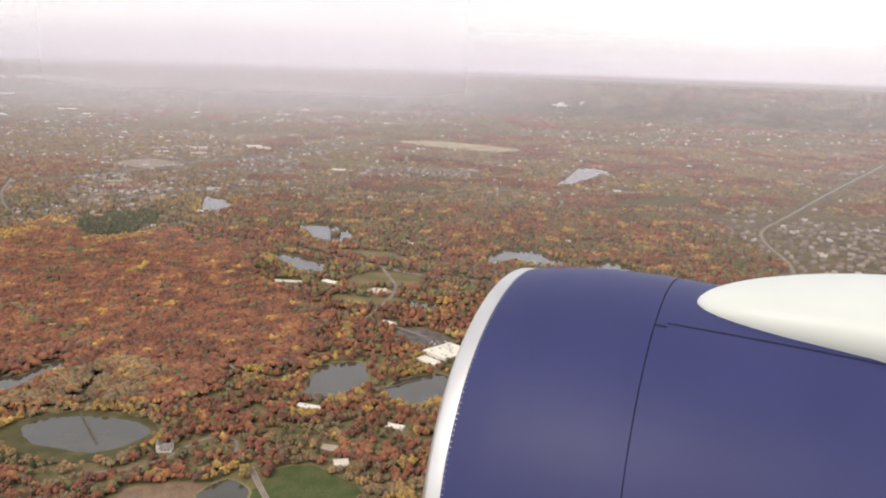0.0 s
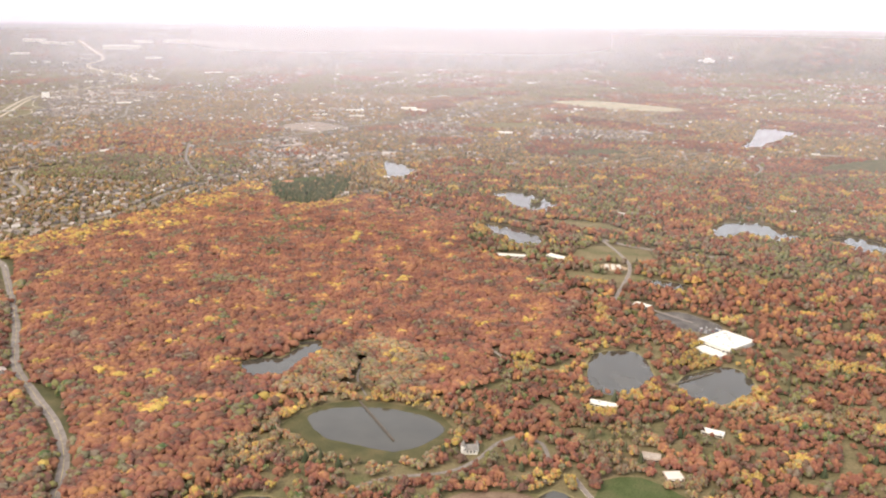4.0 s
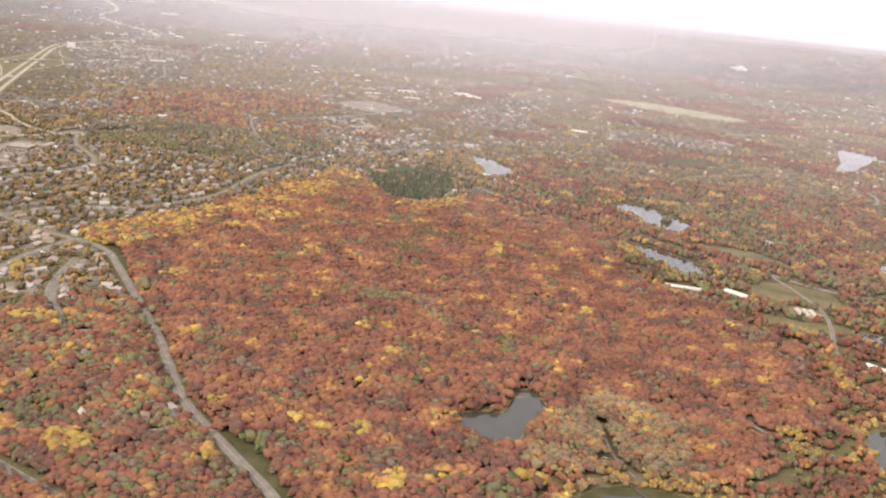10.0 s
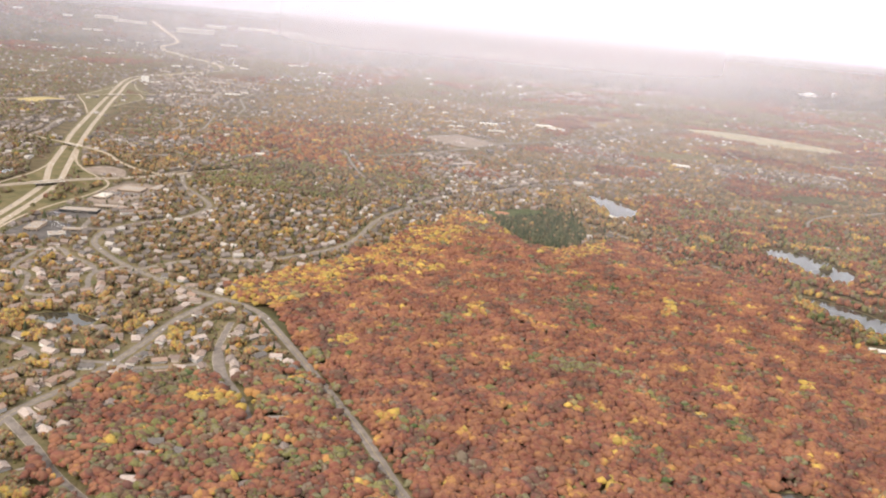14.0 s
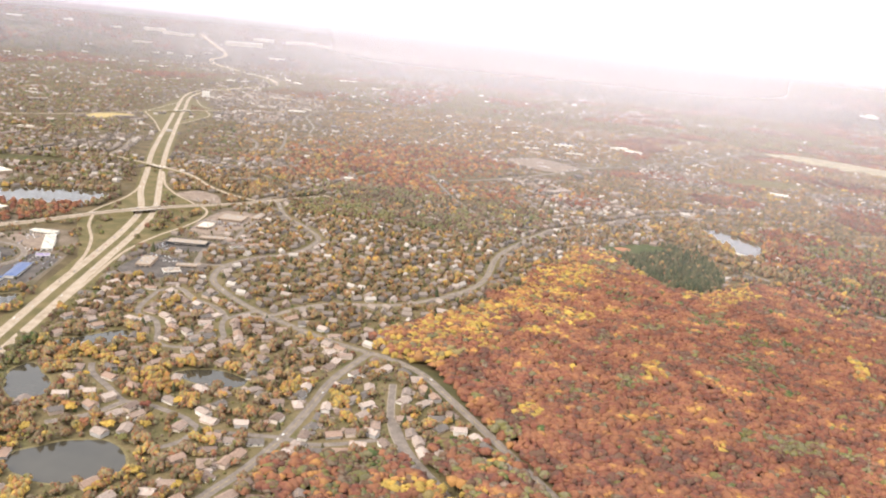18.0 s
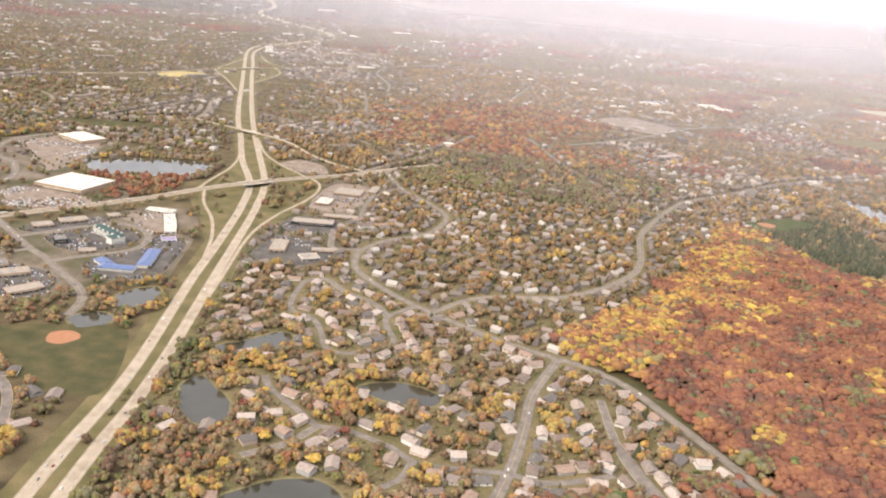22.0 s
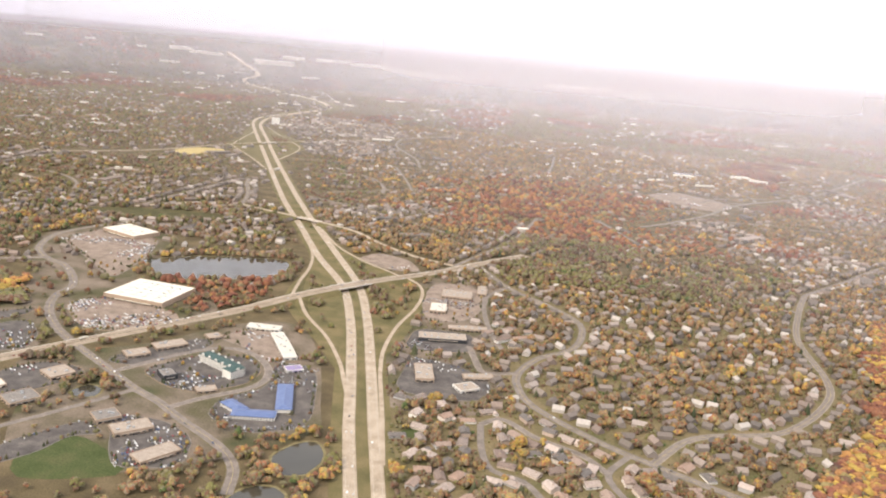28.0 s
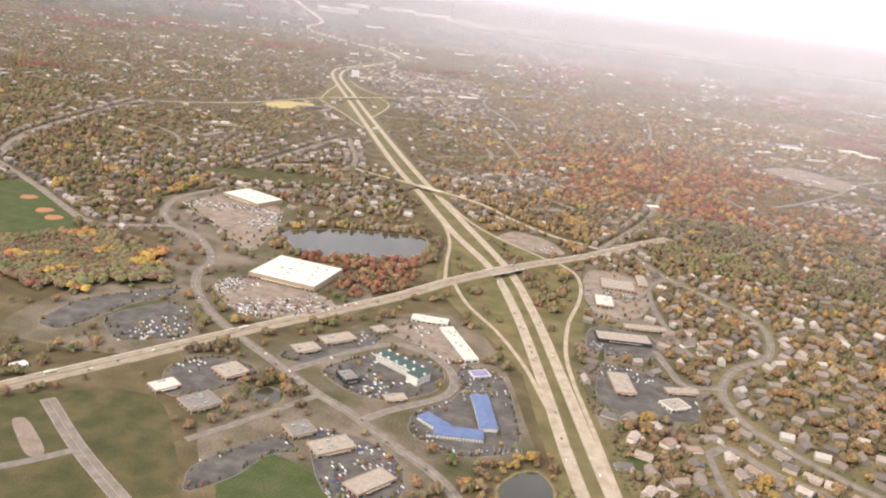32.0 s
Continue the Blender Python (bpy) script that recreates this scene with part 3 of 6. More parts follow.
for i, pts in enumerate(OVER):
    ln = curve(pts, 5)
    half = (5.8, 2.6, 2.6)[i]
    mat = (m_arterial, m_concrete, m_concrete)[i]
    z = rise(ln, i) + 0.16
    d = np.hypot(*(ln - CROSSING[i]).T)
    mid = int(d.argmin())
    lo, hi = mid, mid
    while d[lo] < 15:
        lo -= 1
    while d[hi] < 15:
        hi += 1
    over = tagged(new("crossing_road"), ("wide arterial road rising to cross the freeway", "grey road crossing the freeway on a bridge", "pale road crossing the freeway on a bridge")[i], "road", kind="structure")
    for sl, nm in ((slice(0, lo + 1), "approach"), (slice(hi, len(ln)), "approach")):
        seg, zs = ln[sl], z[sl]
        ribbon("embankment", seg, half + 0.9, m_verge, zs - 0.06, 0.0, 1.7, over)
        ribbon(nm, seg, half, mat, zs, 0.0, 0.0, over)
        if i == 0:
            n2 = normals(seg)
            for off, hw, m in ((0, 0.35, m_verge), (5.7, 0.3, m_roof_cream)):
                vv = []
                for q, m2, h in zip(seg, n2, zs):
                    for s in (hw, -hw):
                        vv.append((q[0] + m2[0] * (off + s), q[1] + m2[1] * (off + s), h + 0.05))
                mesh_object("median" if off == 0 else "sidewalk", vv, [(2 * k, 2 * k + 2, 2 * k + 3, 2 * k + 1) for k in range(len(seg) - 1)], m, over)
    LINES.append((ln, half + 2.0))
    # the bridge over the freeway
    a, b = ln[lo], ln[hi]
    ang = math.atan2(b[1] - a[1], b[0] - a[0])
    length = float(np.hypot(*(b - a))) + 1.0
    bridge = tagged(new("overpass_bridge"), ("wide concrete overpass bridge on round piers", "narrow concrete overpass bridge on round piers", "distant concrete overpass bridge on round piers")[i], "bridge", "freeway bridges")
    bridge.matrix_world = Matrix.Translation(((a[0] + b[0]) / 2, (a[1] + b[1]) / 2, 0)) @ Matrix.Rotation(ang, 4, "Z")
    top = float(z[mid])
    L = length / 2
    part("deck", block(-L, -half - 0.6, top - 0.55, L, half + 0.6, top, 0.05), mat, bridge)
    for s in (-1, 1):
        part("parapet", block(-L, s * (half + 0.45) - 0.14, top - 0.5, L, s * (half + 0.45) + 0.14, top + 0.45, 0.03), m_wall_white, bridge, "pale concrete parapet")
        part("girder", block(-L, s * half * 0.7 - 0.25, top - 1.1, L, s * half * 0.7 + 0.25, top - 0.552, 0.03), m_roof_grey, bridge)
        part("abutment", block(s * L - 0.8, -half - 0.6, 0, s * L + 0.8, half + 0.6, top - 0.56, 0.05), m_roof_tan, bridge)
    for px in (-L * 0.45, 0, L * 0.45):
        for py in (-half * 0.7, half * 0.7):
            pb = bmesh.new()
            bmesh.ops.create_cone(pb, cap_ends=True, segments=10, radius1=0.3, radius2=0.3, depth=top - 1.1, matrix=Matrix.Translation((px, py, (top - 1.1) / 2)))
            part("pier", pb, m_roof_tan, bridge)

ramp_road = tagged(new("ramp_road"), "pale single-lane freeway ramps", "road", kind="structure")
for k, pts in enumerate(RAMPS):
    ln = curve(pts, 5)
    i = 0 if k < 4 else 2
    d = np.hypot(*(ln - CROSSING[i]).T)
    z = 3.1 * (1 - step01(24, 130, d)) * (1 - step01(3, 75, away(ln, curve(OVER[i], 5)))) + 0.14 + 0.004 * k
    ribbon("embankment", ln, 1.9, m_verge, z - 0.05, 0.0, 1.7, ramp_road)
    ribbon("ramp", ln, 1.35, m_concrete, z, 0.0, 0.0, ramp_road)
    LINES.append((ln, 3.0))

street = tagged(new("street"), "grey asphalt streets with kerbs", "road", kind="structure")
STREETS = [(pts, half * 1.22 if 1.4 < half < 2.5 else half) for pts, half in STREETS]
for k, (pts, half) in enumerate(STREETS):
    ln = curve(pts, 5)
    ribbon("pavement_edge", ln, half + 0.35, m_roof_tan if k % 2 else m_verge, 0.05 + 0.0015 * k, parent=street)
    ribbon("roadway", ln, half, m_asphalt, 0.11 + 0.002 * k, parent=street)
    LINES.append((ln, half + 1.6))
    if half >= 2.2:
        ribbon("centre_line", ln, 0.07, m_straw, 0.125 + 0.002 * k, 0.1, parent=street)

# ---- ponds ----
PONDS = [
    ([(-1168, 1030), (-1158, 1046), (-1130, 1068), (-1094, 1082), (-1060, 1091), (-1048, 1072), (-1045, 1034), (-1060, 1019), (-1098, 1003), (-1124, 993), (-1150, 1010)], "broad grey pond beside the large stores"),
    ([(-932, 727), (-930, 743), (-918, 753), (-909, 738), (-912, 719), (-923, 716)], "small dark pond beside the freeway"),
    ([(-938, 688), (-930, 701), (-918, 701), (-913, 690), (-921, 680), (-929, 680)], "small dark pond by the ball field"),
    ([(-842, 686), (-828, 704), (-816, 720), (-807, 716), (-810, 698), (-826, 684)], "narrow pond among golden trees"),
    ([(-836, 638), (-832, 651), (-819, 642), (-808, 634), (-800, 617), (-810, 608), (-822, 614)], "dark pond among golden trees"),
    ([(-752, 671), (-738, 682), (-724, 684), (-708, 677), (-709, 666), (-725, 662), (-740, 664)], "shallow grey pond behind houses"),
    ([(-775, 552), (-764, 572), (-748, 582), (-732, 580), (-720, 560), (-745, 540)], "grey-green pond among houses"),
    ([(-1067, 767), (-1062, 777), (-1053, 774), (-1051, 765), (-1059, 760)], "small dark pond among yellow trees"),
    ([(-374, 1338), (-356, 1336), (-314, 1279), (-318, 1229), (-334, 1206), (-350, 1230)], "pale pond at the edge of the suburb"),
    ([(-190, 1118), (-163, 1139), (-135, 1121), (-112, 1090), (-104, 1063), (-129, 1014), (-153, 1040), (-168, 1075)], "pale pond with a small wooded island"),
    ([(-190, 950), (-164, 953), (-124, 906), (-128, 870), (-152, 883), (-176, 919)], "narrow grey pond in the woods"),
    ([(66, 978), (88, 1003), (118, 1007), (131, 991), (150, 942), (122, 929), (95, 943), (62, 930)], "grey pond in the woods"),
    ([(226, 1610), (262, 1622), (328, 1738), (378, 1830), (360, 1895), (318, 1876), (270, 1715)], "pale lake in far woods"),
    ([(-249, 475), (-237, 487), (-209, 491), (-182, 484), (-170, 470), (-178, 453), (-194, 442), (-217, 447), (-236, 454)], "dark pond with a grassy bank"),
    ([(-314, 545), (-301, 554), (-290, 555), (-286, 572), (-273, 580), (-267, 570), (-277, 546), (-283, 524), (-301, 522)], "crooked dark pond in red woods"),
    ([(-82, 592), (-61, 602), (-50, 594), (-46, 568), (-49, 552), (-67, 529), (-84, 533), (-88, 555)], "grey-green pond below the visitor hall"),
    ([(-26, 563), (5, 582), (16, 556), (-4, 528), (-22, 526), (-31, 541)], "grey-green pond beside the visitor hall"),
    ([(-270, 373), (-258, 388), (-244, 391), (-230, 378), (-233, 364), (-252, 361)], "dark pond among brown park trees"),
    ([(-121, 398), (-110, 415), (-97, 406), (-95, 388), (-111, 381)], "dark pond beside the green paddock"),
    ([(-98, 368), (-94, 372), (-90, 369), (-94, 365)], "small round pond in the green paddock"),
    ([(-291, 580), (-282, 587), (-267, 587), (-272, 579)], "thin dark pond in red woods"),
    ([(-30, 774), (4, 760), (4, 738), (-22, 752)], "thin dark pond in red woods"),
    ([(174, 935), (210, 955), (232, 915), (205, 890)], "small pond in far woods"),
    ([(-610, 2110), (-560, 2140), (-540, 2110), (-590, 2080)], "small pale far pond"),
]
SHORES = []
for i, (pts, words) in enumerate(PONDS):
    c = curve(pts, 4, True)
    c = c + np.array([[noise.noise((q[0] * 0.15, q[1] * 0.15, 3.0)), noise.noise((q[0] * 0.15, q[1] * 0.15, 9.0))] for q in c]) * 1.6
    SHORES.append(grown(c, 2.0))
    pond = tagged(new("pond"), words, "pond", kind="structure")
    sheet("shore", grown(c, 5.0 if "grassy" in words else 1.6), m_grass if "grassy" in words else m_shore, 0.02 + 0.001 * i, pond)
    sheet("water", c, m_water, 0.05 + 0.001 * i, pond)
c = curve([(-139, 1066), (-132, 1082), (-124, 1076), (-128, 1062)], 4, True)
island = tagged(sheet("island", c, m_ground, 0.25, thick=0.3), "small wooded island in the pond", "island", kind="structure")
jetty = tagged(new("boardwalk"), "dark timber boardwalk across the pond", "boardwalk")
part("deck", block(-20, -0.7, 0.25, 20, 0.7, 0.4, 0.03), m_bark, jetty)
for s in (-1, 1):
    part("handrail", block(-20, s * 0.65 - 0.04, 0.75, 20, s * 0.65 + 0.04, 0.83), m_bark, jetty)
for k in range(-4, 5):
    for s in (-1, 1):
        part("post", block(k * 4.8 - 0.06, s * 0.65 - 0.06, 0, k * 4.8 + 0.06, s * 0.65 + 0.06, 0.78), m_bark, jetty)
jetty.matrix_world = pose(-23, 558, 0, 0, 0, 38)
causeway = tagged(new("boardwalk"), "long dark timber boardwalk across the round pond", "boardwalk")
part("deck", block(-38, -0.6, 0.25, 38, 0.6, 0.4, 0.03), m_bark, causeway)
for s in (-1, 1):
    part("handrail", block(-38, s * 0.55 - 0.04, 0.75, 38, s * 0.55 + 0.04, 0.83), m_bark, causeway)
for k in range(-7, 8):
    for s in (-1, 1):
        part("post", block(k * 5.3 - 0.06, s * 0.55 - 0.06, 0, k * 5.3 + 0.06, s * 0.55 + 0.06, 0.78), m_bark, causeway)
causeway.matrix_world = pose(-216, 485, 0, 0, 0, -57)

# ---- lots, lawns and fields ----
def rounded(pts):
    """The outline with its corners cut twice."""
    o = np.array(pts, float)
    for _ in range(2):
        b = np.roll(o, -1, 0)
        o = np.stack([o * 0.82 + b * 0.18, o * 0.18 + b * 0.82], 1).reshape(-1, 2)
    return o


LOTS = [
    ([(-1160, 900), (-1143, 927), (-1080, 916), (-1066, 897), (-1100, 858), (-1124, 862)], m_lot_tan, "tan parking lot before a large store", 62, 300),
    ([(-1272, 1066), (-1262, 1122), (-1194, 1112), (-1172, 1046), (-1160, 965), (-1217, 1019)], m_lot_tan, "tan parking lot before a white-roofed store", 60, 280),
    ([(-1188, 819), (-1161, 863), (-1135, 836), (-1129, 811), (-1162, 791)], m_lot, "grey parking lot with scattered cars", 45, 90),
    ([(-1214, 793), (-1214, 837), (-1170, 887), (-1167, 866), (-1182, 846), (-1192, 790)], m_lot, "empty grey parking lot ringed by a sandy edge", 45, 8),
    ([(-1032, 878), (-1016, 903), (-997, 906), (-970, 852), (-981, 847), (-1005, 867)], m_lot_tan, "tan strip mall parking lot", 60, 40),
    ([(-977, 850), (-947, 850), (-925, 768), (-955, 749), (-984, 762), (-986, 786), (-966, 809)], m_lot, "grey parking lot round the blue-roofed motel", 15, 130),
    ([(-1049, 808), (-1026, 844), (-997, 853), (-979, 836), (-979, 810), (-1001, 788), (-1022, 790)], m_lot, "grey hotel parking lot", 50, 80),
    ([(-1030, 748), (-1002, 750), (-978, 736), (-970, 706), (-1000, 696), (-1012, 712)], m_lot, "grey office parking lot", 45, 90),
    ([(-1076, 812), (-1064, 844), (-1038, 872), (-1026, 868), (-1028, 852), (-1051, 812)], m_lot, "grey restaurant parking lot", 50, 16),
    ([(-1122, 776), (-1106, 801), (-1082, 799), (-1072, 789), (-1084, 762), (-1104, 745)], m_lot, "grey parking lot between low buildings", 55, 14),
    ([(-1064, 698), (-1040, 738), (-1022, 726), (-1037, 718), (-1041, 698), (-1056, 676)], m_lot, "grey yard beside a lawn", 45, 6),
    ([(-900, 972), (-868, 985), (-858, 1040), (-866, 1080), (-912, 1086), (-915, 1030)], m_lot_tan, "tan office parking lot", 96, 110),
    ([(-904, 905), (-858, 915), (-856, 935), (-862, 958), (-905, 955)], m_lot, "grey office parking lot", 12, 36),
    ([(-895, 835), (-862, 830), (-838, 838), (-836, 868), (-862, 890), (-895, 895)], m_lot, "grey office yard", 14, 40),
    ([(-10, 690), (18, 660), (6, 640), (-30, 660), (-32, 682)], m_lot, "grey visitor parking lot", 30, 12),
    ([(-71, 806), (-56, 819), (-39, 803), (-54, 789)], m_dirt, "sandy yard with small pale huts", 30, 0),
    ([(-1000, 1130), (-985, 1165), (-950, 1150), (-930, 1112), (-958, 1104)], m_lot_tan, "tan lot beside the freeway ramp", 30, 20),
    ([(-1154, 700), (-1148, 704), (-1121, 682), (-1127, 676)], m_lot_tan, "pale slab in grass", 40, 0),
    ([(-689, 1760), (-621, 1835), (-534, 1747), (-586, 1653)], m_lot_tan, "pale far parking lot with many cars", 40, 120),
]
tagged(sheet("yards", curve([(-850, 590), (-866, 700), (-905, 860), (-895, 930), (-900, 1090), (-860, 1150), (-700, 1180), (-560, 1180), (-560, 1030), (-590, 922), (-615, 851), (-650, 790), (-640, 745),
                             (-560, 655), (-450, 515), (-400, 440), (-560, 430), (-720, 500)], 20, True), m_yard, 0.02), "patchy garden grass between suburban houses", "grass", kind="structure")
tagged(sheet("meadow", curve([(-160, 575), (-100, 575), (-90, 700), (40, 600), (110, 480), (20, 330), (-120, 330), (-270, 400), (-285, 440), (-280, 505), (-165, 525)], 20, True), m_yard, 0.02), "patchy park grass under scattered trees", "grass", kind="structure")
for i, outline in enumerate(([(-1095, 765), (-1120, 800), (-1065, 850), (-1030, 905), (-990, 925), (-958, 880), (-930, 800), (-925, 755), (-990, 695), (-1050, 690)],
                [(-1190, 870), (-1215, 940), (-1290, 1060), (-1275, 1135), (-1190, 1130), (-1165, 1060), (-1140, 965), (-1080, 965), (-1050, 905), (-1120, 850)],
                [(-1225, 780), (-1225, 850), (-1196, 868), (-1135, 838), (-1125, 795), (-1165, 775)], [(-905, 820), (-918, 960), (-920, 1090), (-850, 1095), (-840, 930), (-830, 825)])):
    tagged(sheet("forecourt", curve(outline, 10, True), m_forecourt, 0.022 + 0.002 * i), "worn mixed paving and dry grass round shops", "paving", kind="structure")
LAWNS = [
    ([(-1440, 1027), (-1412, 1044), (-1304, 963), (-1313, 920), (-1340, 905), (-1450, 960)], m_lawn, "green playing field"),
    ([(-1049, 699), (-1037, 719), (-1018, 714), (-1001, 703), (-995, 690), (-1035, 675)], m_lawn, "green mown lawn"),
    ([(-968, 658), (-940, 676), (-904, 690), (-882, 660), (-868, 615), (-900, 610), (-935, 630)], m_grass, "dull green ball field"),
    ([(-500, 1152), (-447, 1200), (-425, 1175), (-470, 1128)], m_lawn, "green playing field beside conifers"),
    ([(-118, 380), (-91, 408), (-86, 428), (-66, 434), (-48, 420), (-35, 405), (-45, 378), (-72, 356), (-112, 352)], m_lawn, "mown green paddock"),
    ([(-160, 402), (-124, 411), (-113, 399), (-121, 382), (-136, 356), (-153, 352)], m_soil, "brown bare paddock"),
    ([(-262, 462), (-240, 494), (-210, 498), (-176, 488), (-166, 466), (-172, 440), (-196, 428), (-224, 430), (-250, 448)], m_grass, "grassy bank round the pond"),
    ([(-112, 2415), (20, 2440), (212, 2280), (180, 2190), (40, 2230), (-60, 2310)], m_hay, "pale hay field"),
    ([(-1466, 1662), (-1452, 1725), (-1410, 1742), (-1398, 1700), (-1428, 1650)], m_straw, "yellow cut field by the freeway"),
    ([(-879, 776), (-872, 787), (-863, 783), (-868, 774)], m_lawn, "small oval green lawn"),
    ([(-1180, 700), (-1120, 745), (-1085, 720), (-1060, 660), (-1140, 620)], m_grass, "rough mown grass"),
    ([(-80, 868), (-48, 880), (-16, 860), (-20, 822), (-36, 818), (-56, 826), (-74, 818), (-92, 838)], m_yard, "pale rough meadow round a yard"),
    ([(-100, 775), (-85, 785), (-50, 778), (-30, 786), (-34, 764), (-70, 758), (-96, 762)], m_yard, "pale rough meadow"),
    ([(-130, 980), (-70, 985), (-40, 960), (-30, 930), (-90, 950)], m_yard, "rough grass beside a lane"),
    ([(-196, 344), (-170, 378), (-160, 360), (-150, 330), (-190, 325)], m_yard, "rough park grass"),
    ([(300, 1400), (420, 1500), (470, 1460), (380, 1380)], m_grass, "far green meadow"),
    ([(-640, 740), (-616, 722), (-590, 690), (-575, 690), (-590, 720), (-612, 742)], m_grass, "grass strip beside the road"),
    ([(-430, 486), (-405, 460), (-380, 428), (-368, 432), (-395, 470), (-420, 492)], m_grass, "grass strip beside the road"),
    ([(-290, 1820), (-200, 1900), (-120, 1860), (-220, 1790)], m_verge, "far pale clearing"),
    ([(-90, 1500), (-20, 1540), (20, 1500), (-60, 1460)], m_grass, "far grassy clearing"),
    ([(-1330, 1200), (-1250, 1240), (-1180, 1240), (-1200, 1205), (-1290, 1180)], m_grass, "strip of rough grass"),
]
for i, (pts, mat, words) in enumerate(LAWNS):
    tagged(sheet("field" if "field" in words else "lawn", curve(pts, 8, True), mat, 0.03 + 0.0012 * i), words, "grass", kind="structure")
for i, (pts, mat, words, turn, cars) in enumerate(LOTS):
    outline = rounded(pts)
    lot = tagged(sheet("parking_lot", outline, mat, 0.07 + 0.0012 * i), words, "parking lot", kind="structure")
    ribbon("kerb", np.r_[outline, outline[:1]], 0.11, m_roof_grey if i % 3 else m_dirt, 0.14 + 0.0012 * i, parent=lot)
DIAMONDS = [(-1382, 1007, 7), (-1348, 982, 7), (-1330, 969, 7), (-924, 664, 9), (-477, 1160, 9)]
for x, y, r in DIAMONDS:
    c = [(x + r * math.cos(a) * (1 + 0.1 * math.sin(3 * a)), y + r * math.sin(a)) for a in np.linspace(0, 2 * math.pi, 24, endpoint=False)]
    tagged(sheet("infield", c, m_clay, 0.09), "round clay infield of a ball field", "infield", kind="structure")

# roads with broad open margins
MAIN_ROADS = [curve(q, 12) for q in (*OVER, *RAMPS, STREETS[1][0], STREETS[9][0], STREETS[24][0], STREETS[28][0], STREETS[30][0])]
ESTATES = [[(-1512, 2278), (-1492, 2500), (-1258, 2441), (-1170, 2180), (-1387, 2043)], [(-1338, 1972), (-1242, 2054), (-1163, 2022), (-1171, 1788), (-1284, 1814)], [(-730, 1760), (-572, 1860), (-500, 1700), (-650, 1655)],
           [(-669, 1518), (-655, 1595), (-598, 1606), (-521, 1429), (-540, 1360)], [(-450, 1885), (-310, 1900), (-290, 1669), (-410, 1690)], [(-150, 1790), (88, 1800), (60, 1650), (-150, 1630)],
           [(-1090, 1330), (-1010, 1300), (-940, 1400), (-1010, 1460)], [(-560, 1240), (-420, 1330), (-470, 1470), (-620, 1400)]]


def margin(p):
    """Distance of each point from the nearest of the main roads."""
    best = np.full(len(p), 1e9)
    for ln in MAIN_ROADS:
        best = np.minimum(best, away(p, ln))
    return best


# ---- buildings ----
FOOTPRINTS = []  # centre and radius of every building, kept free of trees


def base(name, x, y, turn, words, category, group=""):
    ob = tagged(new(name), words, category, group)
    ob.matrix_world = pose(x, y, 0, 0, 0, turn)
    return ob


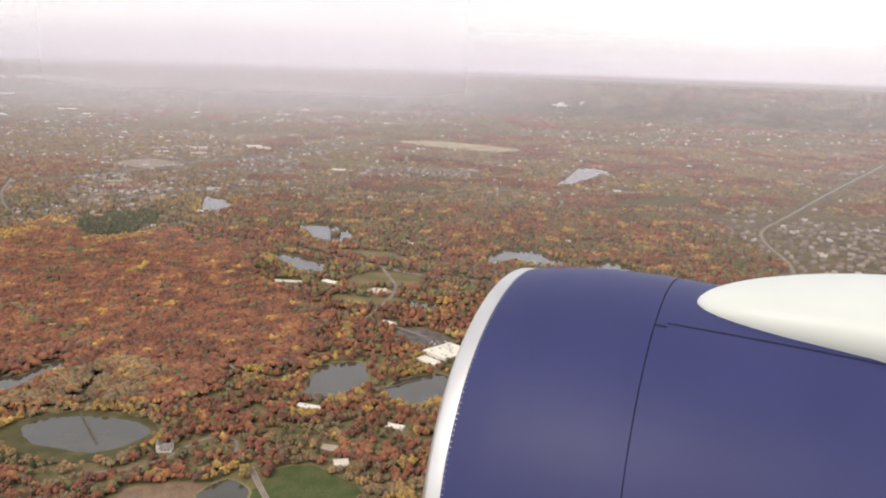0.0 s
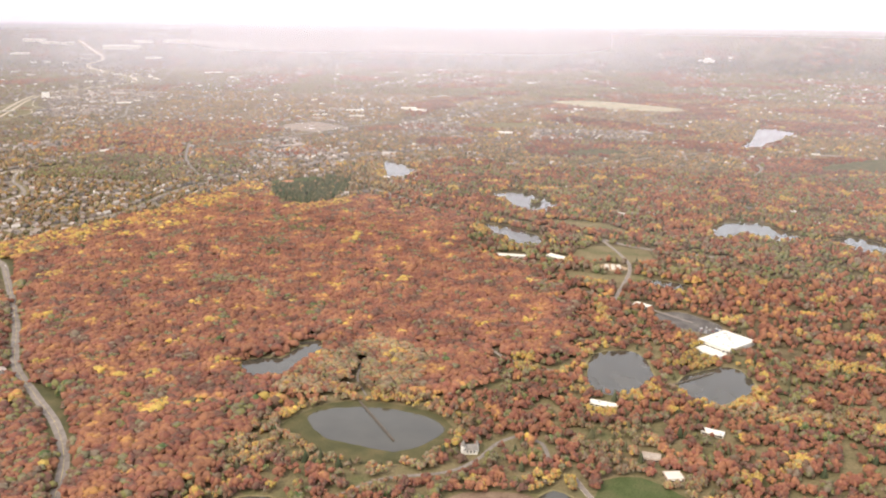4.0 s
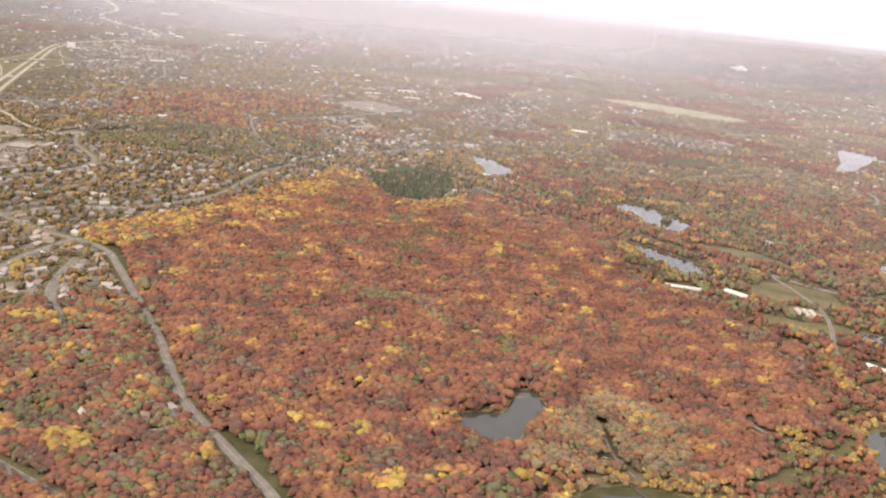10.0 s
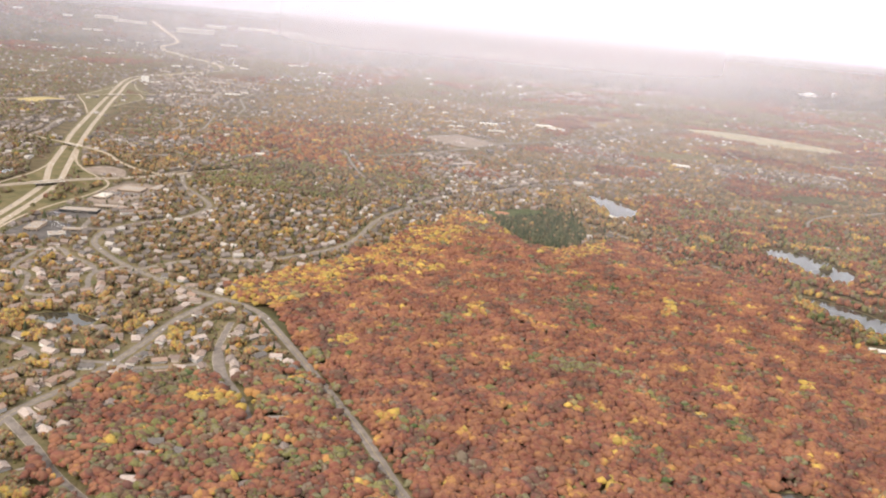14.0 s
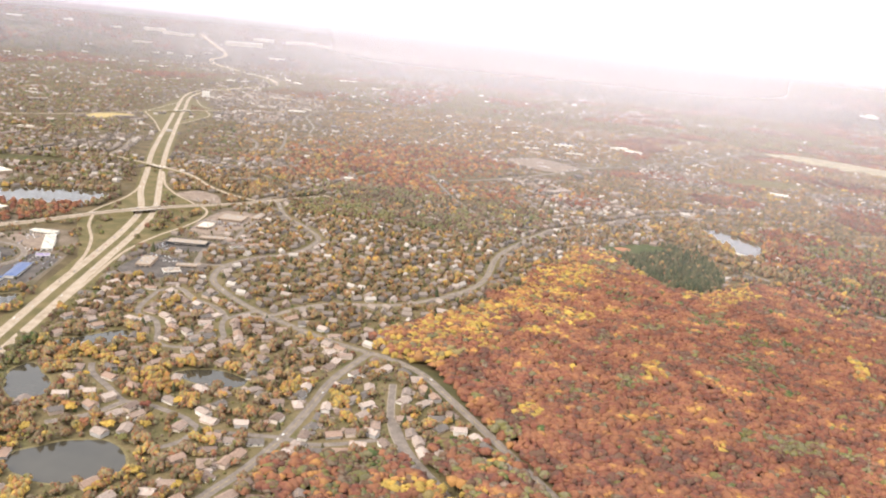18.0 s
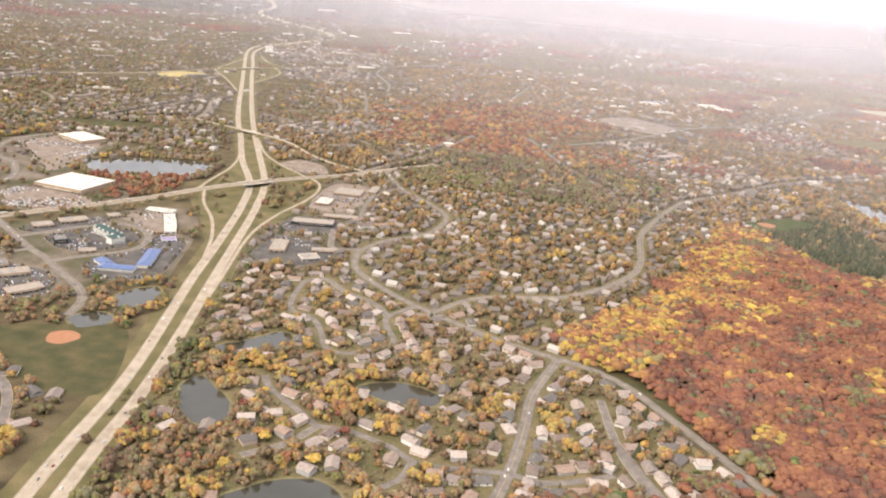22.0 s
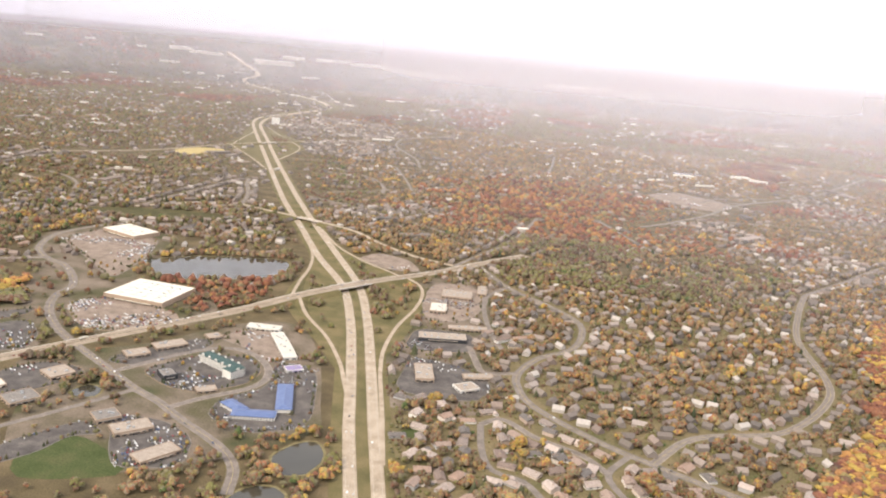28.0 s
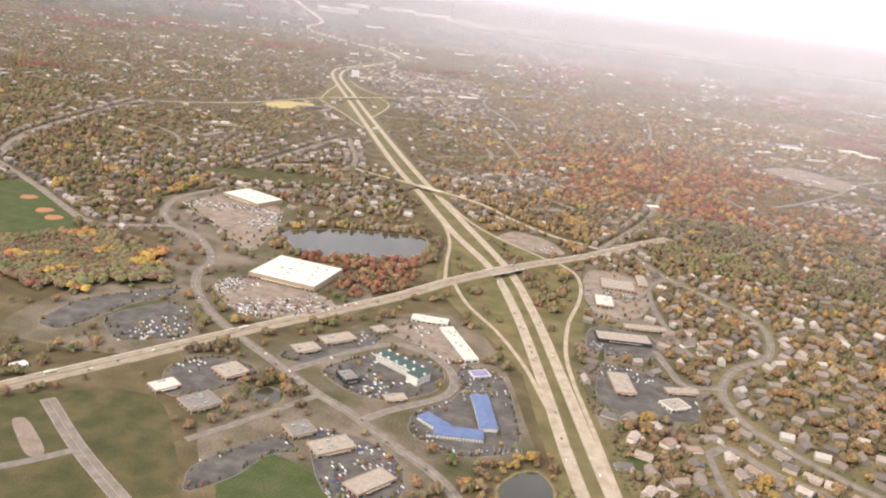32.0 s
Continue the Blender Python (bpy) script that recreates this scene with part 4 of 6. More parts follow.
def flat_building(name, words, x, y, w, d, turn, h, roof, wall, units=3, front=True, skylights=0, seed=0):
    """A low flat-roofed building: walls, parapet, roof sheet, roof units, a row of shop windows on its long fronts."""
    rng = random.Random(seed + int(x))
    ob = base(name, x, y, turn, words, "building")
    FOOTPRINTS.append((x, y, 0.5 * math.hypot(w, d) + 1.5))
    shell = part("wall", block(-w / 2, -d / 2, 0, w / 2, d / 2, h, 0.02), wall, ob)
    part("roof", block(-w / 2 + 0.3, -d / 2 + 0.3, h, w / 2 - 0.3, d / 2 - 0.3, h + 0.06), roof, ob)
    for s in (-1, 1):
        part("parapet", block(-w / 2, s * (d / 2 - 0.14) - 0.14, h, w / 2, s * (d / 2 - 0.14) + 0.14, h + 0.28, 0.02), wall, ob)
        part("parapet", block(s * (w / 2 - 0.14) - 0.14, -d / 2 + 0.28, h, s * (w / 2 - 0.14) + 0.14, d / 2 - 0.28, h + 0.28, 0.02), wall, ob)
    for k in range(units):
        ux, uy = rng.uniform(-0.38, 0.38) * w, rng.uniform(-0.36, 0.36) * d
        a = rng.uniform(0.5, 0.95)
        u = part("roof_unit", block(ux - a, uy - 0.55, h + 0.05, ux + a, uy + 0.55, h + 0.75, 0.06), m_metal, ob, "grey rooftop air unit")
    for k in range(skylights):
        nx = max(1, skylights // 3)
        ux, uy = ((k % nx + 0.5) / nx - 0.5) * w * 0.85, ((k // nx + 0.5) / 3 - 0.5) * d * 0.8
        part("skylight", block(ux - 0.7, uy - 0.45, h + 0.055, ux + 0.7, uy + 0.45, h + 0.3, 0.03), m_metal, ob, "raised grey skylight")
    if skylights:
        for k in range(1, 6):
            part("roof_seam", block(-w / 2 + 0.35, (k / 6 - 0.5) * d - 0.22, h + 0.061, w / 2 - 0.35, (k / 6 - 0.5) * d + 0.22, h + 0.11), m_roof_tan, ob, "tan seam between roof sheets")
        for k in range(1, 5):
            part("roof_seam", block((k / 5 - 0.5) * w - 0.18, -d / 2 + 0.35, h + 0.061, (k / 5 - 0.5) * w + 0.18, d / 2 - 0.35, h + 0.105), m_roof_tan, ob, "tan seam between roof sheets")
    if front:
        for s in (-1, 1):
            n = max(2, int(w / 3.2))
            for k in range(n):
                cx = (k + 0.5) / n * w - w / 2
                part("window", block(cx - w / n * 0.36, s * d / 2 - 0.05, 0.35, cx + w / n * 0.36, s * d / 2 + 0.05, min(1.35, h * 0.62)), m_glass, shell)
        n = max(2, int(d / 3.2))
        for k in range(n):
            cy = (k + 0.5) / n * d - d / 2
            part("window", block(-w / 2 - 0.05, cy - d / n * 0.33, 0.35, -w / 2 + 0.05, cy + d / n * 0.33, min(1.35, h * 0.62)), m_glass, shell)
        part("door", block(-0.5, -d / 2 - 0.08, 0, 0.5, -d / 2 + 0.04, 0.95), m_wall_dark, shell)
        part("canopy", block(-w * 0.3, -d / 2 - 0.9, 1.38, w * 0.3, -d / 2 - 0.02, 1.55, 0.03), roof, ob)
    return ob


def hip_mesh(w, d, h0, h1, over=0.3, ridge=None):
    """A hipped roof with eaves over walls w by d: from h0 to the ridge at h1."""
    r = max(0.1, (w - d) / 2) if ridge is None else ridge
    x, y = w / 2 + over, d / 2 + over
    v = [(-x, -y, h0), (x, -y, h0), (x, y, h0), (-x, y, h0), (-r, 0, h1), (r, 0, h1), (-x, -y, h0 - 0.12), (x, -y, h0 - 0.12), (x, y, h0 - 0.12), (-x, y, h0 - 0.12)]
    f = [(0, 1, 5, 4), (1, 2, 5), (2, 3, 4, 5), (3, 0, 4), (6, 7, 1, 0), (7, 8, 2, 1), (8, 9, 3, 2), (9, 6, 0, 3), (9, 8, 7, 6)]
    return v, f


def long_lodging(name, words, pieces, h, roof, wall, floors, ridge_rise, window_step):
    """A lodging of one or more wings: (x, y, w, d, turn). Each has walls, a hipped roof and rows of windows."""
    x0, y0 = pieces[0][0], pieces[0][1]
    ob = base(name, x0, y0, 0, words, "building")
    floors_high = floors > 2
    for x, y, w, d, turn in pieces:
        FOOTPRINTS.append((x, y, 0.5 * math.hypot(w, d) + 1.0))
        at = pose(x - x0, y - y0, 0, 0, 0, turn)
        wb = part("wall", block(-w / 2, -d / 2, 0, w / 2, d / 2, h, 0.02), wall, ob)
        wb.matrix_local = at
        v, f = hip_mesh(w, d, h, h + ridge_rise)
        r = mesh_object("roof", v, f, roof, ob)
        r.matrix_local = at
        n = int(w / window_step)
        for k in range(int(w / 6) if floors_high else 0):
            dx = (k + 0.5) / int(w / 6) * w - w / 2
            for s in (-1, 1):
                gable = part("dormer", block(dx - 0.8, s * d / 2 - 0.5, h - 0.1, dx + 0.8, s * d / 2 + 0.35, h + 0.95, 0.05), wall, ob, "white dormer under the eaves")
                gable.matrix_local = at
        for s in (-1, 1):
            for fl in range(floors):
                z = (fl + 0.35) * h / floors
                for k in range(n):
                    cx = (k + 0.5) / n * w - w / 2
                    p = part("window", block(cx - window_step * 0.27, s * d / 2 - 0.05, z, cx + window_step * 0.27, s * d / 2 + 0.05, z + h / floors * 0.45), m_glass, wb)
    return ob


flat_building("store", "large big-box store with a bright white roof", -1114, 943, 51, 46, -6, 4.0, m_roof_white, m_wall_tan, 14, True, 18)
flat_building("store", "white-roofed big-box store beside a tan parking lot", -1227, 1114, 47, 31, -23, 4.0, m_roof_white, m_wall_tan, 8, True, 9)
flat_building("strip_mall", "long low strip mall with a cream roof", -1006, 906, 24, 8, 5, 2.2, m_roof_cream, m_wall_white, 5)
flat_building("strip_mall", "long narrow strip mall with a cream roof", -981, 877, 48, 9, 121, 2.2, m_roof_cream, m_wall_white, 9)
long_lodging("hotel", "white three-storey hotel with a dark green hipped roof", [(-1005, 829, 32, 7.5, 152), (-992, 819, 11, 8, 62)], 5.4, m_roof_green, m_wall_white, 4, 1.1, 1.5)
long_lodging("motel", "low motel with bright blue metal roofs", [(-951, 797, 36, 9, 108), (-959, 770, 24, 9, 12), (-973, 776, 16, 8, 148)], 2.3, m_roof_blue, m_wall_white, 2, 1.3, 1.6)
flat_building("shop", "small shop with a mauve roof", -961, 841, 11, 8, 35, 1.8, m_roof_purple, m_wall_white, 1)
flat_building("office", "dark glazed three-storey office block", -1028, 804, 9, 12, 45, 3.0, m_roof_grey, m_wall_dark, 3)
flat_building("restaurant", "small tan-roofed restaurant beside the lot", -1031, 876, 10, 9, 48, 1.8, m_roof_tan, m_wall_tan, 3)
flat_building("office", "low tan-roofed office block beside a lot", -1050, 850, 21, 11, 48, 2.0, m_roof_tan, m_wall_tan, 4)
flat_building("restaurant", "low brown restaurant beside the arterial road", -1062, 829, 15, 11, 46, 1.9, m_roof_tan, m_wall_tan, 4)
flat_building("restaurant", "low restaurant with a dull red front", -998, 793, 12, 7, 34, 1.6, m_roof_tan, m_wall_tan, 2)
flat_building("shop", "broad shop with a tan roof", -1087, 784, 15, 15, 58, 2.2, m_roof_tan, m_wall_tan, 3)
flat_building("shop", "square shop with a cream roof", -1109, 755, 14, 10, 55, 2.0, m_roof_cream, m_wall_tan, 2)
flat_building("clinic", "wide brown-roofed clinic with a curved drive", -1085, 747, 17, 15, 56, 2.1, m_roof_grey, m_wall_tan, 4)
flat_building("office", "tan two-storey office with a grey roof", -1031, 742, 13, 12, 48, 2.4, m_roof_grey, m_wall_tan, 4)
flat_building("office", "tan two-storey office beside a parking lot", -1012, 734, 20, 12, 45, 2.4, m_roof_tan, m_wall_tan, 5)
flat_building("warehouse", "long warehouse with a plain tan roof", -987, 713, 22, 11, 57, 2.2, m_roof_tan, m_wall_tan, 0)
flat_building("warehouse", "small white metal shed on grass", -1184, 744, 8, 5, 58, 1.6, m_roof_white, m_wall_white, 0)
flat_building("office", "tan office complex among parked cars", -887, 1050, 22, 26, 96, 2.2, m_roof_tan, m_wall_tan, 8)
flat_building("office", "low tan office with white plant rooms", -896, 1006, 22, 13, 96, 2.2, m_roof_cream, m_wall_tan, 6)
flat_building("office", "long tan-roofed office with dark glass front", -881, 938, 36, 15, 12, 2.4, m_roof_tan, m_wall_dark, 7)
flat_building("office", "tan-roofed office beside a dark yard", -881, 866, 12, 26, 14, 2.4, m_roof_tan, m_wall_tan, 5)
flat_building("office", "pair of low tan-roofed offices", -851, 852, 14, 11, 38, 2.0, m_roof_tan, m_wall_white, 3)
flat_building("office", "brown-roofed office row beside parked cars", -868, 1072, 26, 8, 96, 2.0, m_roof_tan, m_wall_tan, 5)
flat_building("office", "long brown-roofed office row beside a yard", -866, 965, 30, 8, 14, 2.0, m_roof_tan, m_wall_tan, 6)
flat_building("office", "small brown-roofed office among dark trees", -846, 872, 20, 7, 20, 2.0, m_roof_tan, m_wall_tan, 4)
flat_building("visitor_hall", "large white-roofed visitor hall with rooftop vents", 12, 625, 26, 30, -46, 3.0, m_roof_white, m_wall_white, 14)
flat_building("visitor_hall", "low white annex with a rounded front", -2, 605, 20, 9, -46, 2.0, m_roof_white, m_wall_white, 1)
flat_building("barn", "long white-roofed barn in the woods", -39, 697, 14, 5, -38, 2.0, m_roof_white, m_wall_white, 0)
flat_building("barn", "white-roofed shed beside a yard", -105, 827, 24, 7, -38, 2.0, m_roof_white, m_wall_white, 0)
flat_building("barn", "low pale sheds in the woods", -150, 827, 30, 6, -4, 1.6, m_roof_cream, m_wall_white, 0)
flat_building("barn", "white-roofed low hall among red trees", -80, 513, 17, 5, -17, 1.6, m_roof_white, m_wall_white, 1)
flat_building("barn", "white-roofed pavilion among red trees", -22, 486, 12, 5, -22, 1.6, m_roof_white, m_wall_white, 1)
flat_building("barn", "tan-roofed stable beside the paddock", -59, 454, 10, 7, -8, 1.5, m_roof_tan, m_wall_tan, 0)
flat_building("barn", "cream-roofed stable beside the paddock", -50, 436, 9, 8, 12, 1.5, m_roof_cream, m_wall_tan, 0)
flat_building("shed", "small white shed at the pond's edge", -236, 518, 6, 3, -35, 1.3, m_roof_white, m_wall_white, 0, False)
flat_building("tower_block", "pale tower block beside the far freeway bend", -1488, 2206, 17, 12, 20, 15, m_roof_white, m_wall_white, 2)
flat_building("store", "far cream-roofed store beside a road", -1215, 2120, 40, 14, 30, 3, m_roof_cream, m_wall_white, 0)
flat_building("hall", "far cream-roofed hall among trees", -437, 2092, 34, 16, -30, 4, m_roof_cream, m_wall_white, 2)
flat_building("hall", "far white-roofed hall beside the road", -205, 1718, 30, 14, -10, 3, m_roof_cream, m_wall_white, 2)
flat_building("hall", "pale far hall at the wood's edge", -345, 1205, 14, 6, -40, 2, m_roof_white, m_wall_white, 1)

# the pale park lodge with its pointed towers
lodge = base("lodge", -153, 447, 8, "pale park lodge with steep roofs and two pointed towers", "lodge")
part("wall", block(-3.6, -2.4, 0, 3.6, 2.4, 2.6, 0.03), m_wall_white, lodge)
v, f = hip_mesh(7.2, 4.8, 2.6, 5.0, 0.3, 3.6)
mesh_object("roof", v, f, m_roof_grey, lodge)
for tx, ty, tr, th in ((-4.0, -1.2, 1.3, 5.0), (3.4, 1.4, 1.0, 4.2)):
    sb = bmesh.new()
    bmesh.ops.create_cone(sb, cap_ends=True, segments=18, radius1=tr, radius2=tr, depth=th, matrix=Matrix.Translation((tx, ty, th / 2)))
    shaft = part("tower", sb, m_wall_white, lodge)
    sb = bmesh.new()
    bmesh.ops.create_cone(sb, cap_ends=True, segments=18, radius1=tr * 1.2, radius2=0.05, depth=2.8, matrix=Matrix.Translation((tx, ty, th + 1.4)))
    part("spire", sb, m_roof_grey, shaft, "grey pointed spire")
for wx in (-1.8, 0, 1.8):
    part("window", block(wx - 0.4, -2.45, 1.1, wx + 0.4, -2.37, 2.1), m_glass, lodge)
FOOTPRINTS.append((-153, 447, 7))
for k in range(9):
    hx, hy = -55 + 5.6 * (k % 3 - 1), 804 + 5.6 * (k // 3 - 1)
    hut = base("hut", hx, hy, 30, "small pale-roofed hut on sand", "hut", "huts in the sandy yard")
    part("wall", block(-1.6, -1.1, 0, 1.6, 1.1, 1.0, 0.02), m_wall_white, hut)
    v, f = hip_mesh(3.2, 2.2, 1.0, 1.7, 0.25)
    mesh_object("roof", v, f, m_roof_cream, hut)

# ---- houses ----


def house_model(name, w, d, h, rise_, wing, words):
    w, d, h = w * 1.32, d * 1.28, h * 1.1
    ob = tagged(new(name), words, "house", "suburban houses")
    part("wall", block(-w / 2, -d / 2, 0, w / 2, d / 2, h, 0.02), m_house_wall, ob)
    v, f = hip_mesh(w, d, h, h + rise_, 0.25, w / 2 + 0.25 if rise_ > 1.2 else None)
    if rise_ > 1.2:
        part("gable", block(-w / 2 + 0.01, -d / 8, h - 0.02, w / 2 - 0.01, d / 8, h + rise_ * 0.7), m_house_wall, ob)
    mesh_object("roof", v, f, m_house_roof, ob)
    if wing:
        gw, gd = 2.8, 2.9
        gx, gy = w / 2 - gw / 2 + wing, -d / 2 - gd / 2 + 0.6
        g = part("garage", block(gx - gw / 2, gy - gd / 2, 0, gx + gw / 2, gy + gd / 2, 1.15, 0.02), m_house_wall, ob)
        v, f = hip_mesh(gd, gw, 1.15, 1.15 + 0.9, 0.2, gd / 2 + 0.2)
        gr = mesh_object("garage_roof", [(gx + a[1], gy + a[0], a[2]) for a in v], [tuple(reversed(q)) for q in f], m_house_roof, g)
        part("garage_door", block(gx - 1.0, gy - gd / 2 - 0.04, 0, gx + 1.0, gy - gd / 2 + 0.02, 0.95), m_wall_white, g)
        part("driveway", block(gx - 1.1, gy - gd / 2 - 3.2, 0, gx + 1.1, gy - gd / 2 - 0.05, 0.06), m_lot_tan, ob)
    part("chimney", block(-w * 0.28, 0.3, h, -w * 0.28 + 0.45, 0.75, h + rise_ + 0.35), m_wall_tan, ob)
    for s in (-1, 1):
        part("window", block(s * w * 0.22 - 0.4, -d / 2 - 0.04, h - 0.95, s * w * 0.22 + 0.4, -d / 2 + 0.03, h - 0.3), m_glass, ob)
    return ob


MODELS = [
    house_model("house", 6.2, 3.9, 2.2, 1.35, 0.6, "two-storey house with a gabled shingle roof and garage"),
    house_model("house", 7.0, 4.2, 1.25, 1.1, 0.2, "long single-storey house with a hipped shingle roof"),
    house_model("house", 5.4, 4.6, 2.2, 1.6, 1.2, "tall gabled house with an attached garage"),
    house_model("house", 6.6, 4.8, 1.3, 1.5, 0.0, "low gabled house with a chimney"),
]


def field_noise(p, scale, z):
    return np.array([noise.noise((a * scale, b * scale, z)) for a, b in p])


def scatter(x0, x1, y0, y1, spacing, seed):
    rng = np.random.default_rng(seed)
    gx, gy = np.meshgrid(np.arange(x0, x1, spacing), np.arange(y0, y1, spacing))
    p = np.c_[gx.ravel(), gy.ravel()]
    p[:, 0] += (np.floor(p[:, 1] / spacing) % 2) * spacing / 2
    return p + rng.uniform(-0.42, 0.42, p.shape) * spacing


PATH_LINE = np.array([(0.0, 0.0), (-300.0, 138.0), (-600.0, 272.0), (-911.0, 408.0)])


def in_view(p, margin=0.0):
    """The wedge of country that the flight looks over."""
    right = (p[:, 0] - 20 - margin) < p[:, 1] * 0.56
    left = (p[:, 0] + 960 + margin) > -(p[:, 1] - 380) * 0.98
    return right & left & (p[:, 1] > 330) & (0.404 * p[:, 0] + 0.915 * p[:, 1] > 128)


def free(p, gap):
    ok = np.ones(len(p), bool)
    for ln, half in LINES:
        lo, hi = ln.min(0) - 15, ln.max(0) + 15
        near = np.where((p[:, 0] > lo[0]) & (p[:, 0] < hi[0]) & (p[:, 1] > lo[1]) & (p[:, 1] < hi[1]) & ok)[0]
        if len(near):
            ok[near] &= away(p[near], ln) > half + gap
    for c in SHORES:
        ok &= ~inside(p, c)
    for pts, *_ in LOTS:
        ok &= ~inside(p, grown(curve(pts, 6, True), 1.0))
    for pts, mat, words in LAWNS:
        ok &= ~inside(p, curve(pts, 8, True))
    for x, y, r in FOOTPRINTS:
        ok &= np.hypot(p[:, 0] - x, p[:, 1] - y) > r * 0.9 + gap * 0.4
    return ok


def within(p, outline, ragged=15.0):
    """Which points lie in a wood, whose edge runs in and out."""
    shift = np.c_[field_noise(p, 0.03, 21.0) + 0.6 * field_noise(p, 0.09, 22.0), field_noise(p, 0.03, 31.0) + 0.6 * field_noise(p, 0.09, 32.0)]
    return inside(p + ragged * shift, np.array(outline, float))


OAKWOOD = [(-655, 790), (-612, 851), (-585, 922), (-557, 1030), (-519, 1130), (-495, 1105), (-440, 1030), (-402, 1008), (-343, 1085), (-293, 994), (-263, 1012), (-200, 955), (-205, 900), (-182, 830),
           (-113, 754), (-95, 703), (-92, 616), (-103, 579), (-150, 575), (-160, 520), (-270, 500), (-280, 420), (-320, 300), (-338, 350), (-384, 443), (-459, 519), (-556, 658), (-612, 730), (-640, 750)]
GOLDWOOD = [(-1369, 958), (-1313, 921), (-1267, 950), (-1200, 922), (-1189, 892), (-1222, 842), (-1330, 850), (-1400, 900)]
WESTWOOD = [(-655, 560), (-668, 600), (-640, 608), (-605, 625), (-585, 625), (-570, 640), (-540, 640), (-501, 583), (-459, 519), (-384, 443), (-335, 350), (-420, 330), (-520, 420), (-600, 470), (-640, 500)]
PINEWOOD = [(-470, 1062), (-482, 1105), (-466, 1172), (-430, 1200), (-388, 1170), (-378, 1090), (-397, 1027), (-432, 1018)]
VERGES = curve(FREEWAY_WEST, 20)
PONDWOOD = [(-862, 672), (-838, 700), (-806, 668), (-812, 622), (-782, 600), (-752, 590), (-745, 545), (-800, 520), (-850, 560)]
house_rng = random.Random(5)
cand = []
for idx in (0, 1, 3, 9, 10, 11, 12, 13, 14, 15, 16, 17, 18, 20, 26, 27, 29, 31, 36):
    pts, half = STREETS[idx]
    ln = curve(pts, 1.0)
    n = normals(ln)
    run = np.r_[0, np.cumsum(np.hypot(*np.diff(ln, axis=0).T))]
    s = 4.0
    while s < run[-1] - 3:
        i = int(np.searchsorted(run, s))
        for side in (-1, 1):
            x, y = ln[i] + n[i] * side * (half + house_rng.uniform(6.4, 8.2))
            if house_rng.random() > 0.1:
                cand.append((x, y, math.degrees(math.atan2(n[i][1] * side, n[i][0] * side)) + 90 + house_rng.uniform(-10, 10)))
        s += house_rng.uniform(9.8, 12.2)
for x, y in scatter(-905, -440, 470, 1330, 14.0, 77):
    cand.append((x, y, house_rng.choice((20, 65, 110, 155, 200, 245, 290)) + house_rng.uniform(-12, 12)))
for x, y in scatter(-1420, -1000, 1150, 1400, 15.0, 78):
    cand.append((x, y, house_rng.uniform(0, 360)))
for x, y in scatter(-1000, -860, 430, 640, 11.0, 79):
    cand.append((x, y, house_rng.uniform(0, 360)))
for x, y in scatter(380, 700, 880, 1260, 17.0, 80):
    cand.append((x, y, house_rng.uniform(0, 360)))
cp = np.array([q[:2] for q in cand])
good = free(cp, 2.0) & in_view(cp, 60) & ~inside(cp, np.array(OAKWOOD)) & ~inside(cp, np.array(PINEWOOD)) & (~inside(cp, np.array(PONDWOOD, float)) | (np.random.default_rng(9).random(len(cp)) < 0.12)) & (away(cp, VERGES) > 26)
thin = inside(cp, np.array(WESTWOOD)) | ((cp[:, 0] > -860) & (cp[:, 0] < -600) & (cp[:, 1] > 1120))
good &= (cp[:, 1] > 720) | (cp[:, 0] > -600) | (np.random.default_rng(12).random(len(cp)) < 0.62)
good &= ~thin | (np.random.default_rng(4).random(len(cp)) < 0.22)
HOUSES, FAR_HOUSES = [], []
for i in np.argsort(away(cp, PATH_LINE)):
    x, y, turn = cand[i]
    if not good[i] or any((x - a) ** 2 + (y - b) ** 2 < 84 for a, b, _ in HOUSES[-400:] + FAR_HOUSES[-500:]):
        continue
    (HOUSES if len(HOUSES) < 295 else FAR_HOUSES).append((float(x), float(y), turn))
    FOOTPRINTS.append((float(x), float(y), 5.0))
for x, y, turn in HOUSES:
    copy_thing(MODELS[house_rng.randrange(4)], pose(x, y, 0, 0, 0, turn))
for m in MODELS:
    for o in (*m.children_recursive, m):
        bpy.data.objects.remove(o)

# ---- far yards: pale lots with low sheds, among the woods and suburbs ----
yard_rng = random.Random(41)
lot_v, lot_f, shed_v, shed_f = [], [], [], []


def far_box(vv, ff, x, y, turn, w, d, z0, z1):
    c, s = math.cos(turn), math.sin(turn)
    k = len(vv)
    vv += [(x + a * w / 2 * c - b * d / 2 * s, y + a * w / 2 * s + b * d / 2 * c, z) for z in (z0, z1) for a, b in ((-1, -1), (1, -1), (1, 1), (-1, 1))]
    ff += [(k + 4, k + 5, k + 6, k + 7)] + [(k + i, k + (i + 1) % 4, k + 4 + (i + 1) % 4, k + 4 + i) for i in range(4)]


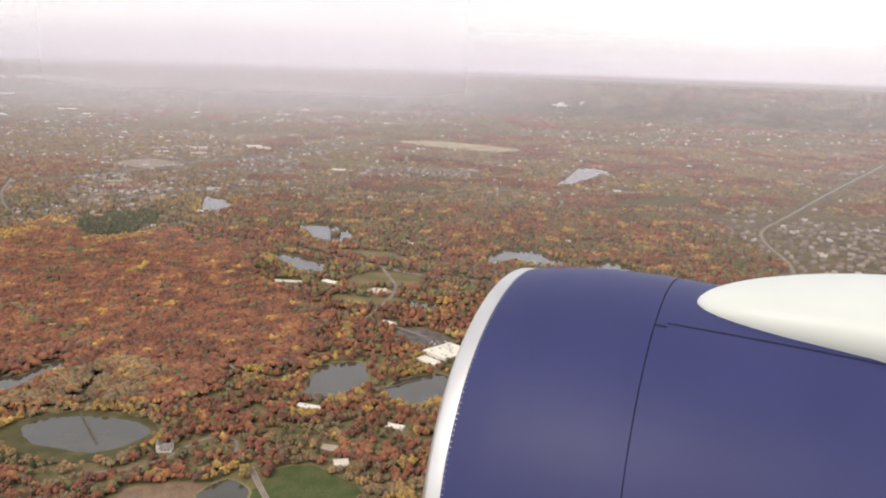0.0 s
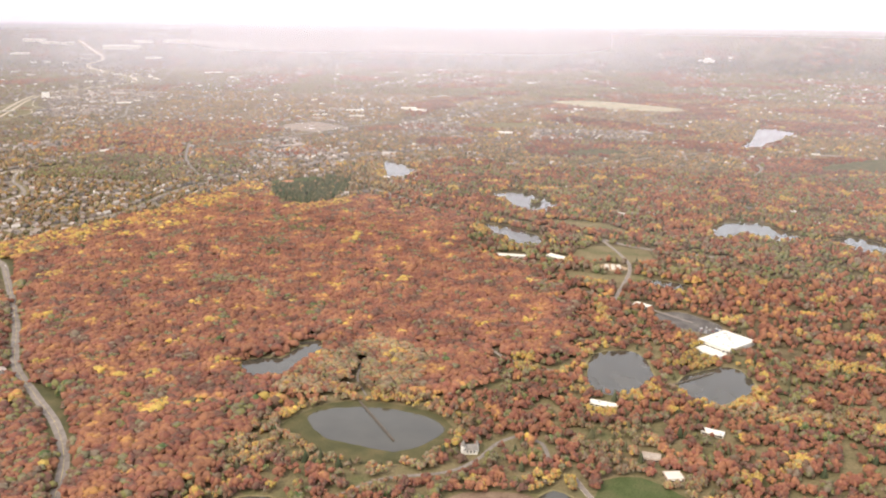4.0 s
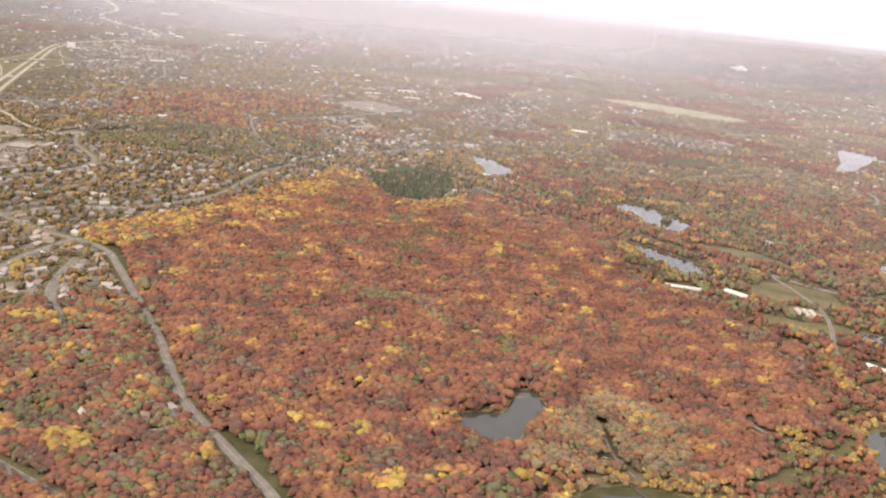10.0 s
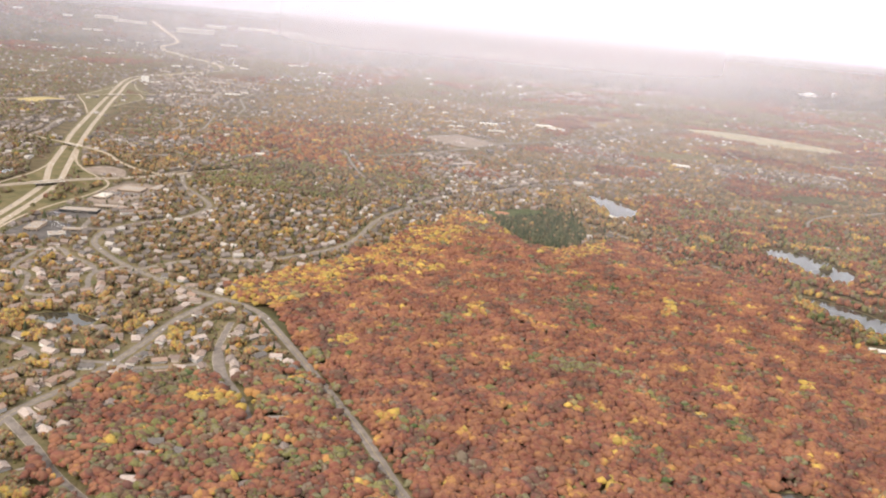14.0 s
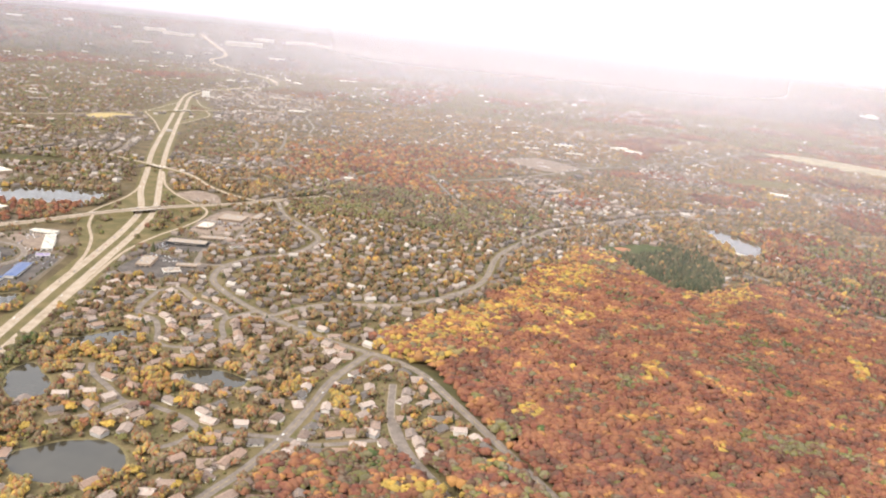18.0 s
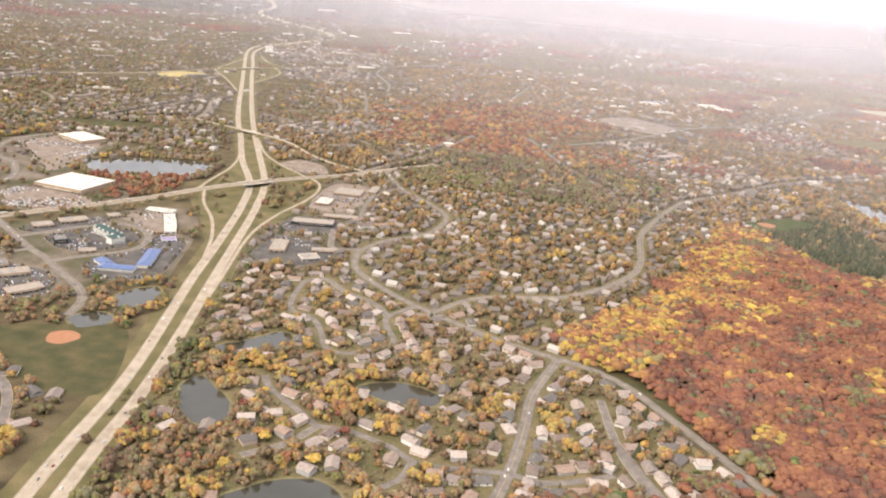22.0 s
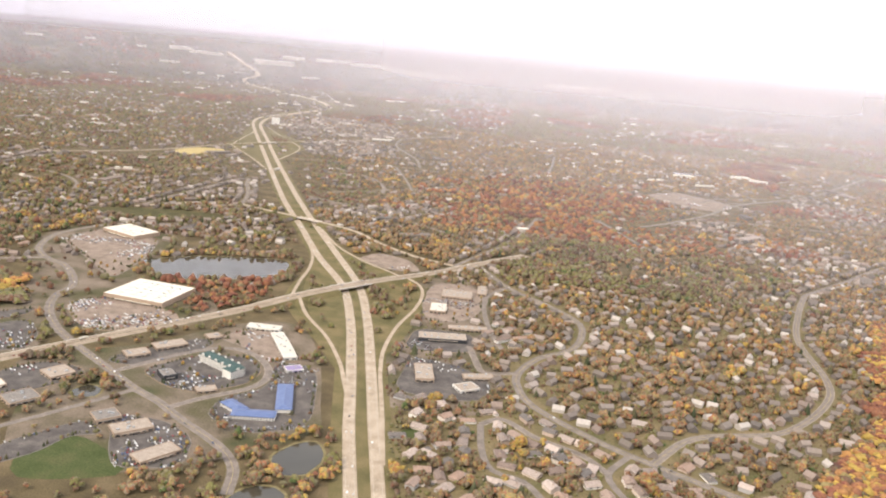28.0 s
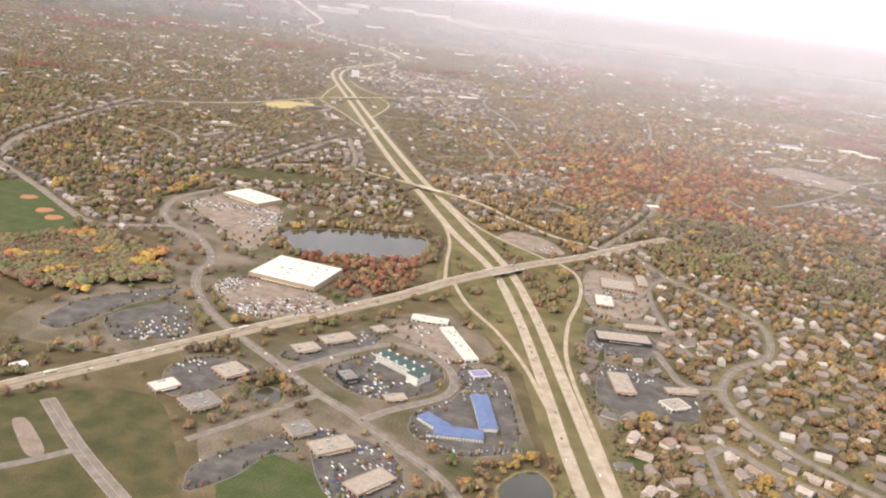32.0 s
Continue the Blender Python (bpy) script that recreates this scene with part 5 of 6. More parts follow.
for k in range(110):
    y = 1300 + 2900 * yard_rng.random() ** 1.2
    x = yard_rng.uniform(-500 - 0.75 * y, 0.45 * y - 150)
    if not in_view(np.array([(x, y)]))[0] or math.hypot(x + 800, (y - 1500) / 1.7) < 230 or (x > -300 and yard_rng.random() < 0.6) or math.hypot(x + 450, y - 200) > FOOT - 60:
        continue
    grow = 0.7 + y / 2600
    w, d, turn = yard_rng.uniform(16, 42) * grow, yard_rng.uniform(9, 18) * grow, yard_rng.uniform(-0.6, 0.9)
    if not free(np.array([(x, y)]), w * 0.5)[0]:
        continue
    far_box(lot_v, lot_f, x, y, turn, w, d, -0.05, 0.2)
    FOOTPRINTS.append((x, y, w * 0.55))
    for _ in range(yard_rng.randrange(1, 4)):
        u, v = yard_rng.uniform(-0.3, 0.3) * w, yard_rng.uniform(-0.3, 0.3) * d
        far_box(shed_v, shed_f, x + u * math.cos(turn) - v * math.sin(turn), y + u * math.sin(turn) + v * math.cos(turn), turn, w * yard_rng.uniform(0.12, 0.3), d * yard_rng.uniform(0.2, 0.45), 0.2, 2.2 * grow)
tagged(mesh_object("far_yards", lot_v, lot_f, m_lot_tan), "pale far lots between woods", "lots", kind="stuff")
tagged(mesh_object("far_sheds", shed_v, shed_f, m_roof_cream), "low cream-roofed far sheds", "sheds", kind="stuff")

# ---- rows of townhouses ----
row_rng = random.Random(31)
ROWS = [(-1345, 1025, 20, 4), (-1325, 1040, 15, 4), (-1305, 1015, -20, 4), (-1300, 1045, 60, 3), (-1320, 1000, -30, 3), (-1285, 1030, 80, 3), (-1285, 1000, 30, 3), (-1340, 1055, 10, 4), (-1215, 1155, 30, 4),
        (-1235, 1165, 25, 4), (-1255, 1160, 30, 3), (-1190, 1160, 35, 4), (-1195, 1290, 20, 4), (-1210, 1280, 30, 4), (-1180, 1275, 10, 3), (-1225, 1290, 40, 3), (-838, 972, 40, 4), (-826, 958, 45, 4), (-838, 950, 40, 4), (-850, 962, 50, 3),
        (-822, 975, 30, 3), (-845, 985, 60, 3), (-828, 940, 20, 3), (-1130, 1180, 20, 3), (-1110, 1190, 10, 3), (-1145, 1160, 50, 3), (-1090, 1165, 30, 3), (-1460, 1560, 20, 5), (-1440, 1580, 30, 5), (-1300, 2000, 30, 5), (-1260, 1990, 20, 5), (-1240, 1950, 30, 5),
        (-1220, 1975, 40, 5), (-1200, 1930, 30, 5), (-1280, 2040, 30, 5)]
for x, y, turn, units in ROWS:
    w, d, h = units * 3.0, 4.4, 2.1
    row = base("townhouse_row", x, y, turn + row_rng.uniform(-8, 8), "row of pale two-storey townhouses with grey gabled roofs", "townhouses", "townhouse rows")
    FOOTPRINTS.append((x, y, w / 2 + 1.5))
    part("wall", block(-w / 2, -d / 2, 0, w / 2, d / 2, h, 0.02), m_house_wall, row)
    v, f = hip_mesh(w, d, h, h + 1.3, 0.25, w / 2 + 0.25)
    mesh_object("roof", v, f, m_house_roof, row)
    for k in range(units):
        cx = (k + 0.5) * 3.0 - w / 2
        part("garage_door", block(cx - 0.9, -d / 2 - 0.05, 0, cx + 0.9, -d / 2 + 0.02, 0.95), m_wall_white, row)

# ---- cars ----


def car_model(name, profile, cabin, words):
    ob = tagged(new(name), words, "car", "cars on roads and lots")
    n = len(profile)
    wd = 0.36
    v = [(x, -wd, z) for x, z in profile] + [(x, wd, z) for x, z in profile]
    f = [tuple(range(n)), tuple(reversed(range(n, 2 * n)))] + [(i, i + n, (i + 1) % n + n, (i + 1) % n) for i in range(n)]
    mesh_object("body", v, f, m_car, ob)
    n = len(cabin)
    v = [(x, -wd * 0.93, z) for x, z in cabin] + [(x, wd * 0.93, z) for x, z in cabin]
    f = [tuple(range(n)), tuple(reversed(range(n, 2 * n)))] + [(i, i + n, (i + 1) % n + n, (i + 1) % n) for i in range(n)]
    mesh_object("windows", v, f, m_glass, ob)
    part("roof_panel", block(cabin[1][0] + 0.04, -wd * 0.86, cabin[1][1], cabin[2][0] - 0.04, wd * 0.86, cabin[1][1] + 0.025), m_car, ob)
    for x in (-0.58, 0.58):
        for y in (-0.33, 0.33):
            wbm = bmesh.new()
            bmesh.ops.create_cone(wbm, cap_ends=True, segments=10, radius1=0.135, radius2=0.135, depth=0.1, matrix=pose(x, y, 0.135, 90))
            part("wheel", wbm, m_rubber, ob)
    return ob


SEDAN = car_model("car", [(-0.95, 0.1), (0.95, 0.1), (0.97, 0.3), (0.45, 0.38), (-0.62, 0.40), (-0.97, 0.36)], [(-0.62, 0.39), (-0.38, 0.57), (0.14, 0.57), (0.44, 0.37)], "small saloon car on grey asphalt")
WAGON = car_model("car", [(-0.95, 0.1), (0.95, 0.1), (0.97, 0.34), (0.5, 0.43), (-0.94, 0.45)], [(-0.9, 0.44), (-0.8, 0.70), (0.2, 0.70), (0.52, 0.42)], "tall boxy utility car on grey asphalt")
car_rng = random.Random(11)
far_cars = []
count = 0


def put_car(x, y, z, turn):
    global count
    if count < 250 and (x > -1100 or count % 2):
        copy_thing(SEDAN if car_rng.random() < 0.55 else WAGON, pose(x, y, z, 0, 0, turn))
    else:
        far_cars.append((x, y, z, turn))
    count += 1


for i, (pts, mat, words, turn, number) in sorted(enumerate(LOTS), key=lambda q: -q[1][0][0][0] + 1e4 * (q[1][0][0][0] > -900)):
    o = np.array(pts, float)
    c = o.mean(0)
    a = radians(turn)
    ax, ay = np.array((math.cos(a), math.sin(a))), np.array((-math.sin(a), math.cos(a)))
    cells = []
    for r in range(-12, 13):
        for k in range(-30, 31):
            q = c + ax * (k * 1.25) + ay * (r * 5.2 + (k % 2 == 5))
            for s, flip in ((0, 0), (2.2, 180)):
                qq = q + ay * s
                if inside(qq[None], o)[0] and not any(math.hypot(qq[0] - fx, qq[1] - fy) < fr * 0.85 for fx, fy, fr in FOOTPRINTS):
                    cells.append((qq[0], qq[1], turn + 90 + flip))
    car_rng.shuffle(cells)
    cells.sort(key=lambda q: 0.7 * noise.noise((q[0] * 0.03, q[1] * 0.03, i)) + car_rng.uniform(0, 0.8))
    for x, y, t in cells[:number]:
        put_car(x, y, 0.075 + 0.0012 * i, t + car_rng.uniform(-3, 3))
for pts, flip in ((FREEWAY_WEST, 180), (FREEWAY_EAST, 0)):
    ln = curve(pts, 2)
    n = normals(ln)
    for k in range(70 if flip else 34):
        i = car_rng.randrange(20, len(ln) - 400)
        off = car_rng.choice((-1.45, 0.0, 1.45))
        x, y = ln[i] + n[i] * off
        put_car(x, y, 0.125, math.degrees(math.atan2(-n[i][0], n[i][1])) + flip)
ln = curve(OVER_SOUTH, 2)
n = normals(ln)
lz = rise(ln, 0) + 0.165
for k in range(34):
    i = car_rng.randrange(10, len(ln) - 10)
    side = car_rng.choice((-1, 1))
    x, y = ln[i] + n[i] * side * car_rng.choice((1.4, 2.9, 4.3))
    put_car(x, y, float(lz[i]), math.degrees(math.atan2(-n[i][0], n[i][1])) + (180 if side > 0 else 0))
for idx, number in ((0, 16), (2, 12), (4, 8), (10, 5)):
    ln = curve(STREETS[idx][0], 2)
    n = normals(ln)
    for k in range(number):
        i = car_rng.randrange(4, len(ln) - 4)
        side = car_rng.choice((-1, 1))
        x, y = ln[i] + n[i] * side * 0.95
        put_car(x, y, 0.115 + 0.002 * idx, math.degrees(math.atan2(-n[i][0], n[i][1])) + (180 if side > 0 else 0))
for m in (SEDAN, WAGON):
    for o in (*m.children_recursive, m):
        bpy.data.objects.remove(o)
# planted islands in the larger lots
island_rng = random.Random(21)
for i in (0, 1, 2, 4, 5, 6, 7, 11):
    pts, mat, words, turn, number = LOTS[i]
    o = np.array(pts, float)
    c, a = o.mean(0), radians(turn)
    ax, ay = np.array((math.cos(a), math.sin(a))), np.array((-math.sin(a), math.cos(a)))
    made = 0
    for r in range(-6, 7):
        for k in range(-4, 5):
            q = c + ax * (k * 13.0 + 4) + ay * (r * 10.4 - 1.5)
            if made > 9 or not inside(q[None], o)[0] or any(math.hypot(q[0] - fx, q[1] - fy) < fr for fx, fy, fr in FOOTPRINTS) or min(np.hypot(*(o - q).T)) < 6:
                continue
            made += 1
            isl = tagged(new("planter_island"), "kerbed grass island with a small tree in a parking lot", "planter", "parking lot islands")
            isl.matrix_world = pose(q[0], q[1], 0.07 + 0.0012 * i, 0, 0, turn)
            part("kerb", block(-2.6, -0.55, 0, 2.6, 0.55, 0.08, 0.03), m_roof_tan, isl)
            part("grass", block(-2.45, -0.42, 0.075, 2.45, 0.42, 0.11), m_grass, isl)
            tb = bmesh.new()
            bmesh.ops.create_icosphere(tb, subdivisions=2, radius=1.0, matrix=Matrix.Translation((0.4, 0, 1.45)) @ Matrix.Diagonal((1, 1, 1.15, 1)))
            for v in tb.verts:
                v.co += Vector((island_rng.uniform(-0.3, 0.3), island_rng.uniform(-0.3, 0.3), island_rng.uniform(-0.25, 0.25)))
            part("tree_crown", tb, island_rng.choice((m_wood_gold, m_wood_mixed, m_conifer)), isl, "ragged autumn crown")
            tb = bmesh.new()
            bmesh.ops.create_cone(tb, cap_ends=True, segments=7, radius1=0.1, radius2=0.05, depth=1.3, matrix=Matrix.Translation((0.4, 0, 0.72)))
            part("tree_trunk", tb, m_bark, isl)
# two white lorries on the arterial road
for s in (40, 96):
    i = int(np.argmin(np.abs(np.arange(len(curve(OVER_SOUTH, 2))) - s - 20)))
    ln = curve(OVER_SOUTH, 2)
    n = normals(ln)
    x, y = ln[i] + n[i] * 2.9
    lorry = tagged(new("lorry"), "white box lorry on the arterial road", "lorry")
    part("box", block(-3.4, -0.5, 0.4, 1.6, 0.5, 1.6, 0.03), m_roof_white, lorry)
    part("cab", block(1.7, -0.48, 0.3, 2.9, 0.48, 1.3, 0.12), m_roof_white, lorry, "white cab")
    part("windscreen", block(2.72, -0.4, 0.8, 2.93, 0.4, 1.15), m_glass, lorry)
    part("chassis", block(-3.3, -0.35, 0.25, 2.6, 0.35, 0.399), m_rubber, lorry)
    for wx in (-2.8, -2.2, 2.2):
        for wy in (-0.42, 0.42):
            wbm = bmesh.new()
            bmesh.ops.create_cone(wbm, cap_ends=True, segments=10, radius1=0.2, radius2=0.2, depth=0.14, matrix=pose(wx, wy, 0.2, 90))
            part("wheel", wbm, m_rubber, lorry)
    lorry.matrix_world = pose(x, y, float(rise(ln, 0)[i]) + 0.17, 0, 0, math.degrees(math.atan2(-n[i][0], n[i][1])))
if far_cars:
    vv, ff = [], []
    for x, y, z, t in far_cars:
        m = pose(x, y, z, 0, 0, t)
        k = len(vv)
        for px, pz in ((-0.95, 0.1), (0.95, 0.1), (0.97, 0.3), (0.45, 0.4), (0.15, 0.58), (-0.4, 0.58), (-0.7, 0.4), (-0.97, 0.36)):
            for py in (-0.36, 0.36):
                vv.append(tuple(m @ Vector((px, py, pz))))
        ff += [tuple(k + 2 * i for i in range(8)), tuple(k + 2 * i + 1 for i in reversed(range(8)))]
        ff += [(k + 2 * i, k + 2 * i + 1, k + (2 * i + 3) % 16, k + (2 * i + 2) % 16) for i in range(8)]
    tagged(mesh_object("parked_cars", vv, ff, m_car_far), "many parked and moving cars of mixed colours", "cars", kind="stuff")


# ---- trees ----
def ico(level):
    bm = bmesh.new()
    bmesh.ops.create_icosphere(bm, subdivisions=level, radius=1)
    v = np.array([q.co[:] for q in bm.verts])
    f = np.array([[q.index for q in p.verts] for p in bm.faces])
    bm.free()
    return v, f


def crown_models(level, number, ragged, cut, seed):
    """Ragged crown shapes, open below."""
    rng = np.random.default_rng(seed)
    v0, f0 = ico(level)
    keep = v0[:, 2] > cut
    f0 = f0[keep[f0].all(1)]
    used = np.unique(f0)
    remap = np.zeros(len(v0), int)
    remap[used] = np.arange(len(used))
    f0, v0 = remap[f0], v0[used]
    out = []
    for _ in range(number):
        lump = 1 + 0.18 * np.sin(v0[:, :1] * 3 + rng.uniform(0, 6)) * np.cos(v0[:, 1:2] * 3 + rng.uniform(0, 6))
        out.append(v0 * lump * rng.uniform(1 - ragged, 1 + ragged, (len(v0), 1)))
    return out, f0


def cone_models(number, seed):
    rng = np.random.default_rng(seed)
    out, faces, rings = [], [], 3
    for r in range(rings - 1):
        for k in range(7):
            a, b = r * 7 + k, r * 7 + (k + 1) % 7
            faces += [(a, b, a + 7), (b, b + 7, a + 7)]
    for k in range(7):
        faces.append((14 + k, 14 + (k + 1) % 7, 21))
    for _ in range(number):
        v = []
        for r, (rad, z) in enumerate(((0.85, -0.7), (0.75, -0.1), (0.38, 0.6))):
            for k in range(7):
                a = 2 * math.pi * k / 7 + 0.4 * r
                q = rad * rng.uniform(0.7, 1.25)
                v.append((q * math.cos(a), q * math.sin(a), z + rng.uniform(-0.12, 0.12)))
        v.append((0, 0, 1.35))
        out.append(np.array(v))
    return out, np.array(faces)


def stand(name, words, pts, radius, height, lift, models, mat, seed):
    """One object of many crowns: points, crown radii, crown half heights, heights of the crown centres."""
    if not len(pts):
        return None
    rng = np.random.default_rng(seed)
    shapes, f0 = models
    nv = len(shapes[0])
    pick = rng.integers(0, len(shapes), len(pts))
    base_v = np.stack(shapes)[pick]
    a = rng.uniform(0, 2 * math.pi, len(pts))
    ca, sa = np.cos(a)[:, None], np.sin(a)[:, None]
    wide = rng.uniform(0.85, 1.15, (len(pts), 1))
    x = (base_v[:, :, 0] * ca - base_v[:, :, 1] * sa * wide) * radius[:, None] + pts[:, :1]
    y = (base_v[:, :, 0] * sa + base_v[:, :, 1] * ca * wide) * radius[:, None] + pts[:, 1:2]
    z = np.maximum(base_v[:, :, 2] * height[:, None] + lift[:, None], 0.02)
    co = np.stack([x, y, z], -1).reshape(-1, 3).astype(np.float32)
    faces = (f0[None] + (np.arange(len(pts)) * nv)[:, None, None]).reshape(-1).astype(np.int32)
    me = bpy.data.meshes.new(name)
    me.vertices.add(len(co))
    me.vertices.foreach_set("co", co.ravel())
    nf = len(faces) // 3
    me.loops.add(len(faces))
    me.loops.foreach_set("vertex_index", faces)
    me.polygons.add(nf)
    me.polygons.foreach_set("loop_start", np.arange(0, nf * 3, 3, dtype=np.int32))
    me.update(calc_edges=True)
    me.validate()
    me.polygons.foreach_set("use_smooth", np.ones(nf, bool))
    me.materials.append(mat)
    return tagged(new(name, me), words, "trees", kind="stuff")


rng = np.random.default_rng(3)
FINE = crown_models(2, 16, 0.36, -0.3, 1)
LOW = crown_models(1, 8, 0.3, -0.6, 3)
CONES = cone_models(6, 4)

# close woods: every crown on its own
SPARK = crown_models(1, 16, 0.36, -0.6, 7)
GOLD_EDGE = np.array([(-650, 770), (-612, 851), (-585, 922), (-557, 1030), (-519, 1140)], float)
PINE_EDGE = np.array([(-402, 1008), (-385, 1060), (-375, 1090)], float)
p = np.r_[scatter(-690, -80, 330, 1170, 2.9, 10), scatter(-1410, -1180, 810, 965, 3.0, 12)]
p = p[in_view(p, 60)]
oak, west, gold = within(p, OAKWOOD), within(p, WESTWOOD), within(p, GOLDWOOD, 16.0)
p = p[(oak | west | gold) & ~within(p, PINEWOOD, 14.0)]
gold = p[:, 0] < -1100
ok = free(p, 0.2) & (rng.random(len(p)) < 0.95)
p, gold = p[ok], gold[ok]
n1, n2, n3 = field_noise(p, 0.012, 0.0), field_noise(p, 0.04, 5.0), field_noise(p, 0.022, 11.0)
edge = np.minimum(away(p, GOLD_EDGE), away(p, PINE_EDGE) * 2.0)
yellow = ((edge < 52 + 75 * n2 + 50 * n3) & (n2 > -0.35) & (rng.random(len(p)) < 0.75)) | (n2 > 0.52) | (gold & (n2 > 0.25))
dull = ~yellow & ((n3 + 0.5 * n2 + rng.uniform(-0.3, 0.3, len(p)) < -0.52) | gold | (rng.random(len(p)) < 0.07))
west = inside(p, np.array(WESTWOOD))
yellow |= west & (n2 > 0.4)
dull |= west & ~yellow & (rng.random(len(p)) < 0.3)
khaki = inside(p, np.array([(-280, 505), (-268, 540), (-252, 575), (-232, 597), (-190, 565), (-195, 520), (-212, 500), (-258, 488)], float)) & (rng.random(len(p)) < 0.85)
yellow, dull = yellow & ~khaki, dull & ~khaki
r = 1.5 + 2.5 * rng.random(len(p)) ** 1.5
h = r * rng.uniform(0.5, 0.8, len(p))
lift = 3.4 + 2.0 * n1 + 1.6 * n2 + rng.uniform(-0.35, 0.35, len(p))
rim = away(p, curve(COLLECTOR, 8)) < 8.5
for q in SHORES:
    rim |= away(p, np.r_[q, q[:1]]) < 5.0
lift = np.where(rim, lift * rng.uniform(0.25, 0.7, len(p)), lift)
sprig = rng.random(len(p)) < 0.75
a = rng.uniform(0, 6.28, sprig.sum())
p = np.r_[p, p[sprig] + np.c_[np.cos(a), np.sin(a)] * (0.75 * r[sprig])[:, None]]
lift = np.r_[lift, lift[sprig] + rng.uniform(-0.3, 0.4, sprig.sum()) * h[sprig]]
r, h = np.r_[r, r[sprig] * rng.uniform(0.4, 0.75, sprig.sum())], np.r_[h, h[sprig] * rng.uniform(0.45, 0.8, sprig.sum())]
yellow, dull, khaki = np.r_[yellow, yellow[sprig]], np.r_[dull, dull[sprig]], np.r_[khaki, khaki[sprig]]
for k, (nm, words, s, mat) in enumerate((("oak_woods", "dense red and rust oak woods in autumn", ~yellow & ~dull & ~khaki, m_wood_red), ("poplar_bank", "khaki and gold poplars on the pond's bank", khaki, m_wood_mixed), ("aspen_edge", "golden yellow aspens along the edge of the woods", yellow, m_wood_yellow),
                                         ("thin_woods", "brown and olive patches in the oak woods", dull, m_wood_dull))):
    stand(nm, words, p[s], r[s], h[s], lift[s], SPARK, mat, 20 + k)

# town, park and verge trees
p = np.r_[scatter(-1300, 420, 330, 1330, 4.15, 13), scatter(-1830, -1300, 700, 1330, 4.6, 14)]
p = p[in_view(p, 60)]
p = p[~(within(p, OAKWOOD) | within(p, WESTWOOD) | within(p, GOLDWOOD, 16.0)) | within(p, PINEWOOD, 14.0)]
pine = within(p, PINEWOOD, 14.0) & (np.random.default_rng(6).random(len(p)) < 0.82)
n1, n2 = field_noise(p, 0.012, 0.0), field_noise(p, 0.035, 5.0)
zoo = p[:, 0] > -290
east_red = (p[:, 0] > -330) & (p[:, 1] > 930) & ~pine & (n1 > -0.05)
north_red = (p[:, 0] > -880) & (p[:, 0] < -560) & (p[:, 1] > 1120) & (n1 > -0.15)
off = away(p, VERGES)
verge = off < 34
trade = (p[:, 0] < -935) & (p[:, 0] > -1290) & (p[:, 1] > 640) & (p[:, 1] < 1130)
pond_bank = np.zeros(len(p), bool)
for q in SHORES:
    pond_bank |= away(p, np.r_[q, q[:1]]) < 13
u = rng.random(len(p))
suburb_cut = np.where(~zoo & (p[:, 1] < 1000), 0.9, 1.0)
chance = np.where(pine, 1.0, np.where(zoo | north_red, np.where(p[:, 1] < 720, 0.66, 0.70) + 0.6 * n2, np.where(p[:, 1] > 700, 0.42, 0.56) + 0.3 * n1 + 0.35 * n2))
chance = np.where(verge, np.where(off > 19, 0.30 + 0.5 * n2, 0.015), chance)
chance = np.where(trade & ~verge, 0.09 + 0.5 * (n1 > 0.3) + 0.2 * (n2 > 0.35), chance)
chance = np.where(pond_bank & ~pine, np.maximum(chance, 0.62), chance)
bank = within(p, [(-1130, 985), (-1045, 1024), (-1028, 985), (-1043, 945), (-1075, 922), (-1082, 968)], 14.0)
chance = np.where(zoo & (p[:, 1] > 780) & (n1 + 0.5 * n2 < -0.15), chance * 0.72, chance)
pond_wood = within(p, PONDWOOD, 8.0)
chance = np.where(bank, 0.62, np.where(pond_wood, 0.75, chance))
road_gap = np.minimum(margin(p), away(p, curve(COLLECTOR, 10)))
ok = (u < chance * suburb_cut) & free(p, 1.0) & (road_gap > 7.0)
near = away(p, PATH_LINE) < 580
suburb = ~zoo & ~trade & (p[:, 1] < 1000)
r = np.where(suburb, 1.5 + 2.5 * rng.random(len(p)) ** 1.5, 1.5 + 2.0 * rng.random(len(p)) ** 1.3)
h = r * rng.uniform(0.8, 1.25, len(p))
lift = np.where(zoo | north_red, 2.6 + n1, 1.0 + 0.5 * r) + rng.uniform(-0.3, 0.5, len(p))
gold = ~pine & ~bank & (~trade | (n2 > 0.55)) & ((pond_bank & (u * 7 % 1 < 0.3 + 0.6 * n2)) | (n2 > 0.44) | (~zoo & (p[:, 1] < 760) & (n2 > 0.24)))
open_park = zoo & (p[:, 1] < 520) & (n1 + 0.4 * n2 < -0.12)
mixed_east = zoo & (p[:, 1] > 780) & (n1 + 0.5 * n2 < 0.08)
red = ~pine & ~gold & (((east_red | (zoo & ~open_park)) & (u * 5 % 1 < np.where(mixed_east, 0.25, 0.75))) | (bank & (u * 5 % 1 < 0.6)))
dull = ~pine & ~gold & ~red & ((zoo & ~open_park) | verge | north_red | (trade & (u * 13 % 1 < 0.4)) | ((p[:, 0] < -1100) & (u * 13 % 1 < 0.7)))
town = ~pine & ~gold & ~red & ~dull


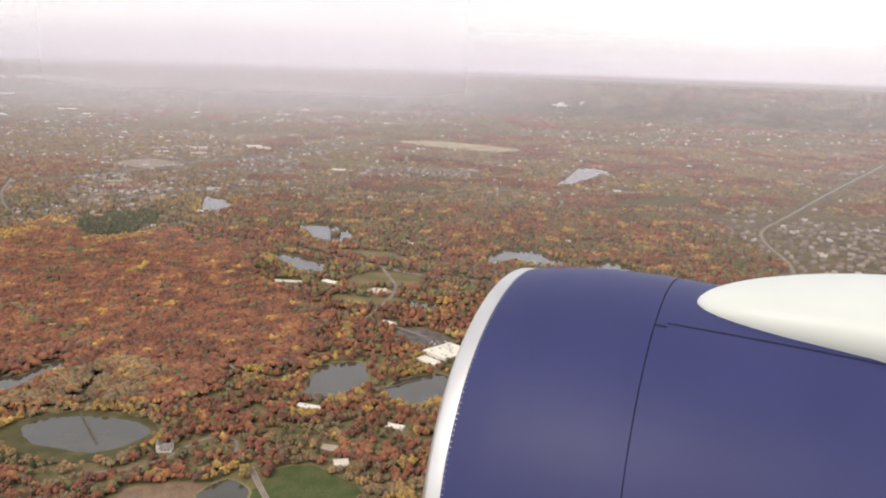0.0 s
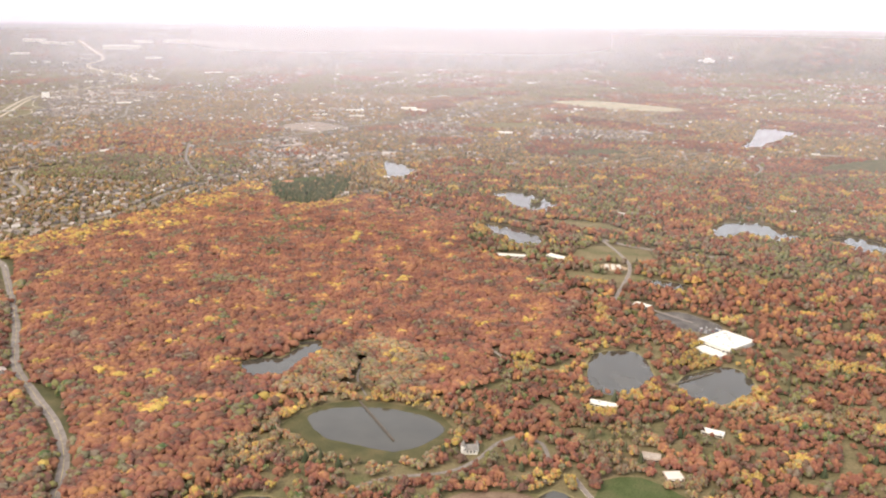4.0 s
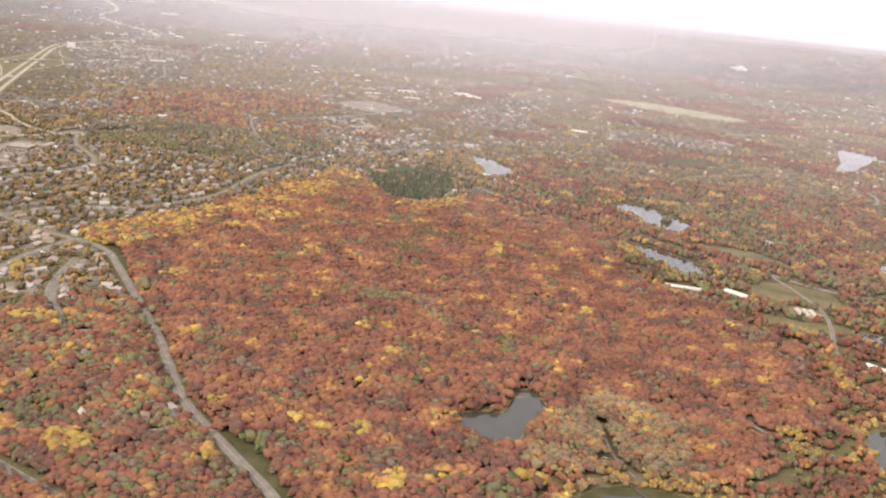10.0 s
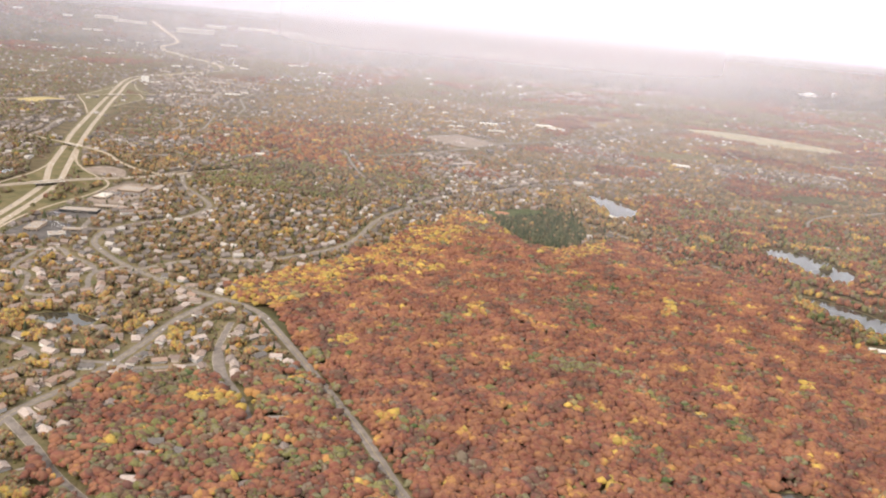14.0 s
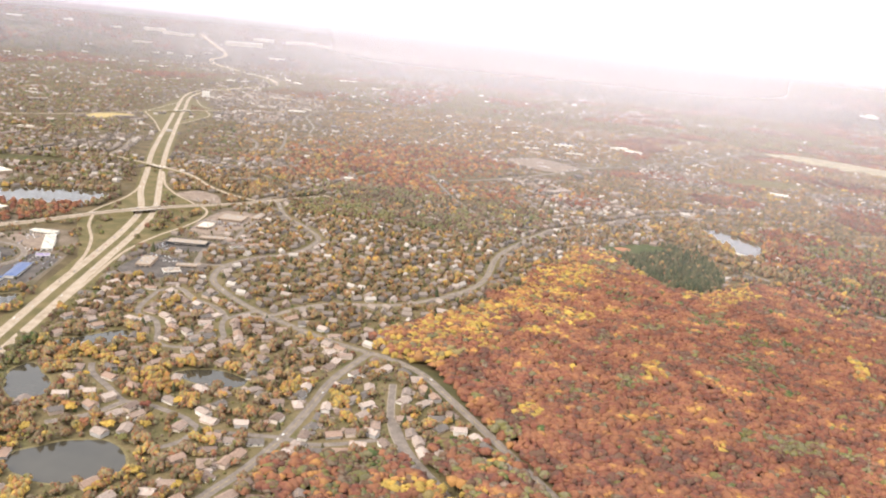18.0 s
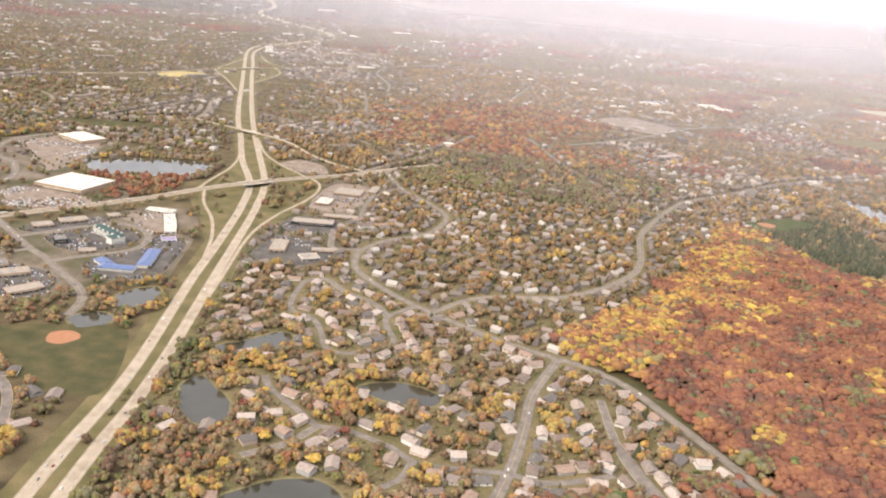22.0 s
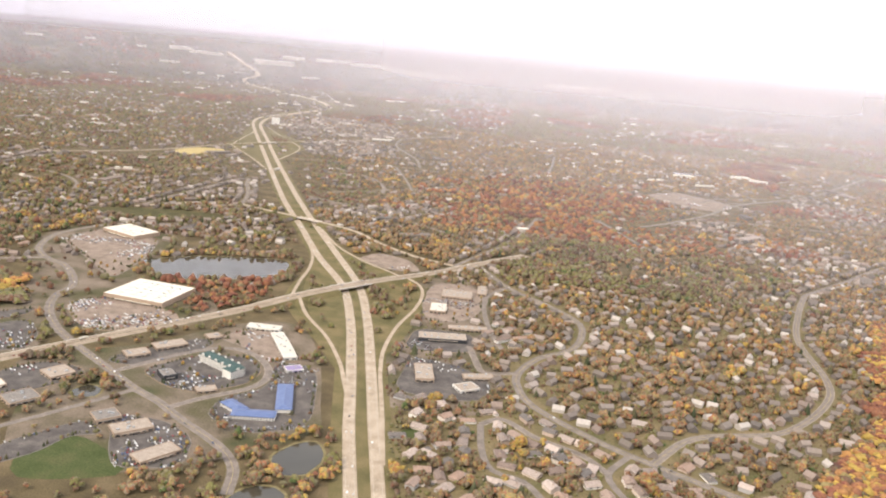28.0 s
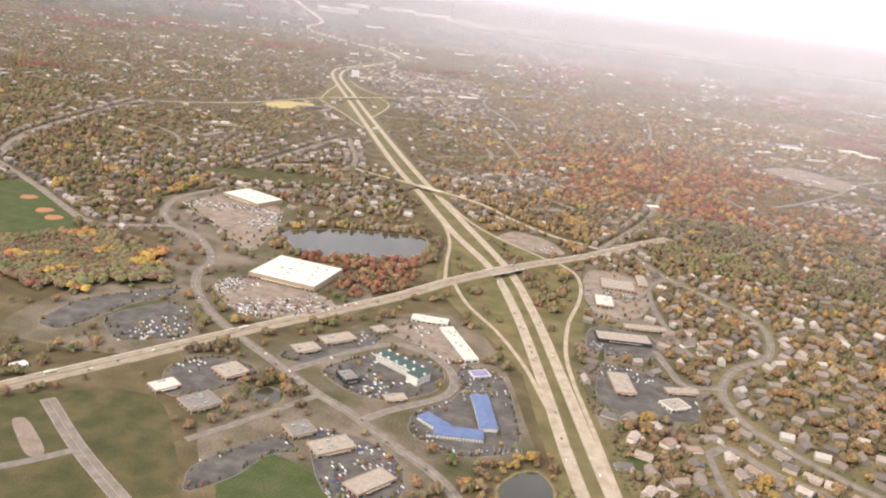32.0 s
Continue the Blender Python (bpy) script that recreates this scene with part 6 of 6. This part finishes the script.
def garden_tree(lobes, wide, tall, seed):
    """A tree with a tapered, forked trunk and a crown of many ragged clumps."""
    tree_rng = random.Random(seed)
    ob = tagged(new("tree"), "broad autumn tree in a suburban garden", "tree", "garden trees")
    tb = bmesh.new()
    bmesh.ops.create_cone(tb, cap_ends=True, segments=7, radius1=0.2, radius2=0.09, depth=tall * 0.55, matrix=Matrix.Translation((0, 0, tall * 0.275)))
    for k in range(4):
        bmesh.ops.create_cone(tb, cap_ends=True, segments=5, radius1=0.08, radius2=0.03, depth=wide * 0.9, matrix=pose(0, 0, tall * 0.5, 0, 0, 90 * k + 20) @ pose(0.3 * wide, 0, 0.25 * wide, 0, 50, 0))
    part("trunk", tb, m_bark, ob)
    shapes, f0 = SPARK
    vv, ff = [], []
    for k in range(lobes):
        a, q = 2.4 * k, wide * 0.72 * math.sqrt((k + 0.5) / lobes)
        z = tall * 0.62 + 0.42 * tall * (1 - (q / wide) ** 2) * tree_rng.uniform(0.2, 1.0) - 0.1 * tall
        s = wide * tree_rng.uniform(0.26, 0.44)
        b = len(vv)
        vv += [(q * math.cos(a) + s * x, q * math.sin(a) + s * y, z + s * 0.85 * w) for x, y, w in tree_rng.choice(shapes)]
        ff += [tuple(int(i) + b for i in t) for t in f0]
    mesh_object("crown", vv, ff, m_tree_leaves, ob)
    return ob


GARDEN = [garden_tree(16, 3.0, 5.2, 1), garden_tree(13, 2.5, 5.6, 2), garden_tree(20, 3.5, 5.0, 3), garden_tree(11, 2.0, 4.6, 4)]
tree_rng = random.Random(8)
depth = 0.404 * p[:, 0] + 0.915 * p[:, 1]
pick = np.where(ok & (town | gold) & ~zoo & (depth > 150) & (depth < 330) & (p[:, 0] > -900) & (p[:, 0] < -560))[0]
for i in pick[:: max(1, len(pick) // 72)][:72]:
    copy_thing(GARDEN[tree_rng.randrange(4)], pose(p[i, 0], p[i, 1], 0, 0, 0, tree_rng.uniform(0, 360)))
    ok[i] = False
for m in GARDEN:
    for o in (*m.children_recursive, m):
        bpy.data.objects.remove(o)
for k, (nm, words, mask, mat) in enumerate((("gold_trees", "golden and khaki trees round ponds and gardens", gold, m_wood_gold), ("ridge_woods", "red and brown autumn woods between ponds", red, m_wood_red),
                                            ("park_woods", "fading brown and rust park woods", dull, m_wood_dull), ("town_trees", "olive, gold and brown garden and street trees", town, m_wood_mixed))):
    for tag, near_by, models in (("", near, SPARK), ("_beyond", ~near, SPARK)):
        s = mask & ok & near_by
        if near_by is near:
            # each crown is a main mass with five lobes round it
            a = rng.uniform(0, 6.28, s.sum())
            q, rr, hh, ll = [p[s]], [r[s] * 0.7], [h[s] * 0.8], [lift[s] + 0.1 * h[s]]
            for turn, size in ((0.0, 0.55), (1.4, 0.45), (2.7, 0.5), (4.1, 0.42), (5.2, 0.48)):
                q.append(p[s] + np.c_[np.cos(a + turn), np.sin(a + turn)] * (r[s] * 0.62)[:, None])
                rr.append(r[s] * size)
                hh.append(h[s] * size)
                ll.append(lift[s] + h[s] * rng.uniform(-0.45, 0.4, s.sum()))
            stand(nm, words, np.concatenate(q), np.concatenate(rr), np.concatenate(hh), np.concatenate(ll), SPARK, mat, 25 + k)
        else:
            stand(nm + tag, words, p[s], r[s], h[s], lift[s], models, mat, 25 + k)
q = scatter(-905, -440, 430, 1180, 3.1, 90)
q = q[in_view(q, 60) & ~within(q, OAKWOOD) & ~within(q, PINEWOOD, 9.0)]
q = q[(rng.random(len(q)) < 0.42 + 0.5 * field_noise(q, 0.04, 15.0)) & free(q, 0.4) & (away(q, VERGES) > 20)]
b = 0.7 + 1.1 * rng.random(len(q)) ** 2
stand("undergrowth", "leafless brown shrubs and small trees between houses", q, b, b * 0.9, b * 0.5, LOW, m_wood_dull, 34)
s = pine & free(p, 0.0)
stand("pine_plantation", "dense dark green pine plantation", p[s], r[s] * 1.15, h[s] * 1.3, r[s] * 0 + 2.6, CONES, m_conifer, 31)
s = (u > 0.975) & ~pine & ~trade & ~verge & free(p, 0.6)
stand("scattered_conifers", "scattered dark green conifers among houses", p[s], r[s] * 0.75, h[s] * 1.3, r[s] * 0 + 1.6, CONES, m_conifer, 32)
edge_rng = np.random.default_rng(70)
q = []
for pts, mat, words, turn, number in LOTS[:14]:
    ln = curve(list(rounded(pts)) + [rounded(pts)[0]], 2.6)
    q.append(ln + normals(ln) * edge_rng.uniform(-2.6, -0.9, (len(ln), 1)))
q = np.concatenate(q)
clear_of = np.ones(len(q), bool)
for ln, half in LINES:
    clear_of &= away(q, ln) > half - 0.6
for x, y, w in FOOTPRINTS:
    clear_of &= np.hypot(q[:, 0] - x, q[:, 1] - y) > w * 0.8
q = q[clear_of & (field_noise(q, 0.06, 44.0) + edge_rng.uniform(-0.5, 0.5, len(q)) > 0.0)]
b = edge_rng.uniform(0.6, 1.25, len(q))
third = edge_rng.random(len(q))
stand("lot_conifers", "small dark conifers along the edges of parking lots", q[third < 0.45], b[third < 0.45] * 0.8, b[third < 0.45] * 1.3, b[third < 0.45] * 0.9, CONES, m_conifer, 71)
stand("lot_shrubs", "brown and rust shrubs along the edges of parking lots", q[third >= 0.45], b[third >= 0.45], b[third >= 0.45], b[third >= 0.45] * 0.7, SPARK, m_wood_dull, 72)
isl = np.array([(-136, 1067), (-132, 1074), (-129, 1069), (-132, 1064), (-127, 1074)], float)
stand("island_trees", "dull brown trees on the pond's island", isl, np.full(5, 2.8), np.full(5, 3.0), np.full(5, 2.5), FINE, m_wood_dull, 33)

# country beyond: larger, simpler crowns
p = scatter(-2700, 1700, 1330, 2500, 8.5, 40)
p = p[in_view(p)]
n1, n2 = field_noise(p, 0.006, 2.0), field_noise(p, 0.02, 7.0)
u = rng.random(len(p))
ridge = (np.hypot((p[:, 0] + 800) / 200, (p[:, 1] - 1490) / 330) + 0.75 * n2 + 0.6 * (u * 11 % 1) < 1.2)
red = (n1 + 0.5 * step01(-900, 100, p[:, 0]) - 0.25 > 0.28) | ridge
estate = np.zeros(len(p), bool)
for q in ESTATES:
    estate |= inside(p, np.array(q, float))
dark = (p[:, 0] + 0.42 * (p[:, 1] - 1330) < -1010) & (u * 17 % 1 < 0.8)
road_gap = margin(p)
verge_gap = away(p, VERGES)
ok = (u < np.where(red, 0.92, np.where(estate, 0.22, 0.58 + 0.3 * n2))) & free(p, 1.0) & (road_gap > 15) & (verge_gap > 30)
r = rng.uniform(2.6, 4.6, len(p)) * np.where(np.minimum(road_gap, verge_gap) < 60, 0.55, 1.0)
h = r * rng.uniform(0.55, 0.85, len(p))
for nm, words, s, mat in (("middle_red_woods", "red autumn woods in the middle distance", red & ~ridge & (n2 < 0.5), m_wood_mid), ("ridge_oak_woods", "orange and rust oak woods in the middle distance", ridge & (n2 < 0.5), m_wood_ridge), ("middle_town_trees", "olive and brown suburban trees in the middle distance", ~red & (n2 < 0.5) & ~dark, m_wood_mixed),
                          ("middle_dark_woods", "dark olive and brown woods beyond the freeway", ~red & (n2 < 0.5) & dark, m_wood_dull),
                          ("middle_gold_trees", "golden trees in the middle distance", (n2 >= 0.5) & ~dark, m_wood_gold), ("middle_brown_trees", "brown and olive trees in the middle distance", (n2 >= 0.5) & dark, m_wood_mixed)):
    s = s & ok
    stand(nm, words, p[s], r[s], h[s], r[s] * 0.35, LOW, mat, 41)
p = scatter(-4600, 2900, 2500, 4600, 13.5, 50)
p = p[in_view(p, 200) & (np.hypot(p[:, 0] + 450, p[:, 1] - 200) < 4425)]
n1, n2 = field_noise(p, 0.004, 4.0), field_noise(p, 0.012, 8.0)
ok = (rng.random(len(p)) < 0.72 + 0.4 * n2) & free(p, 2.0) & (away(p, curve(FREEWAY_FAR, 30)) > 70)
r = rng.uniform(4.5, 8.0, len(p)) * np.where(away(p, curve(FREEWAY_FAR, 30)) < 170, 0.5, 1.0)
h = r * rng.uniform(0.35, 0.6, len(p))
for nm, words, s, mat in (("distant_red_woods", "far red and brown woods", n1 > 0.1, m_wood_mid), ("distant_woods", "far dull brown and olive woods", n1 <= 0.1, m_wood_dull)):
    s = s & ok
    stand(nm, words, p[s], r[s], h[s], r[s] * 0.2 + slope_z(p[s, 0], p[s, 1]), LOW, mat, 51)

# far houses and sheds, too small to tell apart
p = scatter(-2700, 1700, 1000, 2500, 12.0, 60)
p = p[in_view(p)]
n1 = field_noise(p, 0.006, 2.0)
estate = np.zeros(len(p), bool)
for q in ESTATES:
    estate |= inside(p, np.array(q, float))
ridge = np.hypot((p[:, 0] + 800) / 190, (p[:, 1] - 1500) / 330) < 1.0
keep = (rng.random(len(p)) < np.where(estate, 0.85, np.where(ridge, 0.05, np.where(p[:, 0] > -250, 0.08, 0.24)))) & (margin(p) > 8) & (estate | (n1 < 0.22)) & free(p, 3.0) & ~inside(p, np.array(PINEWOOD)) & ~inside(p, np.array(OAKWOOD))
p = p[keep]
q = scatter(-4300, 2600, 2500, 4300, 34.0, 61)
q = q[in_view(q) & (np.hypot(q[:, 0] + 450, q[:, 1] - 200) < 4300)]
q = q[(rng.random(len(q)) < 0.6) & (field_noise(q, 0.003, 6.0) > 0.0)]
vv, ff = [], []
for k, (x, y) in enumerate(np.r_[p, q, [(a, b) for a, b, _ in FAR_HOUSES]]):
    far = len(p) <= k < len(p) + len(q)
    big = rng.random() < (0.12 if far else 0.015) and k < len(p) + len(q)
    w, d, h0, h1 = (22 * rng.uniform(0.6, 2.0), 12, 4, 4.1) if big else ((8, 6, 4, 6.5) if far else (rng.uniform(6, 9), rng.uniform(4, 6), rng.uniform(1.6, 2.6), 4.0))
    a = rng.uniform(0, math.pi)
    c, s = math.cos(a), math.sin(a)
    b = len(vv)
    for px, py, pz in ((-w / 2, -d / 2, 0), (w / 2, -d / 2, 0), (w / 2, d / 2, 0), (-w / 2, d / 2, 0), (-w / 2, -d / 2, h0), (w / 2, -d / 2, h0), (w / 2, d / 2, h0), (-w / 2, d / 2, h0), (-w / 2, 0, h1), (w / 2, 0, h1)):
        vv.append((x + px * c - py * s, y + px * s + py * c, pz + float(slope_z(x, y))))
    ff += [(b, b + 1, b + 5, b + 4), (b + 2, b + 3, b + 7, b + 6), (b + 1, b + 2, b + 6, b + 9, b + 5), (b + 3, b, b + 4, b + 8, b + 7), (b + 4, b + 5, b + 9, b + 8), (b + 6, b + 7, b + 8, b + 9)]
tagged(mesh_object("far_houses", vv, ff, m_house_far), "pale far suburban roofs among trees", "houses", kind="stuff")

# white halls, tanks and bare yards near the horizon, along the far freeway
DEPOTS = [(-2111, 3831, 165, 40), (-2066, 3948, 95, 30), (-1906, 4013, 150, 22), (-1758, 4041, 150, 22), (-1630, 4050, 120, 20), (-1501, 4046, 150, 16), (-1356, 4093, 100, 14), (-1261, 4137, 85, 12), (-883, 4175, 190, 14), (-734, 4202, 120, 12),
          (-585, 4158, 120, 12), (-2498, 3756, 95, 34), (-2422, 3757, 70, 30), (-2356, 3778, 70, 22), (-2624, 3657, 40, 16), (-2332, 3473, 24, 16), (-2288, 3504, 24, 14), (-2214, 3523, 26, 14), (-1912, 3729, 70, 14), (-1673, 2754, 26, 10), (-1452, 3294, 70, 12),
          (-210, 4418, 70, 10), (-2529, 3282, 26, 12), (-2443, 3552, 80, 12), (-2974, 3462, 60, 12), (-2813, 3595, 40, 12), (-1244, 2664, 22, 10), (-708, 2188, 12, 10), (-853, 1353, 12, 7), (-587, 2047, 40, 12), (-467, 2120, 36, 20)]
for x, y, w, d in DEPOTS:
    z = float(slope_z(x, y))
    d, tall = d * (1.8 if z > 0 else 1.0), 3.0 + 0.03 * w
    hall = tagged(new("depot"), "long low white-roofed depot in hazy far country", "depot", "far depots")
    hall.matrix_world = pose(x, y, z, 0, 0, -math.degrees(math.atan2(x + 450, y - 200)) if z else 20)
    part("wall", block(-w / 2, -d / 2, -0.15 * d, w / 2, d / 2, tall), m_roof_cream, hall)
    part("roof", block(-w / 2 - 0.5, -d / 2 - 0.5, tall, w / 2 + 0.5, d / 2 + 0.5, tall + 0.8), m_roof_white, hall)
tower = tagged(new("water_tower"), "pale water tower on a stem above far woods", "water tower")
tower.matrix_world = pose(656, 3920, float(slope_z(656, 3920)) - 2)
bm = bmesh.new()
bmesh.ops.create_cone(bm, cap_ends=True, segments=12, radius1=3.5, radius2=3.0, depth=16, matrix=Matrix.Translation((0, 0, 8)))
part("stem", bm, m_roof_cream, tower)
bm = bmesh.new()
bmesh.ops.create_uvsphere(bm, u_segments=16, v_segments=10, radius=8, matrix=Matrix.Translation((0, 0, 18)) @ Matrix.Diagonal((1, 1, 0.6, 1)))
part("tank", bm, m_roof_white, tower)
dome = tagged(new("domed_hall"), "white domed hall among far woods", "hall")
dome.matrix_world = pose(566, 3941, float(slope_z(566, 3941)) - 1)
bm = bmesh.new()
bmesh.ops.create_uvsphere(bm, u_segments=20, v_segments=10, radius=22, matrix=Matrix.Diagonal((1, 1, 0.7, 1)))
part("dome", bm, m_roof_white, dome)
part("wing", block(-42, -8, 0, 42, 8, 6), m_wall_white, dome)
part("drum", block(-24, -24, -6, 24, 24, 2), m_wall_white, dome)

# ---- distance, and haze painted on upright sheets ----
along, across = Vector((-0.915, 0.404, 0)), Vector((0.404, 0.915, 0))
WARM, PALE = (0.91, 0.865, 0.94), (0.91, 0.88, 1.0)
# Curved sheets paint the far haze and fade the land into the sky.
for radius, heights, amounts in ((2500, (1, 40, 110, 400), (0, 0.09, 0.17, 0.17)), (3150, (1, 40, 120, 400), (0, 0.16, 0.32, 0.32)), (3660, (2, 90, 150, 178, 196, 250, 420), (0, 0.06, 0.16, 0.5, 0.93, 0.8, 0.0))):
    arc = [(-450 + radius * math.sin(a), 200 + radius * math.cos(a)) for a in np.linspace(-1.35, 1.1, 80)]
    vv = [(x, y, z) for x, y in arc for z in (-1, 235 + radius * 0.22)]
    tagged(mesh_object("haze", vv, [(2 * i, 2 * i + 1, 2 * i + 3, 2 * i + 2) for i in range(len(arc) - 1)], veil_material("painted_haze", PALE, heights, amounts, 0.2 if radius < 3600 else 1.0)), "curved see-through sheet painted as pale far haze", "haze", kind="structure")
# Straight sheets along the flight imitate haze over nearer ground.
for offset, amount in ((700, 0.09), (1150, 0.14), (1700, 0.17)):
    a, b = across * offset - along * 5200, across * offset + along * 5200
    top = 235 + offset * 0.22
    tagged(mesh_object("haze", [(a.x, a.y, -1), (b.x, b.y, -1), (b.x, b.y, top), (a.x, a.y, top)], [(0, 1, 2, 3)], veil_material("painted_haze", WARM, (1, 45, 95, 300), (0, amount * 0.5, amount, amount), 0.65)), "upright see-through sheet painted as pale nearer haze", "haze", kind="structure")


# ---- the airliner's engine, where it stands beside the window as the flight begins ----
m_cowl = material("glossy_dark_blue_paint", [(0.026, 0.029, 0.105), (0.034, 0.038, 0.13)], 3.0, 4, 0.5, spread=0.2, spec=0.3)
m_lip = material("bare_silver_metal", [(0.62, 0.60, 0.58), (0.72, 0.70, 0.68)], 8.0, 4, 0.38, metal=0.85, spread=0.2)
m_fairing = material("white_aircraft_paint", [(0.58, 0.60, 0.56), (0.64, 0.66, 0.62)], 4.0, 4, 0.4, spread=0.2, spec=0.4)
m_seam = material("dark_panel_gap", [(0.012, 0.012, 0.02), (0.02, 0.02, 0.03)], 20, 2, 0.8)
engine = tagged(new("jet_engine"), "dark blue jet engine nacelle with a silver inlet lip", "jet engine")
engine.matrix_world = Matrix(((0.91195, 0.40808, 0.0427, 0.2477), (-0.40853, 0.89339, 0.18697, 1.7485), (0.03815, -0.18795, 0.98144, 224.1128), (0, 0, 0, 1)))
COWL = [(0.0, 0.448), (0.03, 0.454), (0.06, 0.458), (0.1, 0.463), (0.2, 0.467), (0.3, 0.464), (0.4, 0.456), (0.5, 0.447), (0.6, 0.437), (0.9, 0.40), (1.3, 0.33)]


def girth(s):
    return float(np.interp(s, [q[0] for q in COWL], [q[1] for q in COWL]))


def turned(name, profile, mat, label="", seg=160, a0=0.0, a1=2 * math.pi):
    """A surface of revolution about the engine's length."""
    full = a1 - a0 > 6.2
    n = seg if full else seg + 1
    vv = [(s, r * math.cos(a0 + (a1 - a0) * k / seg), r * math.sin(a0 + (a1 - a0) * k / seg)) for s, r in profile for k in range(n)]
    ff = []
    for i in range(len(profile) - 1):
        for k in range(seg):
            k2 = (k + 1) % n
            ff.append((i * n + k, i * n + k2, (i + 1) * n + k2, (i + 1) * n + k))
    return mesh_object(name, vv, ff, mat, engine, label, smooth=True)


ss = np.linspace(0.034, 0.3350, 20)
turned("front_cowl", [(s, girth(s)) for s in ss], m_cowl)
ss = np.linspace(0.3368, 1.3, 40)
turned("rear_cowl", [(s, girth(s) - 0.0006) for s in ss], m_cowl)
lip = [(0.0336, girth(0.034))] + [(0.014 - 0.020 * math.cos(t), 0.432 + 0.022 * math.sin(t)) for t in np.linspace(1.35, -1.2, 14)] + [(0.3, 0.40)]
turned("inlet_lip", lip, m_lip, "silver inlet lip")
turned("panel_gap", [(0.3335, girth(0.334) - 0.003), (0.338, girth(0.338) - 0.003)], m_seam, "dark gap between cowl panels")
turned("exhaust_rim", [(1.3, 0.33), (1.3, 0.25), (1.15, 0.24)], m_lip, "grey exhaust rim")
turned("inner_duct", [(0.3, 0.40), (0.3, 0.0)], m_seam, "dark inside of the inlet")
t0 = math.radians(121.5)
turned("hinge_gap", [(s, girth(s) + 0.0004) for s in np.linspace(0.356, 1.25, 30)], m_seam, "dark access panel gap", 2, t0, t0 + 0.006)
turned("latch_gap", [(0.3365, girth(0.337) + 0.0004), (0.3565, girth(0.3565) + 0.0004)], m_seam, "dark stepped panel gap", 2, math.radians(122.7), math.radians(123.2))
for k in range(150):
    a = math.radians(75 + 1.25 * k)
    s = 0.0375
    rb = bmesh.new()
    bmesh.ops.create_cone(rb, cap_ends=True, segments=6, radius1=0.0014, radius2=0.0009, depth=0.0012, matrix=Matrix.Translation((s, girth(s) * math.cos(a), girth(s) * math.sin(a))) @ Euler((a - math.pi / 2, 0, 0)).to_matrix().to_4x4())
    part("rivet", rb, m_lip, engine)
vv, ff, nseg, nsec = [], [], 32, 36
for i in range(nsec):
    u = i / (nsec - 1)
    s = 0.394 + 1.0 * u ** 1.6
    w = 0.152 * min(1.06, math.sqrt(max(0.0, (s - 0.393) / 0.30)))
    h = 0.085 * min(1.2, math.sqrt(max(0.0, (s - 0.393) / 0.30)))
    a = math.radians(109.3 - 9.0 * min(1, (s - 0.394) / 0.3))
    c, t = np.array((math.cos(a), math.sin(a))) * (girth(s) - 0.004), np.array((-math.sin(a), math.cos(a)))
    rad = np.array((math.cos(a), math.sin(a)))
    for k in range(nseg):
        q = 2 * math.pi * k / nseg
        y, z = c + t * w * math.cos(q) + rad * h * math.sin(q)
        vv.append((s, y, z))
for i in range(nsec - 1):
    for k in range(nseg):
        ff.append((i * nseg + k, i * nseg + (k + 1) % nseg, (i + 1) * nseg + (k + 1) % nseg, (i + 1) * nseg + k))
ff.append(tuple(range(nseg)))
ff.append(tuple((nsec - 1) * nseg + k for k in reversed(range(nseg))))
mesh_object("pylon_fairing", vv, ff, m_fairing, engine, "smooth white pylon fairing", smooth=True)
